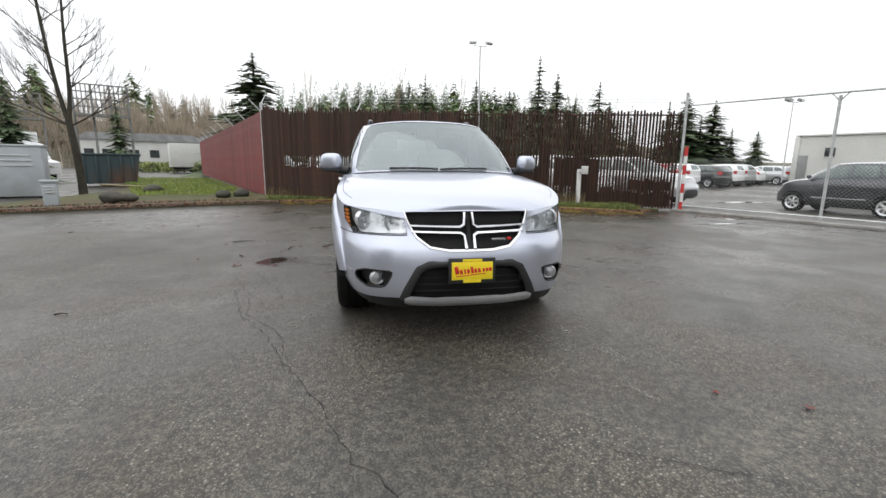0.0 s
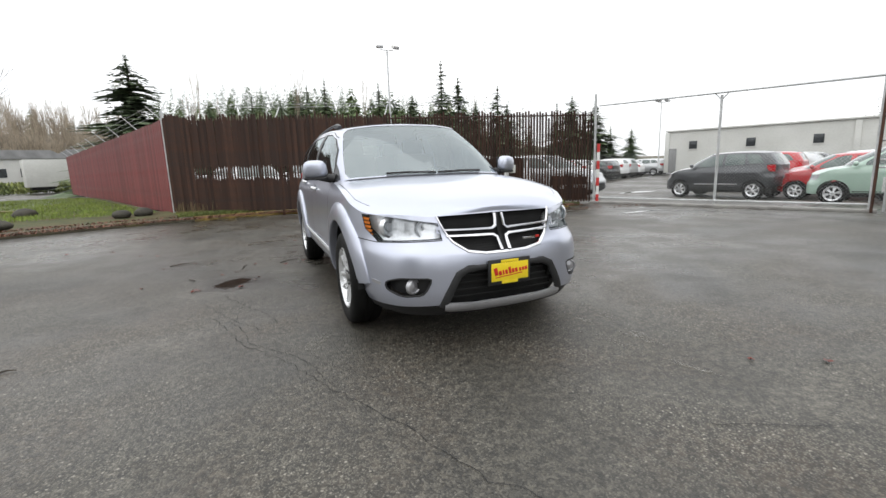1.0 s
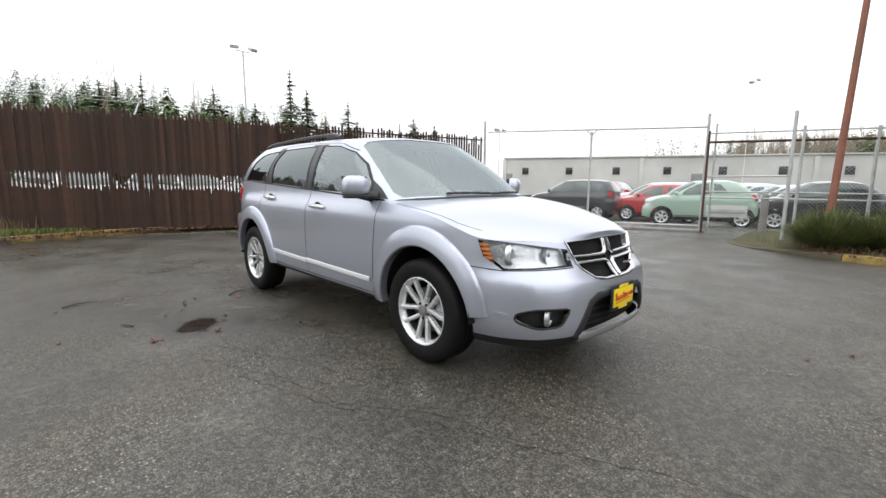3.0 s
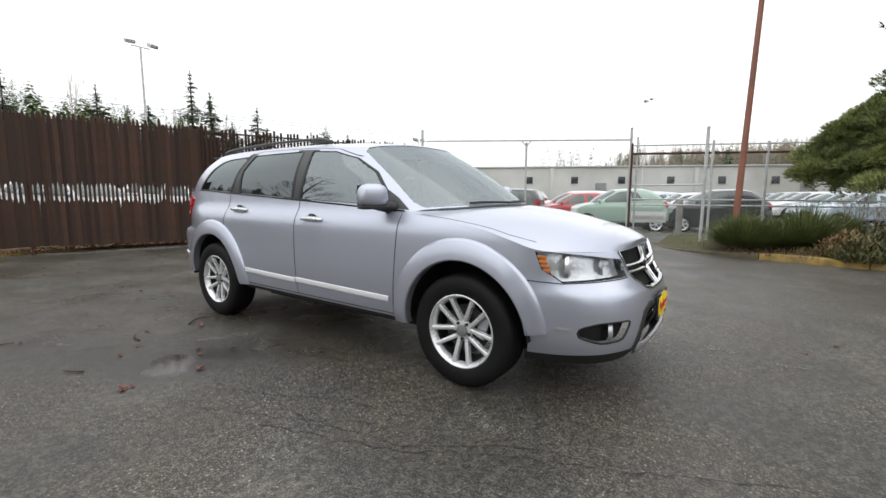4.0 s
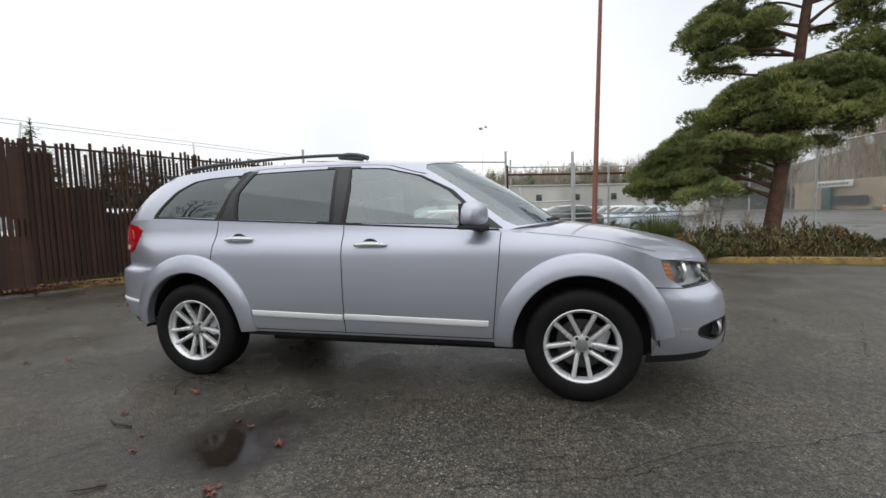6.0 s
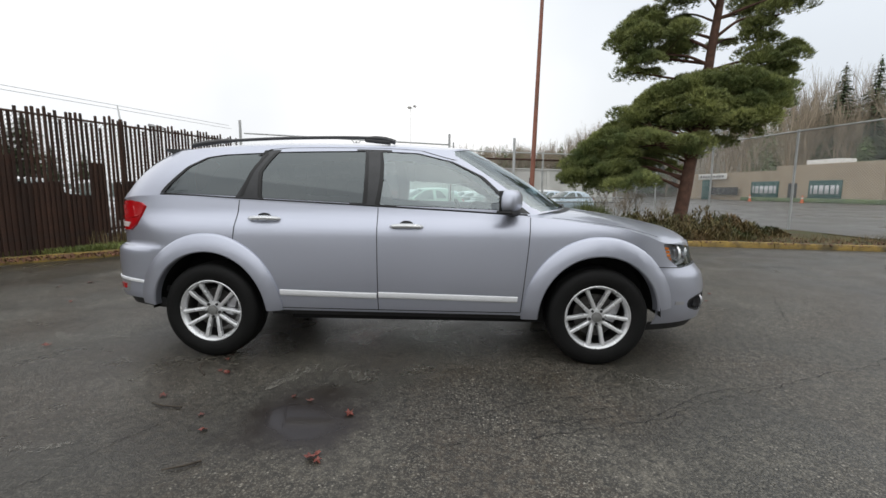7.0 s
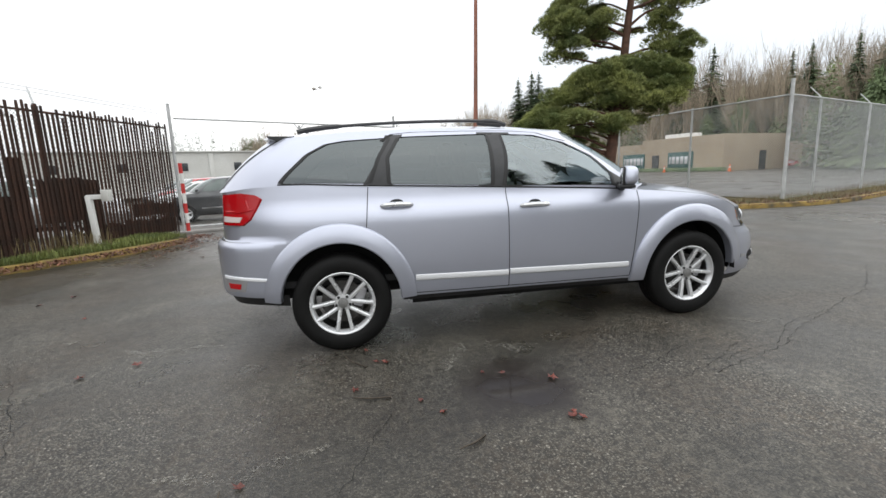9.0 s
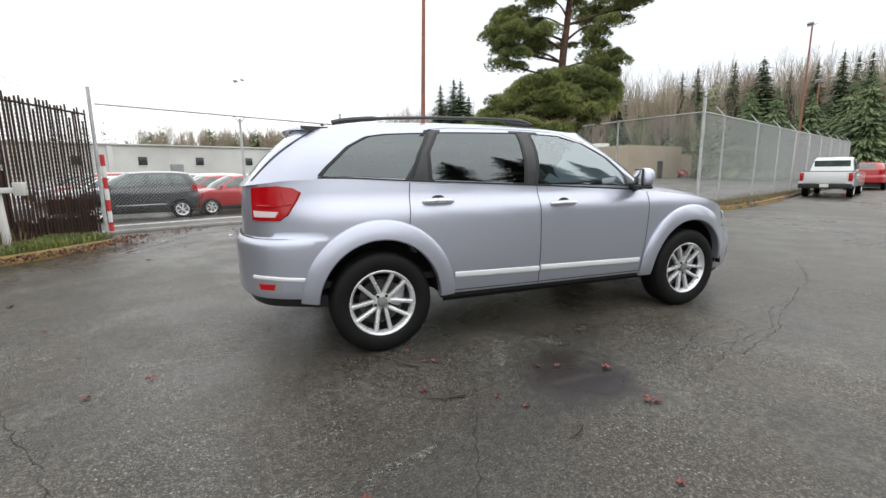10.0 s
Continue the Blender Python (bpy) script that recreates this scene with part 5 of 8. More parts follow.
# dealer plate: lettering as plain strokes
plate = thing("dealer_plate", "yellow plate with red script strokes in a black frame", "plate", (0.0, -1.0, 0.512), 0)
part("plate_frame", box((0.315, 0.014, 0.168), (0, 0, 0), (0, 0, 0), 0.006), M["black"], plate)
part("plate_face", box((0.275, 0.006, 0.118), (0, -0.009, 0), (0, 0, 0), 0.002), M["plate_yellow"], plate)
part("plate_tab", box((0.12, 0.006, 0.022), (0, -0.008, -0.068), (0, 0, 0), 0.002), M["plate_yellow"], plate)
part("plate_tab", box((0.13, 0.006, 0.018), (0, -0.008, 0.069), (0, 0, 0), 0.002), M["plate_yellow"], plate)
for x, w, h, z in ((-0.105, 0.026, 0.085, 0.006), (-0.074, 0.02, 0.05, -0.006), (-0.050, 0.012, 0.052, -0.003), (-0.028, 0.018, 0.05, -0.002), (-0.002, 0.018, 0.075, 0.006), (0.022, 0.018, 0.048, 0.002), (0.046, 0.018, 0.046, 0.004), (0.076, 0.016, 0.04, 0.005), (0.098, 0.016, 0.04, 0.007), (0.12, 0.02, 0.04, 0.009)):
    part("stroke", box((w, 0.003, h * 0.6), (x, -0.0125, z), (0, -12, 0), 0.001), M["plate_red"], plate)
part("underline", box((0.2, 0.003, 0.006), (-0.01, -0.0125, -0.026), (0, -5, 0), 0.001), M["plate_red"], plate)

# mirrors, handles, wipers
for side in (-1, 1):
    shell = bm_new()
    bmesh.ops.create_uvsphere(shell, u_segments=24, v_segments=14, radius=1.0)
    for v in shell.verts:
        x, y, z = v.co
        v.co = Vector((math.copysign(abs(x) ** 0.62, x) * 0.104, math.copysign(abs(y) ** 0.7, y) * (0.085 if y < 0 else 0.03), math.copysign(abs(z) ** 0.6, z) * 0.077))
        v.co.x *= 1 - 0.12 * (v.co.z / 0.08)
    bmesh.ops.transform(shell, matrix=Matrix.Translation((side * 0.962, 0.67, 1.208)) @ pose(0, 0, 0, 0, 0, side * 26), verts=shell.verts[:])
    car_part("door_mirror", shell, M["body"], label="body-coloured door mirror on a black foot")
    foot = bm_new()
    add_path(foot, [(side * 0.80, 0.62, 1.118), (side * 0.86, 0.64, 1.128), (side * 0.93, 0.67, 1.14)], [0.045, 0.04, 0.034], 10)
    car_part("mirror_foot", foot, M["black"])
    lower = box((0.2, 0.12, 0.03), (side * 0.955, 0.665, 1.128), (0, 0, side * 26), 0.014)
    car_part("mirror_skirt", lower, M["black"])
    turn = Matrix.Translation((side * 0.962, 0.67, 1.208)) @ pose(0, 0, 0, 0, 0, side * 26)
    for nm, size, back, mat in (("mirror_rim", (0.186, 0.016, 0.136), 0.028, "black"), ("mirror_glass", (0.166, 0.006, 0.118), 0.036, "chrome")):
        b = box(size, (0, back, 0), (0, 0, 0), 0.002)
        bmesh.ops.transform(b, matrix=turn, verts=b.verts[:])
        car_part(nm, b, M[mat])
    for hy, hz in ((1.395, 1.018), (2.455, 1.066)):
        cx = on_body(u_y(hy), hz)[0]
        h = bm_new()
        pts = [(side * (cx + o), hy + dy, hz + dz) for dy, o, dz in ((-0.115, 0.004, -0.004), (-0.095, 0.026, 0), (-0.03, 0.036, 0.004), (0.04, 0.036, 0.004), (0.095, 0.026, 0), (0.115, 0.004, -0.004))]
        add_path(h, pts, [0.012, 0.017, 0.018, 0.018, 0.017, 0.012], 8)
        car_part("door_handle", h, M["alloy"], label="bright silver pull handle")
        # flat dark disc: the shade of the hand recess, put into its colour
        cup = prism([(0.05 * math.cos(q), 0.026 * math.sin(q)) for q in [2 * math.pi * j / 20 for j in range(20)]], 0.004, (side * (cx + 0.0025), hy, hz + 0.014), "x")
        car_part("handle_cup", cup, M["pillar"])
for x0, x1, y0 in ((-0.62, -0.05, 0.22), (-0.02, 0.58, 0.1)):
    bm = bm_new()
    pts = [on_cabin(abs(x) * 0.168, 0.02 + 0.012 * abs(math.sin(3 * x)), 0.012) for x in np.linspace(x0, x1, 10)]
    add_path(bm, [(math.copysign(p[0], x), p[1], p[2]) for p, x in zip(pts, np.linspace(x0, x1, 10))], 0.010, 6)
    car_part("wiper", bm, M["black"])
cowl = bm_new()
rows = []
for x in np.linspace(-0.66, 0.66, 25):
    s = float(np.interp(abs(x), cabin[:120, 0], cabin_t[:120]))
    p = on_cabin(s, 0.0, 0.0)
    rows.append([cowl.verts.new((x, p[1] - 0.045, bonnet_z(x, p[1] - 0.045) + 0.004)), cowl.verts.new((x, p[1] + 0.012, max(p[2] + 0.004, bonnet_z(x, p[1]) + 0.006)))])
for a, b in zip(rows, rows[1:]):
    cowl.faces.new((a[0], a[1], b[1], b[0]))
car_part("cowl_panel", cowl, M["black"])

# cabin inside
car_part("dashboard", box((1.36, 0.62, 0.22), (0, 0.62, 1.03), (6, 0, 0), 0.06), M["dash"])
car_part("cabin_floor", box((1.5, 3.0, 0.05), (0, 2.0, 0.5)), M["dash"])
car_part("load_cover", box((1.44, 1.65, 0.03), (0, 2.625, 1.0)), M["dash"])
for side in (-1, 1):
    for y in (1.45, 2.35):
        car_part("seat_cushion", box((0.52, 0.55, 0.2), (side * 0.37, y - 0.02, 0.72), (6, 0, 0), 0.06), M["interior"])
        car_part("seat_back", box((0.5, 0.15, 0.66), (side * 0.37, y + 0.32, 1.04), (-14, 0, 0), 0.06), M["interior"])
        car_part("head_restraint", box((0.26, 0.09, 0.19), (side * 0.37, y + 0.42, 1.44), (-10, 0, 0), 0.04), M["interior"])
    car_part("door_trim", box((0.05, 1.86, 0.5), (side * 0.77, 1.44, 0.86), (0, 0, 0), 0.02), M["interior"])
wheel_bm = lathe([(0.185 + 0.016 * math.cos(a), 0.016 * math.sin(a)) for a in np.linspace(0, 2 * math.pi, 9)], 28, "z")
bmesh.ops.transform(wheel_bm, matrix=pose(0.37, 0.98, 1.02, 62, 0, 0), verts=wheel_bm.verts[:])
car_part("steering_wheel", wheel_bm, M["dash"])
car_part("rear_view_mirror", box((0.24, 0.03, 0.07), (0, 0.98, 1.5), (0, 0, 0), 0.012), M["dash"])
for x in (-0.32, 0.32):
    car_part("sun_visor", box((0.4, 0.14, 0.02), (x, 1.09, 1.565), (-12, 0, 0), 0.008), M["interior"])


# wheels
def make_wheel(name, at, side, parent, inv, scale=1.0, spokes=True):
    tyre = lathe([(0.225, -0.10), (0.26, -0.112), (0.31, -0.116), (0.342, -0.106), (0.356, -0.085), (0.358, -0.03), (0.352, -0.028), (0.352, -0.022), (0.358, -0.02), (0.358, 0.02),
                  (0.352, 0.022), (0.352, 0.028), (0.358, 0.03), (0.356, 0.085), (0.342, 0.106), (0.325, 0.112), (0.318, 0.116), (0.285, 0.118), (0.256, 0.113), (0.238, 0.106), (0.228, 0.098)], 48)
    m = Matrix.Translation(at) @ Matrix.Diagonal((side * scale, scale, scale, 1))

    def put(n, bm, mat, par=None, sharp=40):
        bmesh.ops.transform(bm, matrix=m, verts=bm.verts[:])
        ob = part(n, bm, mat, par or parent, "", True, sharp)
        if par is None:
            ob.matrix_parent_inverse = inv
        return ob

    wheel = put("wheel", tyre, M["tyre"])
    rim = lathe([(0.205, 0.06), (0.212, 0.088), (0.222, 0.1), (0.229, 0.108), (0.235, 0.106), (0.23, 0.09)], 48)
    put("rim", rim, M["alloy"], wheel)
    put("rim_barrel", lathe([(0.225, -0.09), (0.2, -0.08), (0.196, 0.02), (0.206, 0.062)], 40), M["brake"], wheel)
    if spokes:
        for k in range(5):
            for d in (-0.155, 0.155):
                a = 2 * math.pi * k / 5 - math.pi / 2
                bm = bm_new()
                pr = []
                for (r, an), w, x in (((0.045, a + d * 3.2), 0.016, 0.070), ((0.10, a + d * 2.15), 0.0165, 0.080), ((0.16, a + d * 1.75), 0.0155, 0.090), ((0.218, a + d * 1.6), 0.018, 0.097)):
                    c = Vector((0, math.cos(an) * r, math.sin(an) * r))
                    t = Vector((0, -math.sin(an), math.cos(an)))
                    pr.append([bm.verts.new(c + t * w + Vector((x - 0.03, 0, 0))), bm.verts.new(c + t * w * 0.8 + Vector((x - 0.004, 0, 0))), bm.verts.new(c + t * w * 0.3 + Vector((x, 0, 0))),
                               bm.verts.new(c - t * w * 0.3 + Vector((x, 0, 0))), bm.verts.new(c - t * w * 0.8 + Vector((x - 0.004, 0, 0))), bm.verts.new(c - t * w + Vector((x - 0.03, 0, 0)))])
                for p, q in zip(pr, pr[1:]):
                    for j in range(5):
                        bm.faces.new((p[j], p[j + 1], q[j + 1], q[j]))
                put("spoke", bm, M["alloy"], wheel)
        put("hub_plate", lathe([(0.066, 0.05), (0.066, 0.07), (0.05, 0.074), (0.036, 0.074), (0.034, 0.08), (0.001, 0.082)], 24), M["alloy"], wheel)
        put("hub_cap", lathe([(0.036, 0.07), (0.036, 0.088), (0.032, 0.091), (0.001, 0.092)], 20), M["old_steel"], wheel)
        for k in range(5):
            a = 2 * math.pi * k / 5 - math.pi / 2
            put("wheel_nut", tube((0.06, math.cos(a) * 0.052, math.sin(a) * 0.052), (0.082, math.cos(a) * 0.052, math.sin(a) * 0.052), 0.011, None, 6), M["black"], wheel)
        put("brake_disc", lathe([(0.155, 0.0), (0.155, 0.02), (0.09, 0.02), (0.085, 0.03), (0.001, 0.03)], 32), M["brake"], wheel)
        put("brake_caliper", box((0.05, 0.07, 0.15), (0.02, -0.125, 0.03), (18, 0, 0), 0.01), M["satin"], wheel)
    else:
        put("wheel_well", lathe([(0.215, 0.03), (0.001, 0.03)], 20), M["black"], wheel)
        cover = bm_new()
        rings = [[cover.verts.new((x, math.cos(2 * math.pi * k / 24) * r, math.sin(2 * math.pi * k / 24) * r)) for k in range(24)] for r, x in ((0.05, 0.085), (0.075, 0.08), (0.19, 0.07), (0.21, 0.085), (0.225, 0.06))]
        cover.faces.new(rings[0])
        for j in range(4):
            for k in range(24):
                if j != 1 or k % 4 < 2:
                    n2 = (k + 1) % 24
                    cover.faces.new((rings[j][k], rings[j][n2], rings[j + 1][n2], rings[j + 1][k]))
        put("wheel_cover", cover, M["alloy"], wheel)
    return wheel


for side in (-1, 1):
    for y in (0.0, 2.89):
        make_wheel("wheel", (side * 0.785, y, 0.361), side, car, CAR_INV, 1.012)

# ---- fences, gate and posts round the yard ----
def chainlink(name, a, b, z0, z1, pitch, r, parent, wire="galv_wire"):
    """Woven diagonal wires between two posts, as thin three-sided bars."""
    a, b = Vector((*a, 0)), Vector((*b, 0))
    d = (b - a)
    n = d.length
    d.normalize()
    nrm = Vector((-d.y, d.x, 0))
    h = z1 - z0
    vs, fs = [], []
    k = -int(h / pitch) - 1
    while k * pitch < n:
        for sgn in (1, -1):
            s0, s1 = k * pitch, k * pitch + h
            t0, t1 = max(0, s0), min(n, s1)
            if t1 - t0 > 0.01:
                zs = [z0 + (t - s0) if sgn > 0 else z1 - (t - s0) for t in (t0, t1)]
                p, q = a + d * t0 + Vector((0, 0, zs[0])), a + d * t1 + Vector((0, 0, zs[1]))
                m = len(vs)
                up = (q - p).normalized().cross(nrm)
                for e in (p, q):
                    vs += [e + nrm * r, e - nrm * r * 0.5 + up * r * 0.87, e - nrm * r * 0.5 - up * r * 0.87]
                fs += [(m, m + 1, m + 4, m + 3), (m + 1, m + 2, m + 5, m + 4), (m + 2, m, m + 3, m + 5)]
        k += 1
    ob = raw(name, vs, fs, M[wire], parent)
    return tagged(ob, "diamond wire mesh", kind="stuff")


def post_with_arm(parent, x, y, z0, z1, r, arm=None, cap_dir=(0, 1), steel="galv"):
    part("post", tube((x, y, z0), (x, y, z1), r, r, 12), M[steel], parent)
    if arm:
        part("barb_arm", tube((x, y, z1 - 0.02), (x + cap_dir[0] * arm, y + cap_dir[1] * arm, z1 + arm), 0.018, 0.014, 6), M["galv"], parent)


# brown slat fence, one slat at a time
slat_fence = thing("slat_fence", "tall chain-link fence filled with weathered dark brown slats", "fence", kind="structure")
run = FENCE_B - FENCE_A
run_n = run.normalized()
perp = Vector((-run_n.y, run_n.x))
L = run.length
rng = random.Random(3)


def slat_mesh(kind, seed):
    """kind: full, narrow waist, broken short."""
    g = random.Random(seed)
    bm = bm_new()
    h = 2.55
    w = 0.08
    levels = [(0, 1.0), (0.8, 1.0), (0.86, 1.0), (0.9, 1.0), (1.12, 1.0), (1.16, 1.0), (2.3, 1.0), (h - 0.06, 1.0), (h, 0.55)]
    if kind == "waist":
        levels = [(0, 1.0), (0.82 + g.uniform(-0.05, 0.05), 1.0), (0.9, 0.6), (1.1, 0.5), (1.16, 0.55), (1.2 + g.uniform(0, 0.05), 1.0), (2.2, 1.0), (h - 0.16, 0.92), (h - 0.06, 0.6), (h, 0.35)]
    if kind == "thin":
        levels = [(0, 0.8), (0.5, 0.8), (0.84 + g.uniform(-0.06, 0.06), 0.78), (0.92, 0.66), (1.1, 0.62), (1.18 + g.uniform(0, 0.05), 0.72), (1.8, 0.7), (2.3, 0.68), (h - 0.03, 0.68), (h + g.uniform(-0.05, 0.03), 0.5)]
    if kind == "low":
        levels = [(0, 1.0), (0.5, 1.0), (0.9 + g.uniform(-0.1, 0.2), 0.95), (1.05, 0.5)]
    rings = []
    bend = g.uniform(-0.006, 0.006)
    for z, f in levels:
        x = bend * math.sin(z * 2.2)
        rings.append([bm.verts.new((x + sx * w * f / 2, sy * 0.006, z)) for sx, sy in ((-1, -1), (1, -1), (1, 1), (-1, 1))])
    for a, b in zip(rings, rings[1:]):
        for k in range(4):
            bm.faces.new((a[k], a[(k + 1) % 4], b[(k + 1) % 4], b[k]))
    bm.faces.new(rings[-1])
    me = bpy.data.meshes.new("slat")
    bm.to_mesh(me)
    bm.free()
    me.materials.append(M["slat"])
    return me


slat_meshes = {k: [slat_mesh(k, s) for s in range(4)] for k in ("full", "waist", "thin", "low")}
yaw = math.degrees(math.atan2(run_n.y, run_n.x))
s = 0.06
while s < L - 0.05:
    f = s / L
    gap = 0.074
    if f < 0.5:
        kind = "waist" if rng.random() < 0.88 and f > 0.06 else "full"
    else:
        kind = "thin"
        gap = 0.083
    if rng.random() < 0.003:
        s += gap
        continue
    p = FENCE_A + run_n * s - perp * rng.uniform(0.0, 0.012)
    z = 0.2 - 0.17 * f
    ob = new("slat", rng.choice(slat_meshes[kind]))
    ob.parent = slat_fence
    ob.matrix_local = pose(p.x, p.y, z + (0.03 if kind == "thin" else 0) + rng.uniform(-0.015, 0.015), rng.uniform(-0.3, 0.3), rng.uniform(-0.18, 0.18), yaw + (12 if kind == "thin" else 0) + rng.uniform(-1.8, 1.8)) @ Matrix.Diagonal((1, 1, (rng.uniform(0.99, 1.01) if rng.random() < 0.75 else rng.uniform(0.9, 0.99)) if kind == "thin" else rng.uniform(0.97, 1.03), 1))
    s += gap
# dark boards nailed behind the open slats
for f0, f1, z0, z1 in ((0.49, 0.535, 0.1, 2.3), (0.53, 0.60, 0.1, 1.75), (0.60, 0.655, 0.1, 1.3), (0.655, 0.70, 0.05, 1.1), (0.70, 0.715, 0.3, 1.7), (0.735, 0.80, 0.55, 1.32), (0.80, 0.83, 0.1, 1.32), (0.83, 0.99, 0.05, 0.42), (0.90, 0.99, 0.5, 0.78)):
    s = f0 * L
    while s < f1 * L:
        p = FENCE_A + run_n * s + perp * 0.026
        zt = z1 + rng.uniform(-0.05, 0.05)
        part("backing_board", box((0.139, 0.006, zt - z0), (0, 0, 0), (0, 0, 0), 0), M["slat"], slat_fence, smooth=False).matrix_local = pose(p.x, p.y, (z0 + zt) / 2 + 0.2 - 0.17 * f0, 0, 0, yaw)
        s += 0.14
for k in range(5):
    f = k / 4
    p = FENCE_A.lerp(FENCE_B, f) + perp * 0.05
    top = 2.9 if k == 0 else 2.66
    if k < 4:
        post_with_arm(slat_fence, p.x, p.y, 0.0, top, 0.04 if k == 0 else 0.035, 0.3, (perp.x * 0.5 + 0.3, perp.y * 0.5), "galv" if k == 0 else "rust")
a, b = FENCE_A + perp * 0.04, FENCE_B + perp * 0.04
part("rail", tube((a.x, a.y, 2.61), (b.x, b.y, 2.51), 0.02, 0.02, 8), M["rust"], slat_fence)
for k in range(2):
    a, b = FENCE_A + perp * (0.2 + 0.1 * k), FENCE_B + perp * (0.2 + 0.1 * k)
    part("barbed_wire", tube((a.x, a.y, 2.98 + 0.09 * k), (b.x, b.y, 2.85 + 0.09 * k), 0.005, 0.005, 4), M["galv_wire"], slat_fence)
FENCE_H = FENCE_A.lerp(FENCE_B, 0.5)
chainlink("mesh", FENCE_A - perp * 0.016, FENCE_H - perp * 0.016, 0.2, 2.62, 0.085, 0.0018, slat_fence, "dark_wire")
chainlink("mesh", FENCE_H - perp * 0.022, FENCE_B - perp * 0.022, 0.12, 2.56, 0.07, 0.003, slat_fence, "dark_wire")

# red board fence beyond the corner
red_fence = thing("red_fence", "board fence painted dull red, with barbed wire arms on top", "fence", kind="structure")
rrun = RED_END - FENCE_A
rn = rrun.normalized()
rp = Vector((-rn.y, rn.x))
ryaw = math.degrees(math.atan2(rn.y, rn.x))
bm = box((0.192, 0.022, 2.5), (0.1, 0, 1.25), (0, 0, 0), 0.004)
board_me = bpy.data.meshes.new("board")
bm.to_mesh(board_me)
bm.free()
board_me.materials.append(M["red_fence"])
n = int(rrun.length / 0.2)
for k in range(n):
    p = FENCE_A + rn * (0.12 + 0.2 * k)
    ob = new("board", board_me)
    ob.parent = red_fence
    ob.matrix_local = pose(p.x, p.y + rng.uniform(-0.004, 0.004), 0.16 + rng.uniform(-0.015, 0.015), 0, rng.uniform(-0.3, 0.3), ryaw)
for k in range(9):
    p = FENCE_A + rn * (3.2 * k + 0.3) - rp * 0.06
    post_with_arm(red_fence, p.x, p.y, 0.1, 2.72, 0.03, 0.32, (rp.x, rp.y))
for k in range(3):
    a, b = FENCE_A + rp * (0.1 * k + 0.05), RED_END + rp * (0.1 * k + 0.05)
    part("barbed_wire", tube((a.x, a.y, 2.8 + 0.09 * k), (b.x, b.y, 2.8 + 0.09 * k), 0.006, 0.006, 4), M["galv_wire"], red_fence)

# gateway: striped end post, long mesh gate, latch post and track frame
GATE_A, GATE_M, GATE_B = Vector((7.76, 6.85)), Vector((9.05, 4.15)), Vector((10.0, 1.45))
end_post = thing("striped_post", "red and white banded steel post with a taller galvanised pipe", "post", (7.76, 6.84, 0))
for k in range(7):
    part("band", tube((0, 0, 0.02 + 0.24 * k), (0, 0, 0.02 + 0.24 * (k + 1)), 0.044, 0.044, 14), M["post_red" if k % 2 == 0 else "white_paint"], end_post)
part("pipe", tube((-0.05, 0.08, 0), (-0.09, 0.06, 3.06), 0.035, 0.035, 10), M["galv"], end_post)
part("foot", box((0.3, 0.3, 0.06), (0, 0.05, 0.03), (0, 0, 10), 0.015), M["concrete"], end_post)
gate = thing("yard_gate", "galvanised pipe gate with wire mesh across the yard entrance", "gate")
part("top_rail", tube((*GATE_A, 2.74), (*GATE_B, 2.66), 0.02, 0.024, 8), M["galv"], gate)
part("bottom_rail", tube((*GATE_A, 0.16), (*GATE_B, 0.16), 0.022, 0.022, 8), M["galv"], gate)
part("middle_post", tube((*GATE_M, 0), (*GATE_M, 2.66), 0.03, 0.03, 10), M["galv"], gate)
fork = bm_new()
for a in (-0.14, 0.14):
    add_tube(fork, (GATE_M.x, GATE_M.y, 2.55), (GATE_M.x + a * 0.4, GATE_M.y - a, 2.72), 0.016, 0.012, 6)
part("fork", fork, M["galv"], gate)
chainlink("mesh", GATE_A, GATE_B, 0.16, 1.4, 0.075, 0.0014, gate)
sill = box((0.22, 6.0, 0.07), ((GATE_A.x + GATE_B.x) / 2, (GATE_A.y + GATE_B.y) / 2, 0.03), (0, 0, math.degrees(math.atan2(GATE_B.y - GATE_A.y, GATE_B.x - GATE_A.x)) + 90), 0.015)
tagged(part("gate_sill", sill, M["concrete"]), "worn concrete sill under the gate", "sill", kind="structure")

frame_thing = thing("gate_frame", "tall galvanised latch posts with dark overhead track rails", "gate frame")
for x, y, h, r in ((9.95, 1.47, 2.98, 0.036), (10.2, 1.35, 2.75, 0.026), (9.0, -0.42, 2.75, 0.036), (9.6, -0.5, 2.5, 0.03), (11.1, -1.6, 2.55, 0.035), (12.4, -5.2, 2.55, 0.035)):
    part("post", tube((x, y, 0), (x, y, h), r, r, 10), M["galv"], frame_thing)
part("marker_pipe", tube((9.90, 1.42, 0.0), (9.90, 1.42, 2.55), 0.028, 0.028, 8), M["rust"], frame_thing)
for z, m in ((2.5, "galv"), (2.28, "rust"), (0.9, "galv"), (1.05, "galv")):
    part("track_rail", tube((10.0, 1.45, z), (12.4, -5.2, z - 0.02), 0.03 if m == "rust" else 0.02, None, 8), M[m], frame_thing)
part("short_rail", tube((9.98, 1.45, 1.42), (9.0, -0.42, 1.42), 0.02, None, 8), M["galv"], frame_thing)
chainlink("mesh", (10.0, 1.45), (12.4, -5.2), 0.1, 2.25, 0.085, 0.0022, frame_thing)
block = thing("notice_board", "pale blank board low on the yard mesh", "sign", (10.35, 1.0, 0.55), 109)
part("board", box((0.9, 0.02, 0.3), (0, 0, 0), (0, 0, 0), 0.004), M["white_paint"], block)
part("backing", box((0.8, 0.03, 0.1), (0, 0.02, 0), (0, 0, 0), 0.004), M["galv"], block)
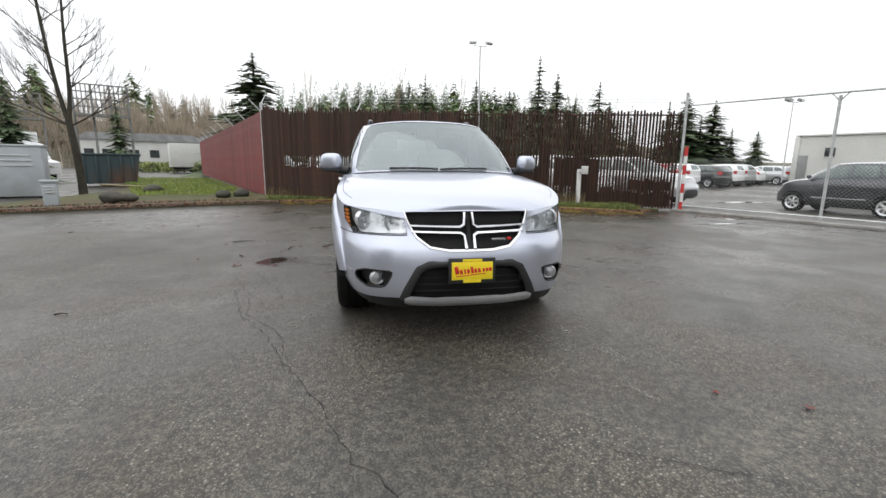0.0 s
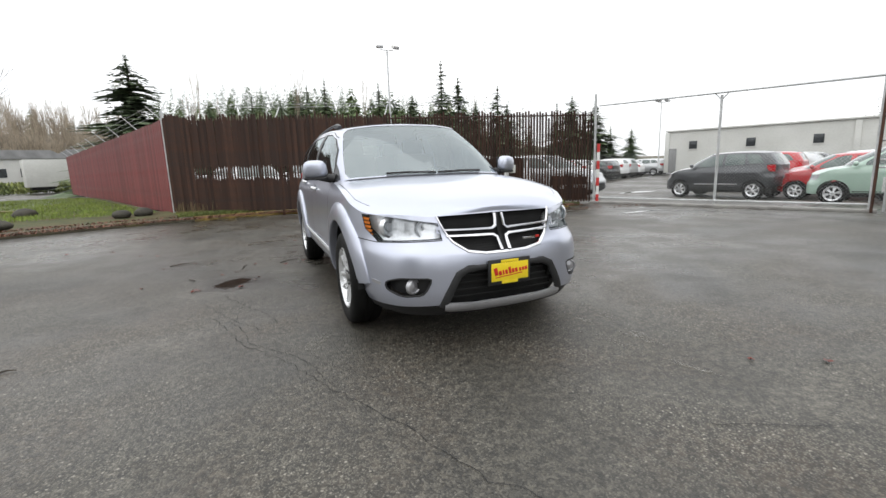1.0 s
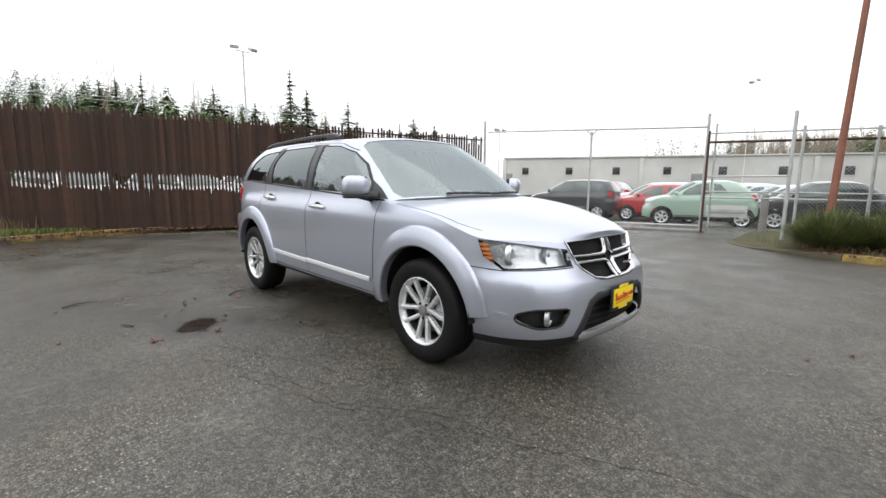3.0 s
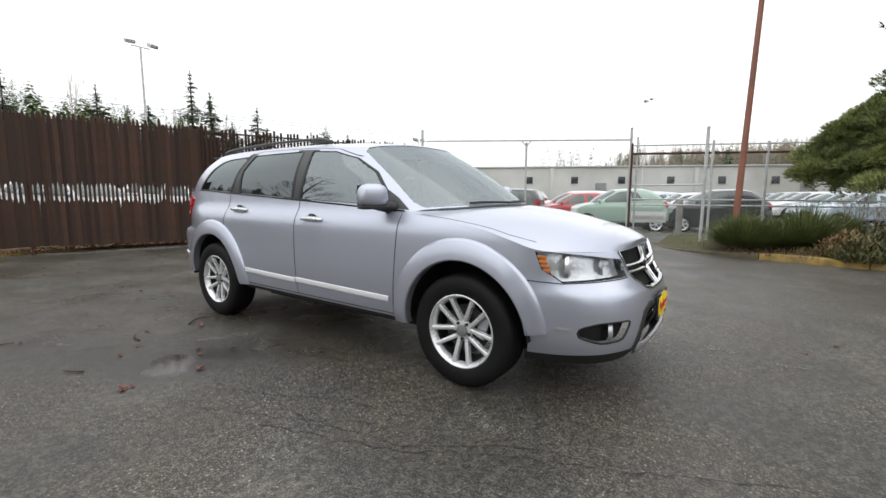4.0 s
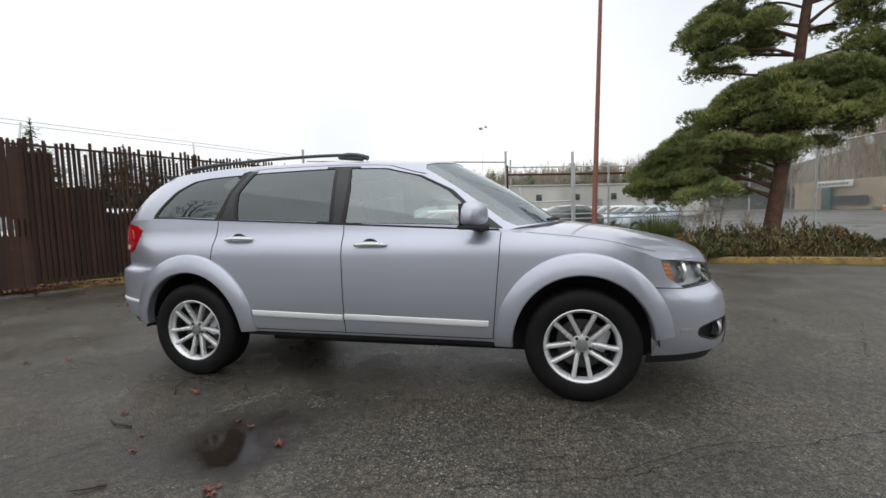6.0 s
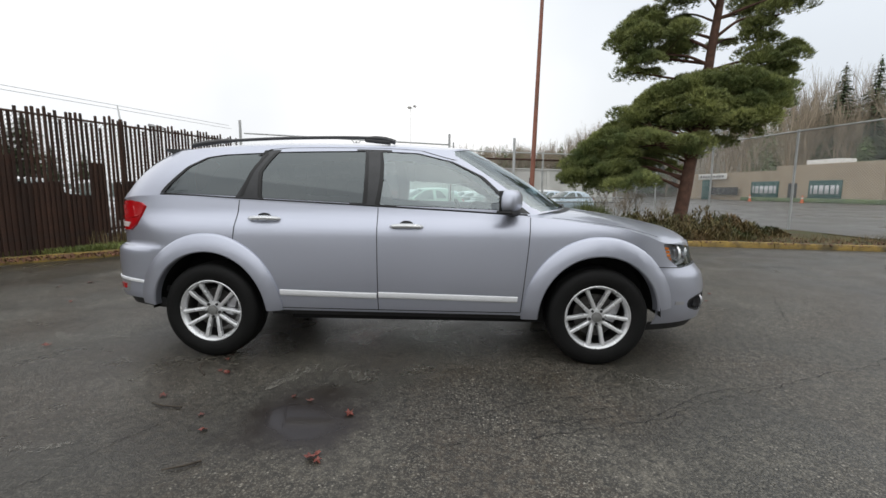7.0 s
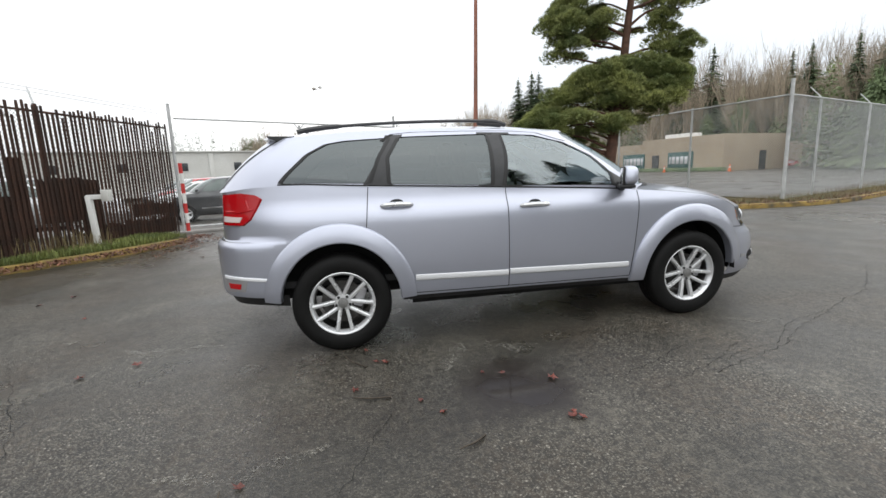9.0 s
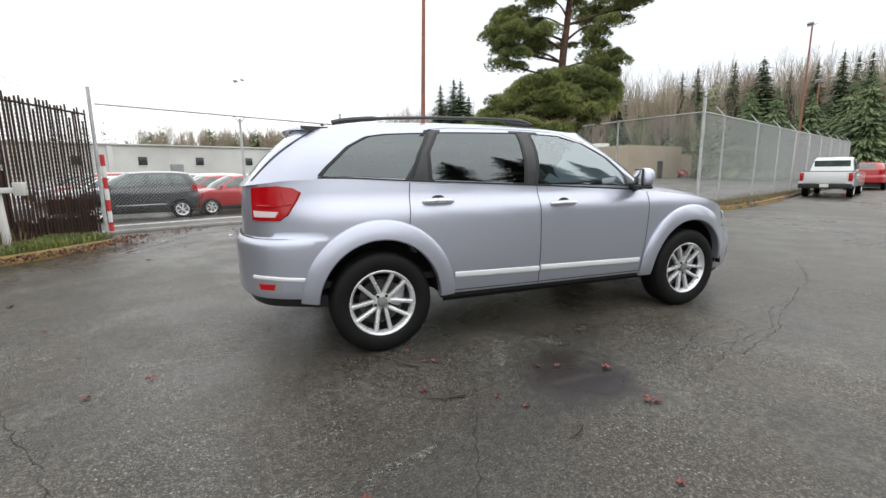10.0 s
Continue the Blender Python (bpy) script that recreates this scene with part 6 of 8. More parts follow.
bollard = thing("bollard", "short pale concrete bollard behind the gate", "bollard", (10.9, 0.3, 0))
part("shaft", tube((0, 0, 0), (0, 0, 0.95), 0.09, 0.085, 14), M["concrete"], bollard)
part("cap", lathe([(0.085, 0.95), (0.06, 1.0), (0.001, 1.02)], 14, "z"), M["concrete"], bollard)

# keypad post by the gate
keypad = thing("keypad_post", "white steel post with a bent arm and a pale keypad box", "keypad", (5.12, 7.52, 0.15), -110)
bm = bm_new()
part("shaft", box((0.09, 0.09, 0.93), (0.012, 0.0, 0.46), (0, -2, 20), 0.008), M["white_paint"], keypad)
part("arm", box((0.3, 0.085, 0.085), (0.11, 0.04, 0.90), (0, 0, 20), 0.008), M["white_paint"], keypad)
part("box", box((0.13, 0.14, 0.21), (0.27, 0.1, 0.92), (0, 0, 20), 0.012), M["white_wall"], keypad)
part("footing", box((0.2, 0.2, 0.05), (0, 0, 0.015), (0, 0, 20), 0.01), M["concrete"], keypad)

# tall red-brown pole
pole = thing("utility_pole", "tall slender red-brown steel pole rising from shrubs", "pole", (9.92, -1.05, 0))
part("shaft", tube((0, 0, 0), (0.11, -0.32, 12.0), 0.078, 0.034, 16), M["red_pole"], pole)
part("collar", lathe([(0.13, 0.0), (0.13, 0.12), (0.105, 0.16)], 16, "z"), M["rust"], pole)

# chain-link fence along the road
road_fence = thing("road_fence", "tall galvanised chain-link fence with barbed wire arms", "fence", kind="structure")
CORNER = Vector((6.65, -9.3))
R_END = Vector((16.1, -35.6))
rd = (R_END - CORNER).normalized()
ro = Vector((rd.y, -rd.x))
steps = [0, 1.9, 5.8, 9.0, 12.0, 15.0, 18.0, 21.0, 24.0, 26.2, 27.9]
for k, t in enumerate(steps):
    p = CORNER + rd * t
    post_with_arm(road_fence, p.x, p.y, 0.05, 3.45 if k == 0 else 3.05, 0.05 if k == 0 else 0.032, 0.34 if k else None, (-ro.x * 0.9, -ro.y * 0.9))
part("rail", tube((*CORNER, 3.03), (*R_END, 3.03), 0.022, 0.022, 8), M["galv"], road_fence)
chainlink("mesh", CORNER, CORNER + rd * 27.9, 0.1, 3.02, 0.07, 0.0034, road_fence)
LEFT = [CORNER, Vector((9.75, -8.75)), Vector((13.2, -8.2)), Vector((16.6, -7.6)), Vector((20, -7.0))]
for a, b in zip(LEFT, LEFT[1:]):
    part("post", tube((*b, 0.0), (*b, 3.08), 0.032, 0.032, 10), M["galv"], road_fence)
    part("rail", tube((*a, 3.03), (*b, 3.03), 0.022, 0.022, 8), M["galv"], road_fence)
    chainlink("mesh", a, b, 0.1, 3.02, 0.075, 0.003, road_fence)

# ---- plants ----
def limb(bm, pts, r0, r1, seg=7):
    t, fine = curve_table(pts, max(4, len(pts) * 4))
    n = len(fine)
    add_path(bm, [tuple(p) for p in fine], [r0 + (r1 - r0) * k / (n - 1) for k in range(n)], seg)


def needle_pad(vs, fs, centre, rx, rz, n, rng):
    """A cushion of foliage: small sprays packed over the top of a flattened dome, ragged below."""
    for _ in range(n):
        a, u = rng.uniform(0, 2 * math.pi), math.sqrt(rng.random())
        top = math.sqrt(max(0.0, 1 - u * u))
        h = top if rng.random() < 0.72 else rng.uniform(-0.45, 1.0) * top
        lump = 1 + 0.16 * math.sin(3 * a + centre.x * 7) + 0.1 * math.sin(7 * a + centre.z * 5)
        p = centre + Vector((math.cos(a) * rx * u * lump, math.sin(a) * rx * u * lump, rz * h * lump))
        out = Vector((math.cos(a) * u, math.sin(a) * u, 0.25 + 0.75 * h)).normalized()
        for _ in range(7):
            q = (out + Vector((rng.uniform(-0.75, 0.75), rng.uniform(-0.75, 0.75), rng.uniform(-0.35, 0.75)))).normalized()
            side = q.cross(Vector((rng.uniform(-1, 1), rng.uniform(-1, 1), rng.uniform(-1, 1))))
            if side.length < 1e-3:
                continue
            side.normalize()
            ln = rng.uniform(0.065, 0.14)
            w = ln * 0.075
            k = len(vs)
            vs += [p - side * w, p + side * w, p + q * ln]
            fs.append((k, k + 1, k + 2))


def build_pine():
    tree = thing("pine_tree", "spreading pine with a reddish leaning trunk and cushions of green needles", "tree", (9.4, -5.3, 0.1))
    rng = random.Random(21)
    left, away = Vector((0.422, 0.907, 0)), Vector((0.907, -0.422, 0))
    trunk_pts = [(0, 0, -0.1), (-0.06, -0.1, 0.9), (-0.1, -0.2, 1.9), (-0.2, -0.36, 3.4), (-0.26, -0.46, 5.0), (-0.3, -0.6, 6.6), (-0.26, -0.66, 8.2), (-0.22, -0.66, 9.4)]
    bm = bm_new()
    limb(bm, trunk_pts, 0.2, 0.045, 10)
    part("trunk", bm, M["bark_red"], tree)
    t, tr = curve_table(trunk_pts, 60)

    def trunk_at(z):
        return Vector((np.interp(z, tr[:, 2], tr[:, 0]), np.interp(z, tr[:, 2], tr[:, 1]), z))

    pads, shelves = [], []
    # the dense lower dome, long and low on the yard's side, bare under the other
    for _ in range(180):
        side = rng.uniform(-1.7, 3.35)
        low = float(np.interp(side, [-1.7, -0.6, 0.0, 0.6, 1.5, 2.6, 3.4], [2.9, 2.35, 1.95, 1.3, 1.0, 1.1, 1.5]))
        top = float(np.interp(side, [-1.7, -0.8, 0.0, 1.0, 1.9, 2.7, 3.4], [3.75, 4.15, 4.35, 3.95, 3.4, 2.6, 1.8]))
        f = 1 - rng.random() ** 1.6
        z = low + (top - low) * f
        deep = rng.uniform(-1, 1) * (1.55 - 0.8 * f) * (1 - abs(side - 0.7) / 3.6)
        pads.append((side, deep, z, rng.uniform(0.24, 0.48)))
        if f > 0.4 and rng.random() < 0.3:
            shelves.append((side * 0.7, deep * 0.7, z - 0.1))
    # open crown above: separate shelves with sky between, and a shaded lobe behind
    for side, z, n, spread, back in ((1.75, 4.7, 6, 0.34, 0), (1.85, 4.2, 5, 0.26, 0), (1.1, 4.6, 5, 0.36, 0), (1.95, 5.1, 7, 0.36, 0), (1.15, 5.3, 6, 0.38, 0), (1.5, 5.75, 6, 0.36, 0), (0.7, 5.95, 6, 0.4, 0), (0.35, 6.5, 6, 0.5, 0),
                                     (-1.7, 2.75, 5, 0.34, 0.9), (-2.1, 3.2, 5, 0.36, 0.9), (-1.5, 3.5, 5, 0.4, 0.8), (-2.2, 3.85, 5, 0.34, 0.9), (-1.7, 4.25, 4, 0.36, 0.7), (-2.2, 4.5, 3, 0.26, 0.8),
                                     (-0.9, 5.05, 3, 0.34, 0), (-1.8, 5.3, 5, 0.36, 0), (-1.1, 5.75, 4, 0.36, 0), (-2.2, 5.85, 5, 0.32, 0), (-3.0, 5.9, 3, 0.24, 0), (-0.7, 6.7, 5, 0.5, 0),
                                     (1.1, 6.9, 6, 0.5, 0), (2.0, 6.6, 4, 0.4, 0), (-1.9, 7.2, 5, 0.5, 0), (0.5, 7.7, 6, 0.5, 0), (-0.8, 8.1, 5, 0.5, 0), (0.1, 8.8, 5, 0.4, 0), (0.0, 9.3, 3, 0.2, 0)):
        hub = (side * (0.95 if side > 0 else 0.82) + 0.1, rng.uniform(-0.8, 0.8) * (0.4 if back else 1) + back, z + 0.5)
        shelves.append(hub)
        for _ in range(n):
            pads.append((hub[0] + rng.gauss(0, spread), hub[1] + rng.gauss(0, spread), hub[2] + rng.gauss(0, 0.2), rng.uniform(0.26, 0.46)))
    vs, fs = [], []
    for side, deep, z in shelves:
        root = trunk_at(max(0.9, z - 0.35 - 0.1 * abs(side)))
        tip = trunk_at(z) + left * side + away * deep
        bend = root.lerp(tip, 0.5) + Vector((rng.uniform(-0.1, 0.1), rng.uniform(-0.1, 0.1), rng.uniform(-0.1, 0.22)))
        bm = bm_new()
        limb(bm, [tuple(root), tuple(bend), tuple(tip - Vector((0, 0, 0.1)))], 0.05 if z < 6 else 0.035, 0.016, 6)
        part("limb", bm, M["bark_red"], tree)
    for side, deep, z, r in pads:
        tip = trunk_at(z) + left * side + away * deep
        near = min(shelves, key=lambda q: (q[0] - side) ** 2 + (q[1] - deep) ** 2 + 2 * (q[2] - z) ** 2)
        start = trunk_at(near[2]) + left * near[0] + away * near[1] - Vector((0, 0, 0.1))
        part("twig", tube(start, tip, 0.014, 0.006, 4), M["bark_red"], tree)
        needle_pad(vs, fs, tip, r, r * 0.62, int(820 * r), rng)
        q = start.lerp(tip, rng.uniform(0.5, 0.9)) + Vector((rng.uniform(-0.2, 0.2), rng.uniform(-0.2, 0.2), rng.uniform(0.0, 0.1)))
        needle_pad(vs, fs, q, r * 0.6, r * 0.34, int(420 * r), rng)
    raw("crown", vs, fs, M["needle"], tree, "cushions of green needles in layers")


build_pine()


def conifer_tree(seed, h, spread, density=1.0, fine=6):
    """A dark spire of drooping branches; returns the thing at the origin."""
    rng = random.Random(seed)
    tree = thing("conifer", "dark evergreen spire standing among bare trees", "tree")
    part("trunk", tube((0, 0, 0), (0, 0, h * 0.97), h * 0.014, 0.02, 6), M["bark"], tree)
    vs, fs = [], []
    z = h * 0.08
    while z < h:
        f = 1 - z / h
        reach = spread * (f ** 0.8) * rng.uniform(0.6, 1.2)
        for _ in range(max(4, int(9 * density * fine / 6 * (0.4 + f)))):
            a = rng.uniform(0, 2 * math.pi)
            rr = reach * rng.uniform(0.65, 1.1)
            d = Vector((math.cos(a), math.sin(a), 0))
            side = Vector((-d.y, d.x, 0))
            for j in range(fine):
                t = (j + 0.4) / fine
                p = Vector((0, 0, z)) + d * rr * t + Vector((0, 0, -0.28 * rr * t * t + rng.uniform(-0.1, 0.1)))
                w = ((0.07 + 0.2 * (1 - t)) * rr + 0.06) * 7.5 / fine
                k = len(vs)
                tip = p + d * rr * 1.8 / fine + side * rng.uniform(-0.3, 0.3) * w + Vector((0, 0, -0.08 * rr))
                vs += [p + side * w * rng.uniform(0.4, 1), tip, p - side * w * rng.uniform(0.4, 1), p + Vector((0, 0, 0.16 * w))]
                fs += [(k, k + 1, k + 3), (k + 1, k + 2, k + 3)]
        z += h * (0.03 if fine < 8 else 0.02) * rng.uniform(0.6, 1.3)
    raw("crown", vs, fs, M["conifer"], tree)
    return tree


def branches(vs, fs, p, d, length, r, depth, rng, fork=(2, 3), spread=0.6):
    """A bare forking branch as three-sided tapered bars."""
    q = p + d * length
    side = d.cross(Vector((0.3, 0.2, 1)))
    side = side.normalized() if side.length > 1e-3 else Vector((1, 0, 0))
    up = side.cross(d)
    k = len(vs)
    for e, rr in ((p, r), (q, r * 0.62)):
        for j in range(3):
            a = 2 * math.pi * j / 3
            vs.append(e + side * math.cos(a) * rr + up * math.sin(a) * rr)
    for j in range(3):
        fs.append((k + j, k + (j + 1) % 3, k + 3 + (j + 1) % 3, k + 3 + j))
    if depth <= 0:
        return
    for j in range(rng.randint(*fork)):
        nd = (d + Vector((rng.uniform(-spread, spread), rng.uniform(-spread, spread), rng.uniform(-0.1, 0.5)))).normalized()
        start = p.lerp(q, rng.uniform(0.55, 1.0)) if j else q
        branches(vs, fs, start, nd, length * rng.uniform(0.6, 0.85), r * 0.6, depth - 1, rng, fork, spread)


def bare_tree(seed, h, r, depth=5, spread=0.45, fork=(2, 3), label="leafless grey-brown tree with fine upright twigs"):
    rng = random.Random(seed)
    tree = thing("bare_tree", label, "tree")
    vs, fs = [], []
    branches(vs, fs, Vector((0, 0, -0.1)), Vector((rng.uniform(-0.05, 0.05), rng.uniform(-0.05, 0.05), 1)).normalized(), h * 0.3, r, depth, rng, fork, spread)
    raw("trunk", vs, fs, M["twig"], tree)
    return tree


# spires behind the brown fence
spires = [conifer_tree(1, 10, 1.9, 1.5), conifer_tree(2, 9, 2.6, 1.9), conifer_tree(3, 11, 2.1, 1.6)]
places = [(-9.6, 40, 8.4, 1), (-4.4, 44, 7.4, 1), (5.2, 62, 10.6, 1), (7.4, 52, 9.8, 2), (9.8, 50, 8.2, 0), (12.2, 46, 8.3, 0), (15.2, 43.5, 8.6, 1), (15.9, 37.2, 9.6, 2), (19.2, 40.5, 8.6, 0), (21.5, 41, 8.3, 1), (23.6, 40, 7.6, 0),
          (3.0, 60, 10.2, 0), (-0.5, 58, 9.4, 2), (26, 42, 6.6, 1), (29.0, 42, 6.5, 0), (-17.3, 22.0, 4.9, 1), (-14.4, 26, 5.2, 2), (61.6, 58.5, 6.0, 1), (54, 65.5, 11.0, 1), (56.5, 65, 10.4, 0), (58.5, 64.5, 9.6, 1), (60.5, 62.5, 7.6, 0), (51, 66, 10.5, 2), (6.0, 57, 10.0, 0)]
seed_things = {}
for k, (x, y, h, kind) in enumerate(places):
    h *= (1.26, 1.02, 1.14, 1.2, 0.96)[k % 5] if y > 30 else 1.0
    base = spires[kind]
    s = h / (10, 9, 11)[kind]
    if kind not in seed_things:
        seed_things[kind] = base
        ob = base
    else:
        ob = copy_thing(base, Matrix())
    fat = 1.25 if x < -14 else (2.0, 1.6, 1.8, 1.5)[k % 4]
    ob.matrix_basis = pose(x, y, 0, 0, 0, 40 * k) @ Matrix.Diagonal((s * fat, s * fat, s, 1))
    tagged(ob, group="evergreens beyond the fence")

# slender bare trees behind the fence, and by the left kerb
for k, (x, y, h) in enumerate(((-5.2, 42, 14), (3.2, 46, 16), (10.2, 47, 15), (20.0, 48, 10.5), (25.5, 50, 11.5), (31, 52, 10))):
    ob = bare_tree(30 + k, h, 0.07, 4, 0.2)
    ob.matrix_basis = pose(x, y, 0, 0, 0, 50 * k)
    tagged(ob, group="bare trees beyond the fence")
street = thing("street_tree", "leafless tree with several upright mossy stems by the kerb", "tree", (-10.0, 13.6, 0.1))
rng = random.Random(77)
vs, fs = [], []
bm = bm_new()
limb(bm, [(0, 0, -0.2), (-0.02, 0.02, 0.6), (-0.05, 0.0, 1.3), (-0.16, 0.03, 2.4)], 0.135, 0.1, 10)
part("trunk", bm, M["bark_dark"], street)
for x0, x1, r in ((-0.16, -0.62, 0.075), (-0.14, 0.12, 0.07)):
    bm = bm_new()
    leader = [(x0, 0.03, 2.3), (x0 + (x1 - x0) * 0.45, 0.05, 3.4), (x0 + (x1 - x0) * 0.75, 0.0, 4.9), (x1, 0.04, 6.6), (x1 + 0.05, 0.0, 8.2)]
    limb(bm, leader, r, 0.018, 8)
    part("stem", bm, M["bark_dark"], street)
    for k in range(15):
        z = 2.7 + 0.34 * k
        x = float(np.interp(z, [p[2] for p in leader], [p[0] for p in leader]))
        a = rng.uniform(0, 6.28) if k % 3 else (0.2 if x1 > 0 else 3.0)
        d = Vector((math.cos(a) * 0.75, math.sin(a) * 0.75, rng.uniform(0.45, 0.9))).normalized()
        branches(vs, fs, Vector((x, 0.03, z)), d, rng.uniform(0.55, 0.85) * (1.15 - 0.05 * k), 0.024, 4, rng, (2, 3), 0.42)
for d in ((-0.9, 0.1, 0.35), (-0.8, -0.2, 0.55), (0.85, 0.1, 0.5)):
    branches(vs, fs, Vector((-0.12, 0.02, 2.2)), Vector(d).normalized(), 1.1, 0.035, 5, rng, (2, 3), 0.4)
raw("branching", vs, fs, M["bark"], street)


# broom shrubs by the pole
def broom(seed, n, r, h):
    rng = random.Random(seed)
    vs, fs = [], []
    for _ in range(n):
        a, rr = rng.uniform(0, 2 * math.pi), r * math.sqrt(rng.random())
        p = Vector((math.cos(a) * rr * 0.42, math.sin(a) * rr * 0.42, 0.02))
        hh = h * rng.uniform(0.45, 1.0) * (1 - 0.6 * (rr / r) ** 2)
        lean = Vector((math.cos(a) * rr * 0.9, math.sin(a) * rr * 0.9, hh)) + Vector((rng.uniform(-0.24, 0.24), rng.uniform(-0.24, 0.24), rng.uniform(-0.1, 0.1)))
        s = Vector((-math.sin(a + rng.uniform(-1, 1)), math.cos(a), 0)) * 0.0045
        f0 = rng.uniform(0.1, 0.62)
        q0, q1 = p + lean * f0, p + lean * min(1.0, f0 + rng.uniform(0.15, 0.38))
        k = len(vs)
        vs += [q0 - s, q0 + s, q1 + s * 0.6, q1 - s * 0.6]
        fs.append((k, k + 1, k + 2, k + 3))
    return vs, fs


for k, (x, y, r, h) in enumerate(((7.65, -1.3, 0.66, 0.9), (8.3, -2.3, 0.6, 1.1), (9.1, -2.9, 0.5, 0.9), (8.6, -1.2, 0.5, 0.75), (8.0, -1.85, 0.55, 0.75))):
    shrub = thing("broom_shrub", "dense green broom shrub of fine upright stems", "shrub", (x, y, 0.12), 0, "broom shrubs by the pole")
    raw("foliage", *broom(50 + k, 9000, r, h), M["broom"], shrub)
    bm = bm_new()
    for j in range(7):
        a = j * 0.9
        add_tube(bm, (0, 0, -0.1), (math.cos(a) * r * 0.5, math.sin(a) * r * 0.5, h * 0.7), 0.016, 0.006, 5)
    part("stalks", bm, M["bark"], shrub)


# leafless shrubs behind the broom
for k, (x, y, h) in enumerate(((8.9, -3.5, 1.5), (9.6, -4.1, 1.7), (8.5, -4.4, 1.2), (10.2, -3.4, 1.5))):
    ob = bare_tree(70 + k, h, 0.018, 5, 0.7, (3, 4), "leafless brown shrub under the pine")
    ob.matrix_basis = pose(x, y, 0.1, 0, 0, 70 * k)
    tagged(ob, category="shrub", group="bare shrubs in the bed")


# bed: ground cover, dry grass, litter
def along(line, d0, d1, f0, f1):
    cum = np.r_[0, np.cumsum(np.linalg.norm(np.diff(line, axis=0), axis=1))]
    t = np.gradient(line, axis=0)
    nn = np.stack([-t[:, 1], t[:, 0]], 1)
    nn /= np.linalg.norm(nn, axis=1)[:, None]

    def place(rng):
        s = cum[-1] * rng.uniform(f0, f1)
        d = rng.uniform(d0, d1)
        x, y = np.interp(s, cum, line[:, 0]), np.interp(s, cum, line[:, 1])
        nx, ny = np.interp(s, cum, nn[:, 0]), np.interp(s, cum, nn[:, 1])
        return (x + nx * d, y + ny * d, 0.1 + 0.02 * d)

    return place


def f_at(line, key):
    d = np.linalg.norm(line - np.array(key), axis=1)
    cum = np.r_[0, np.cumsum(np.linalg.norm(np.diff(line, axis=0), axis=1))]
    return cum[int(d.argmin())] / cum[-1]


e0, e1, e3 = f_at(east, (7.1, -0.9)), f_at(east, (6.5, -4)), f_at(east, (11, -23))
cover = raw("ground_cover", *scatter(None, along(east, 0.5, 3.2, e1 - 0.04, f_at(east, (6.25, -6.2))), 12000, (0.03, 0.11), 3, width=0.3, lean=0.9), M["ivy"])
tagged(cover, "low mixed ground cover, green and rust brown", "ground cover", kind="stuff")


def bushy(rng):
    x, y, h = rng.choice(((7.6, -4.6, 0.62), (8.3, -5.5, 0.78), (7.5, -6.1, 0.45), (7.9, -7.0, 0.25), (7.3, -5.3, 0.5), (8.0, -3.5, 0.6), (8.6, -3.9, 0.75), (8.2, -4.4, 0.66), (8.7, -6.3, 0.55), (7.2, -3.9, 0.4), (7.9, -5.9, 0.62), (7.0, -3.0, 0.4), (7.5, -2.9, 0.5)))
    a, r = rng.uniform(0, 6.28), (0.25 + 0.6 * h) * math.sqrt(rng.random())
    lump = 0.7 + 0.3 * math.sin(5 * a + x * 9)
    return (x + math.cos(a) * r, y + math.sin(a) * r, 0.1 + max(0, h * lump * (1 - (r / (0.3 + 0.6 * h)) ** 2)) * rng.random() ** 0.6)


tagged(raw("low_shrubs", *scatter(None, bushy, 38000, (0.03, 0.1), 11, width=0.35, lean=1.2), M["ivy"]), "low rust and olive shrubs under the pine", "shrub", kind="stuff")
tagged(raw("dry_grass", *scatter(None, along(east, 0.2, 1.6, e0 - 0.02, e3), 8000, (0.05, 0.17), 5, width=0.035, lean=1.0), M["straw"]), "dry straw-coloured grass along the bed", "grass", kind="stuff")
n0, n1, n2 = f_at(north, (-9, 7.3)), f_at(north, (-3.3, 9.7)), f_at(north, (6.4, 6.4))
tagged(raw("grass", *scatter(None, along(north, 0.18, 1.0, n1, n2), 30000, (0.04, 0.13), 6, width=0.08, lean=0.9), M["grass"]), "short green grass along the fence", "grass", kind="stuff")
tagged(raw("dry_grass", *scatter(None, along(north, 0.5, 1.1, n1, n2 - 0.05), 2000, (0.12, 0.42), 7, width=0.02, lean=0.5), M["straw"]), "tall dry grass stalks against the slats", "grass", kind="stuff")


def lawn(rng):
    f, g = rng.random(), rng.random()
    p = FENCE_A.lerp(RED_END, 0.02 + 0.62 * f)
    return (p.x - 0.3 - (3.2 + 1.5 * f) * g, p.y - 0.4 * g, 0.17)


tagged(raw("grass", *scatter(None, lawn, 22000, (0.03, 0.09), 9, width=0.12, lean=0.9), M["lawn"]), "bright green mown grass beside the red fence", "grass", kind="stuff")
tagged(raw("leaf_litter", *scatter(None, along(north, -0.5, -0.04, n0, n2), 6500, (0.012, 0.04), 12, width=0.7, lean=2.5), M["dead_leaf"]), "brown leaf litter along the kerb", "leaves", kind="stuff")
tagged(raw("leaf_litter", *scatter(None, along(north, 0.25, 0.7, n0, n2), 3500, (0.012, 0.04), 15, width=0.7, lean=2.5), M["dead_leaf"]), "brown leaf litter in the verge", "leaves", kind="stuff")
tagged(raw("leaf_litter", *scatter(None, along(east, -0.12, 1.4, e0, e3), 7000, (0.012, 0.04), 13, width=0.7, lean=2.5), M["dead_leaf"]), "brown leaf litter along the bed", "leaves", kind="stuff")


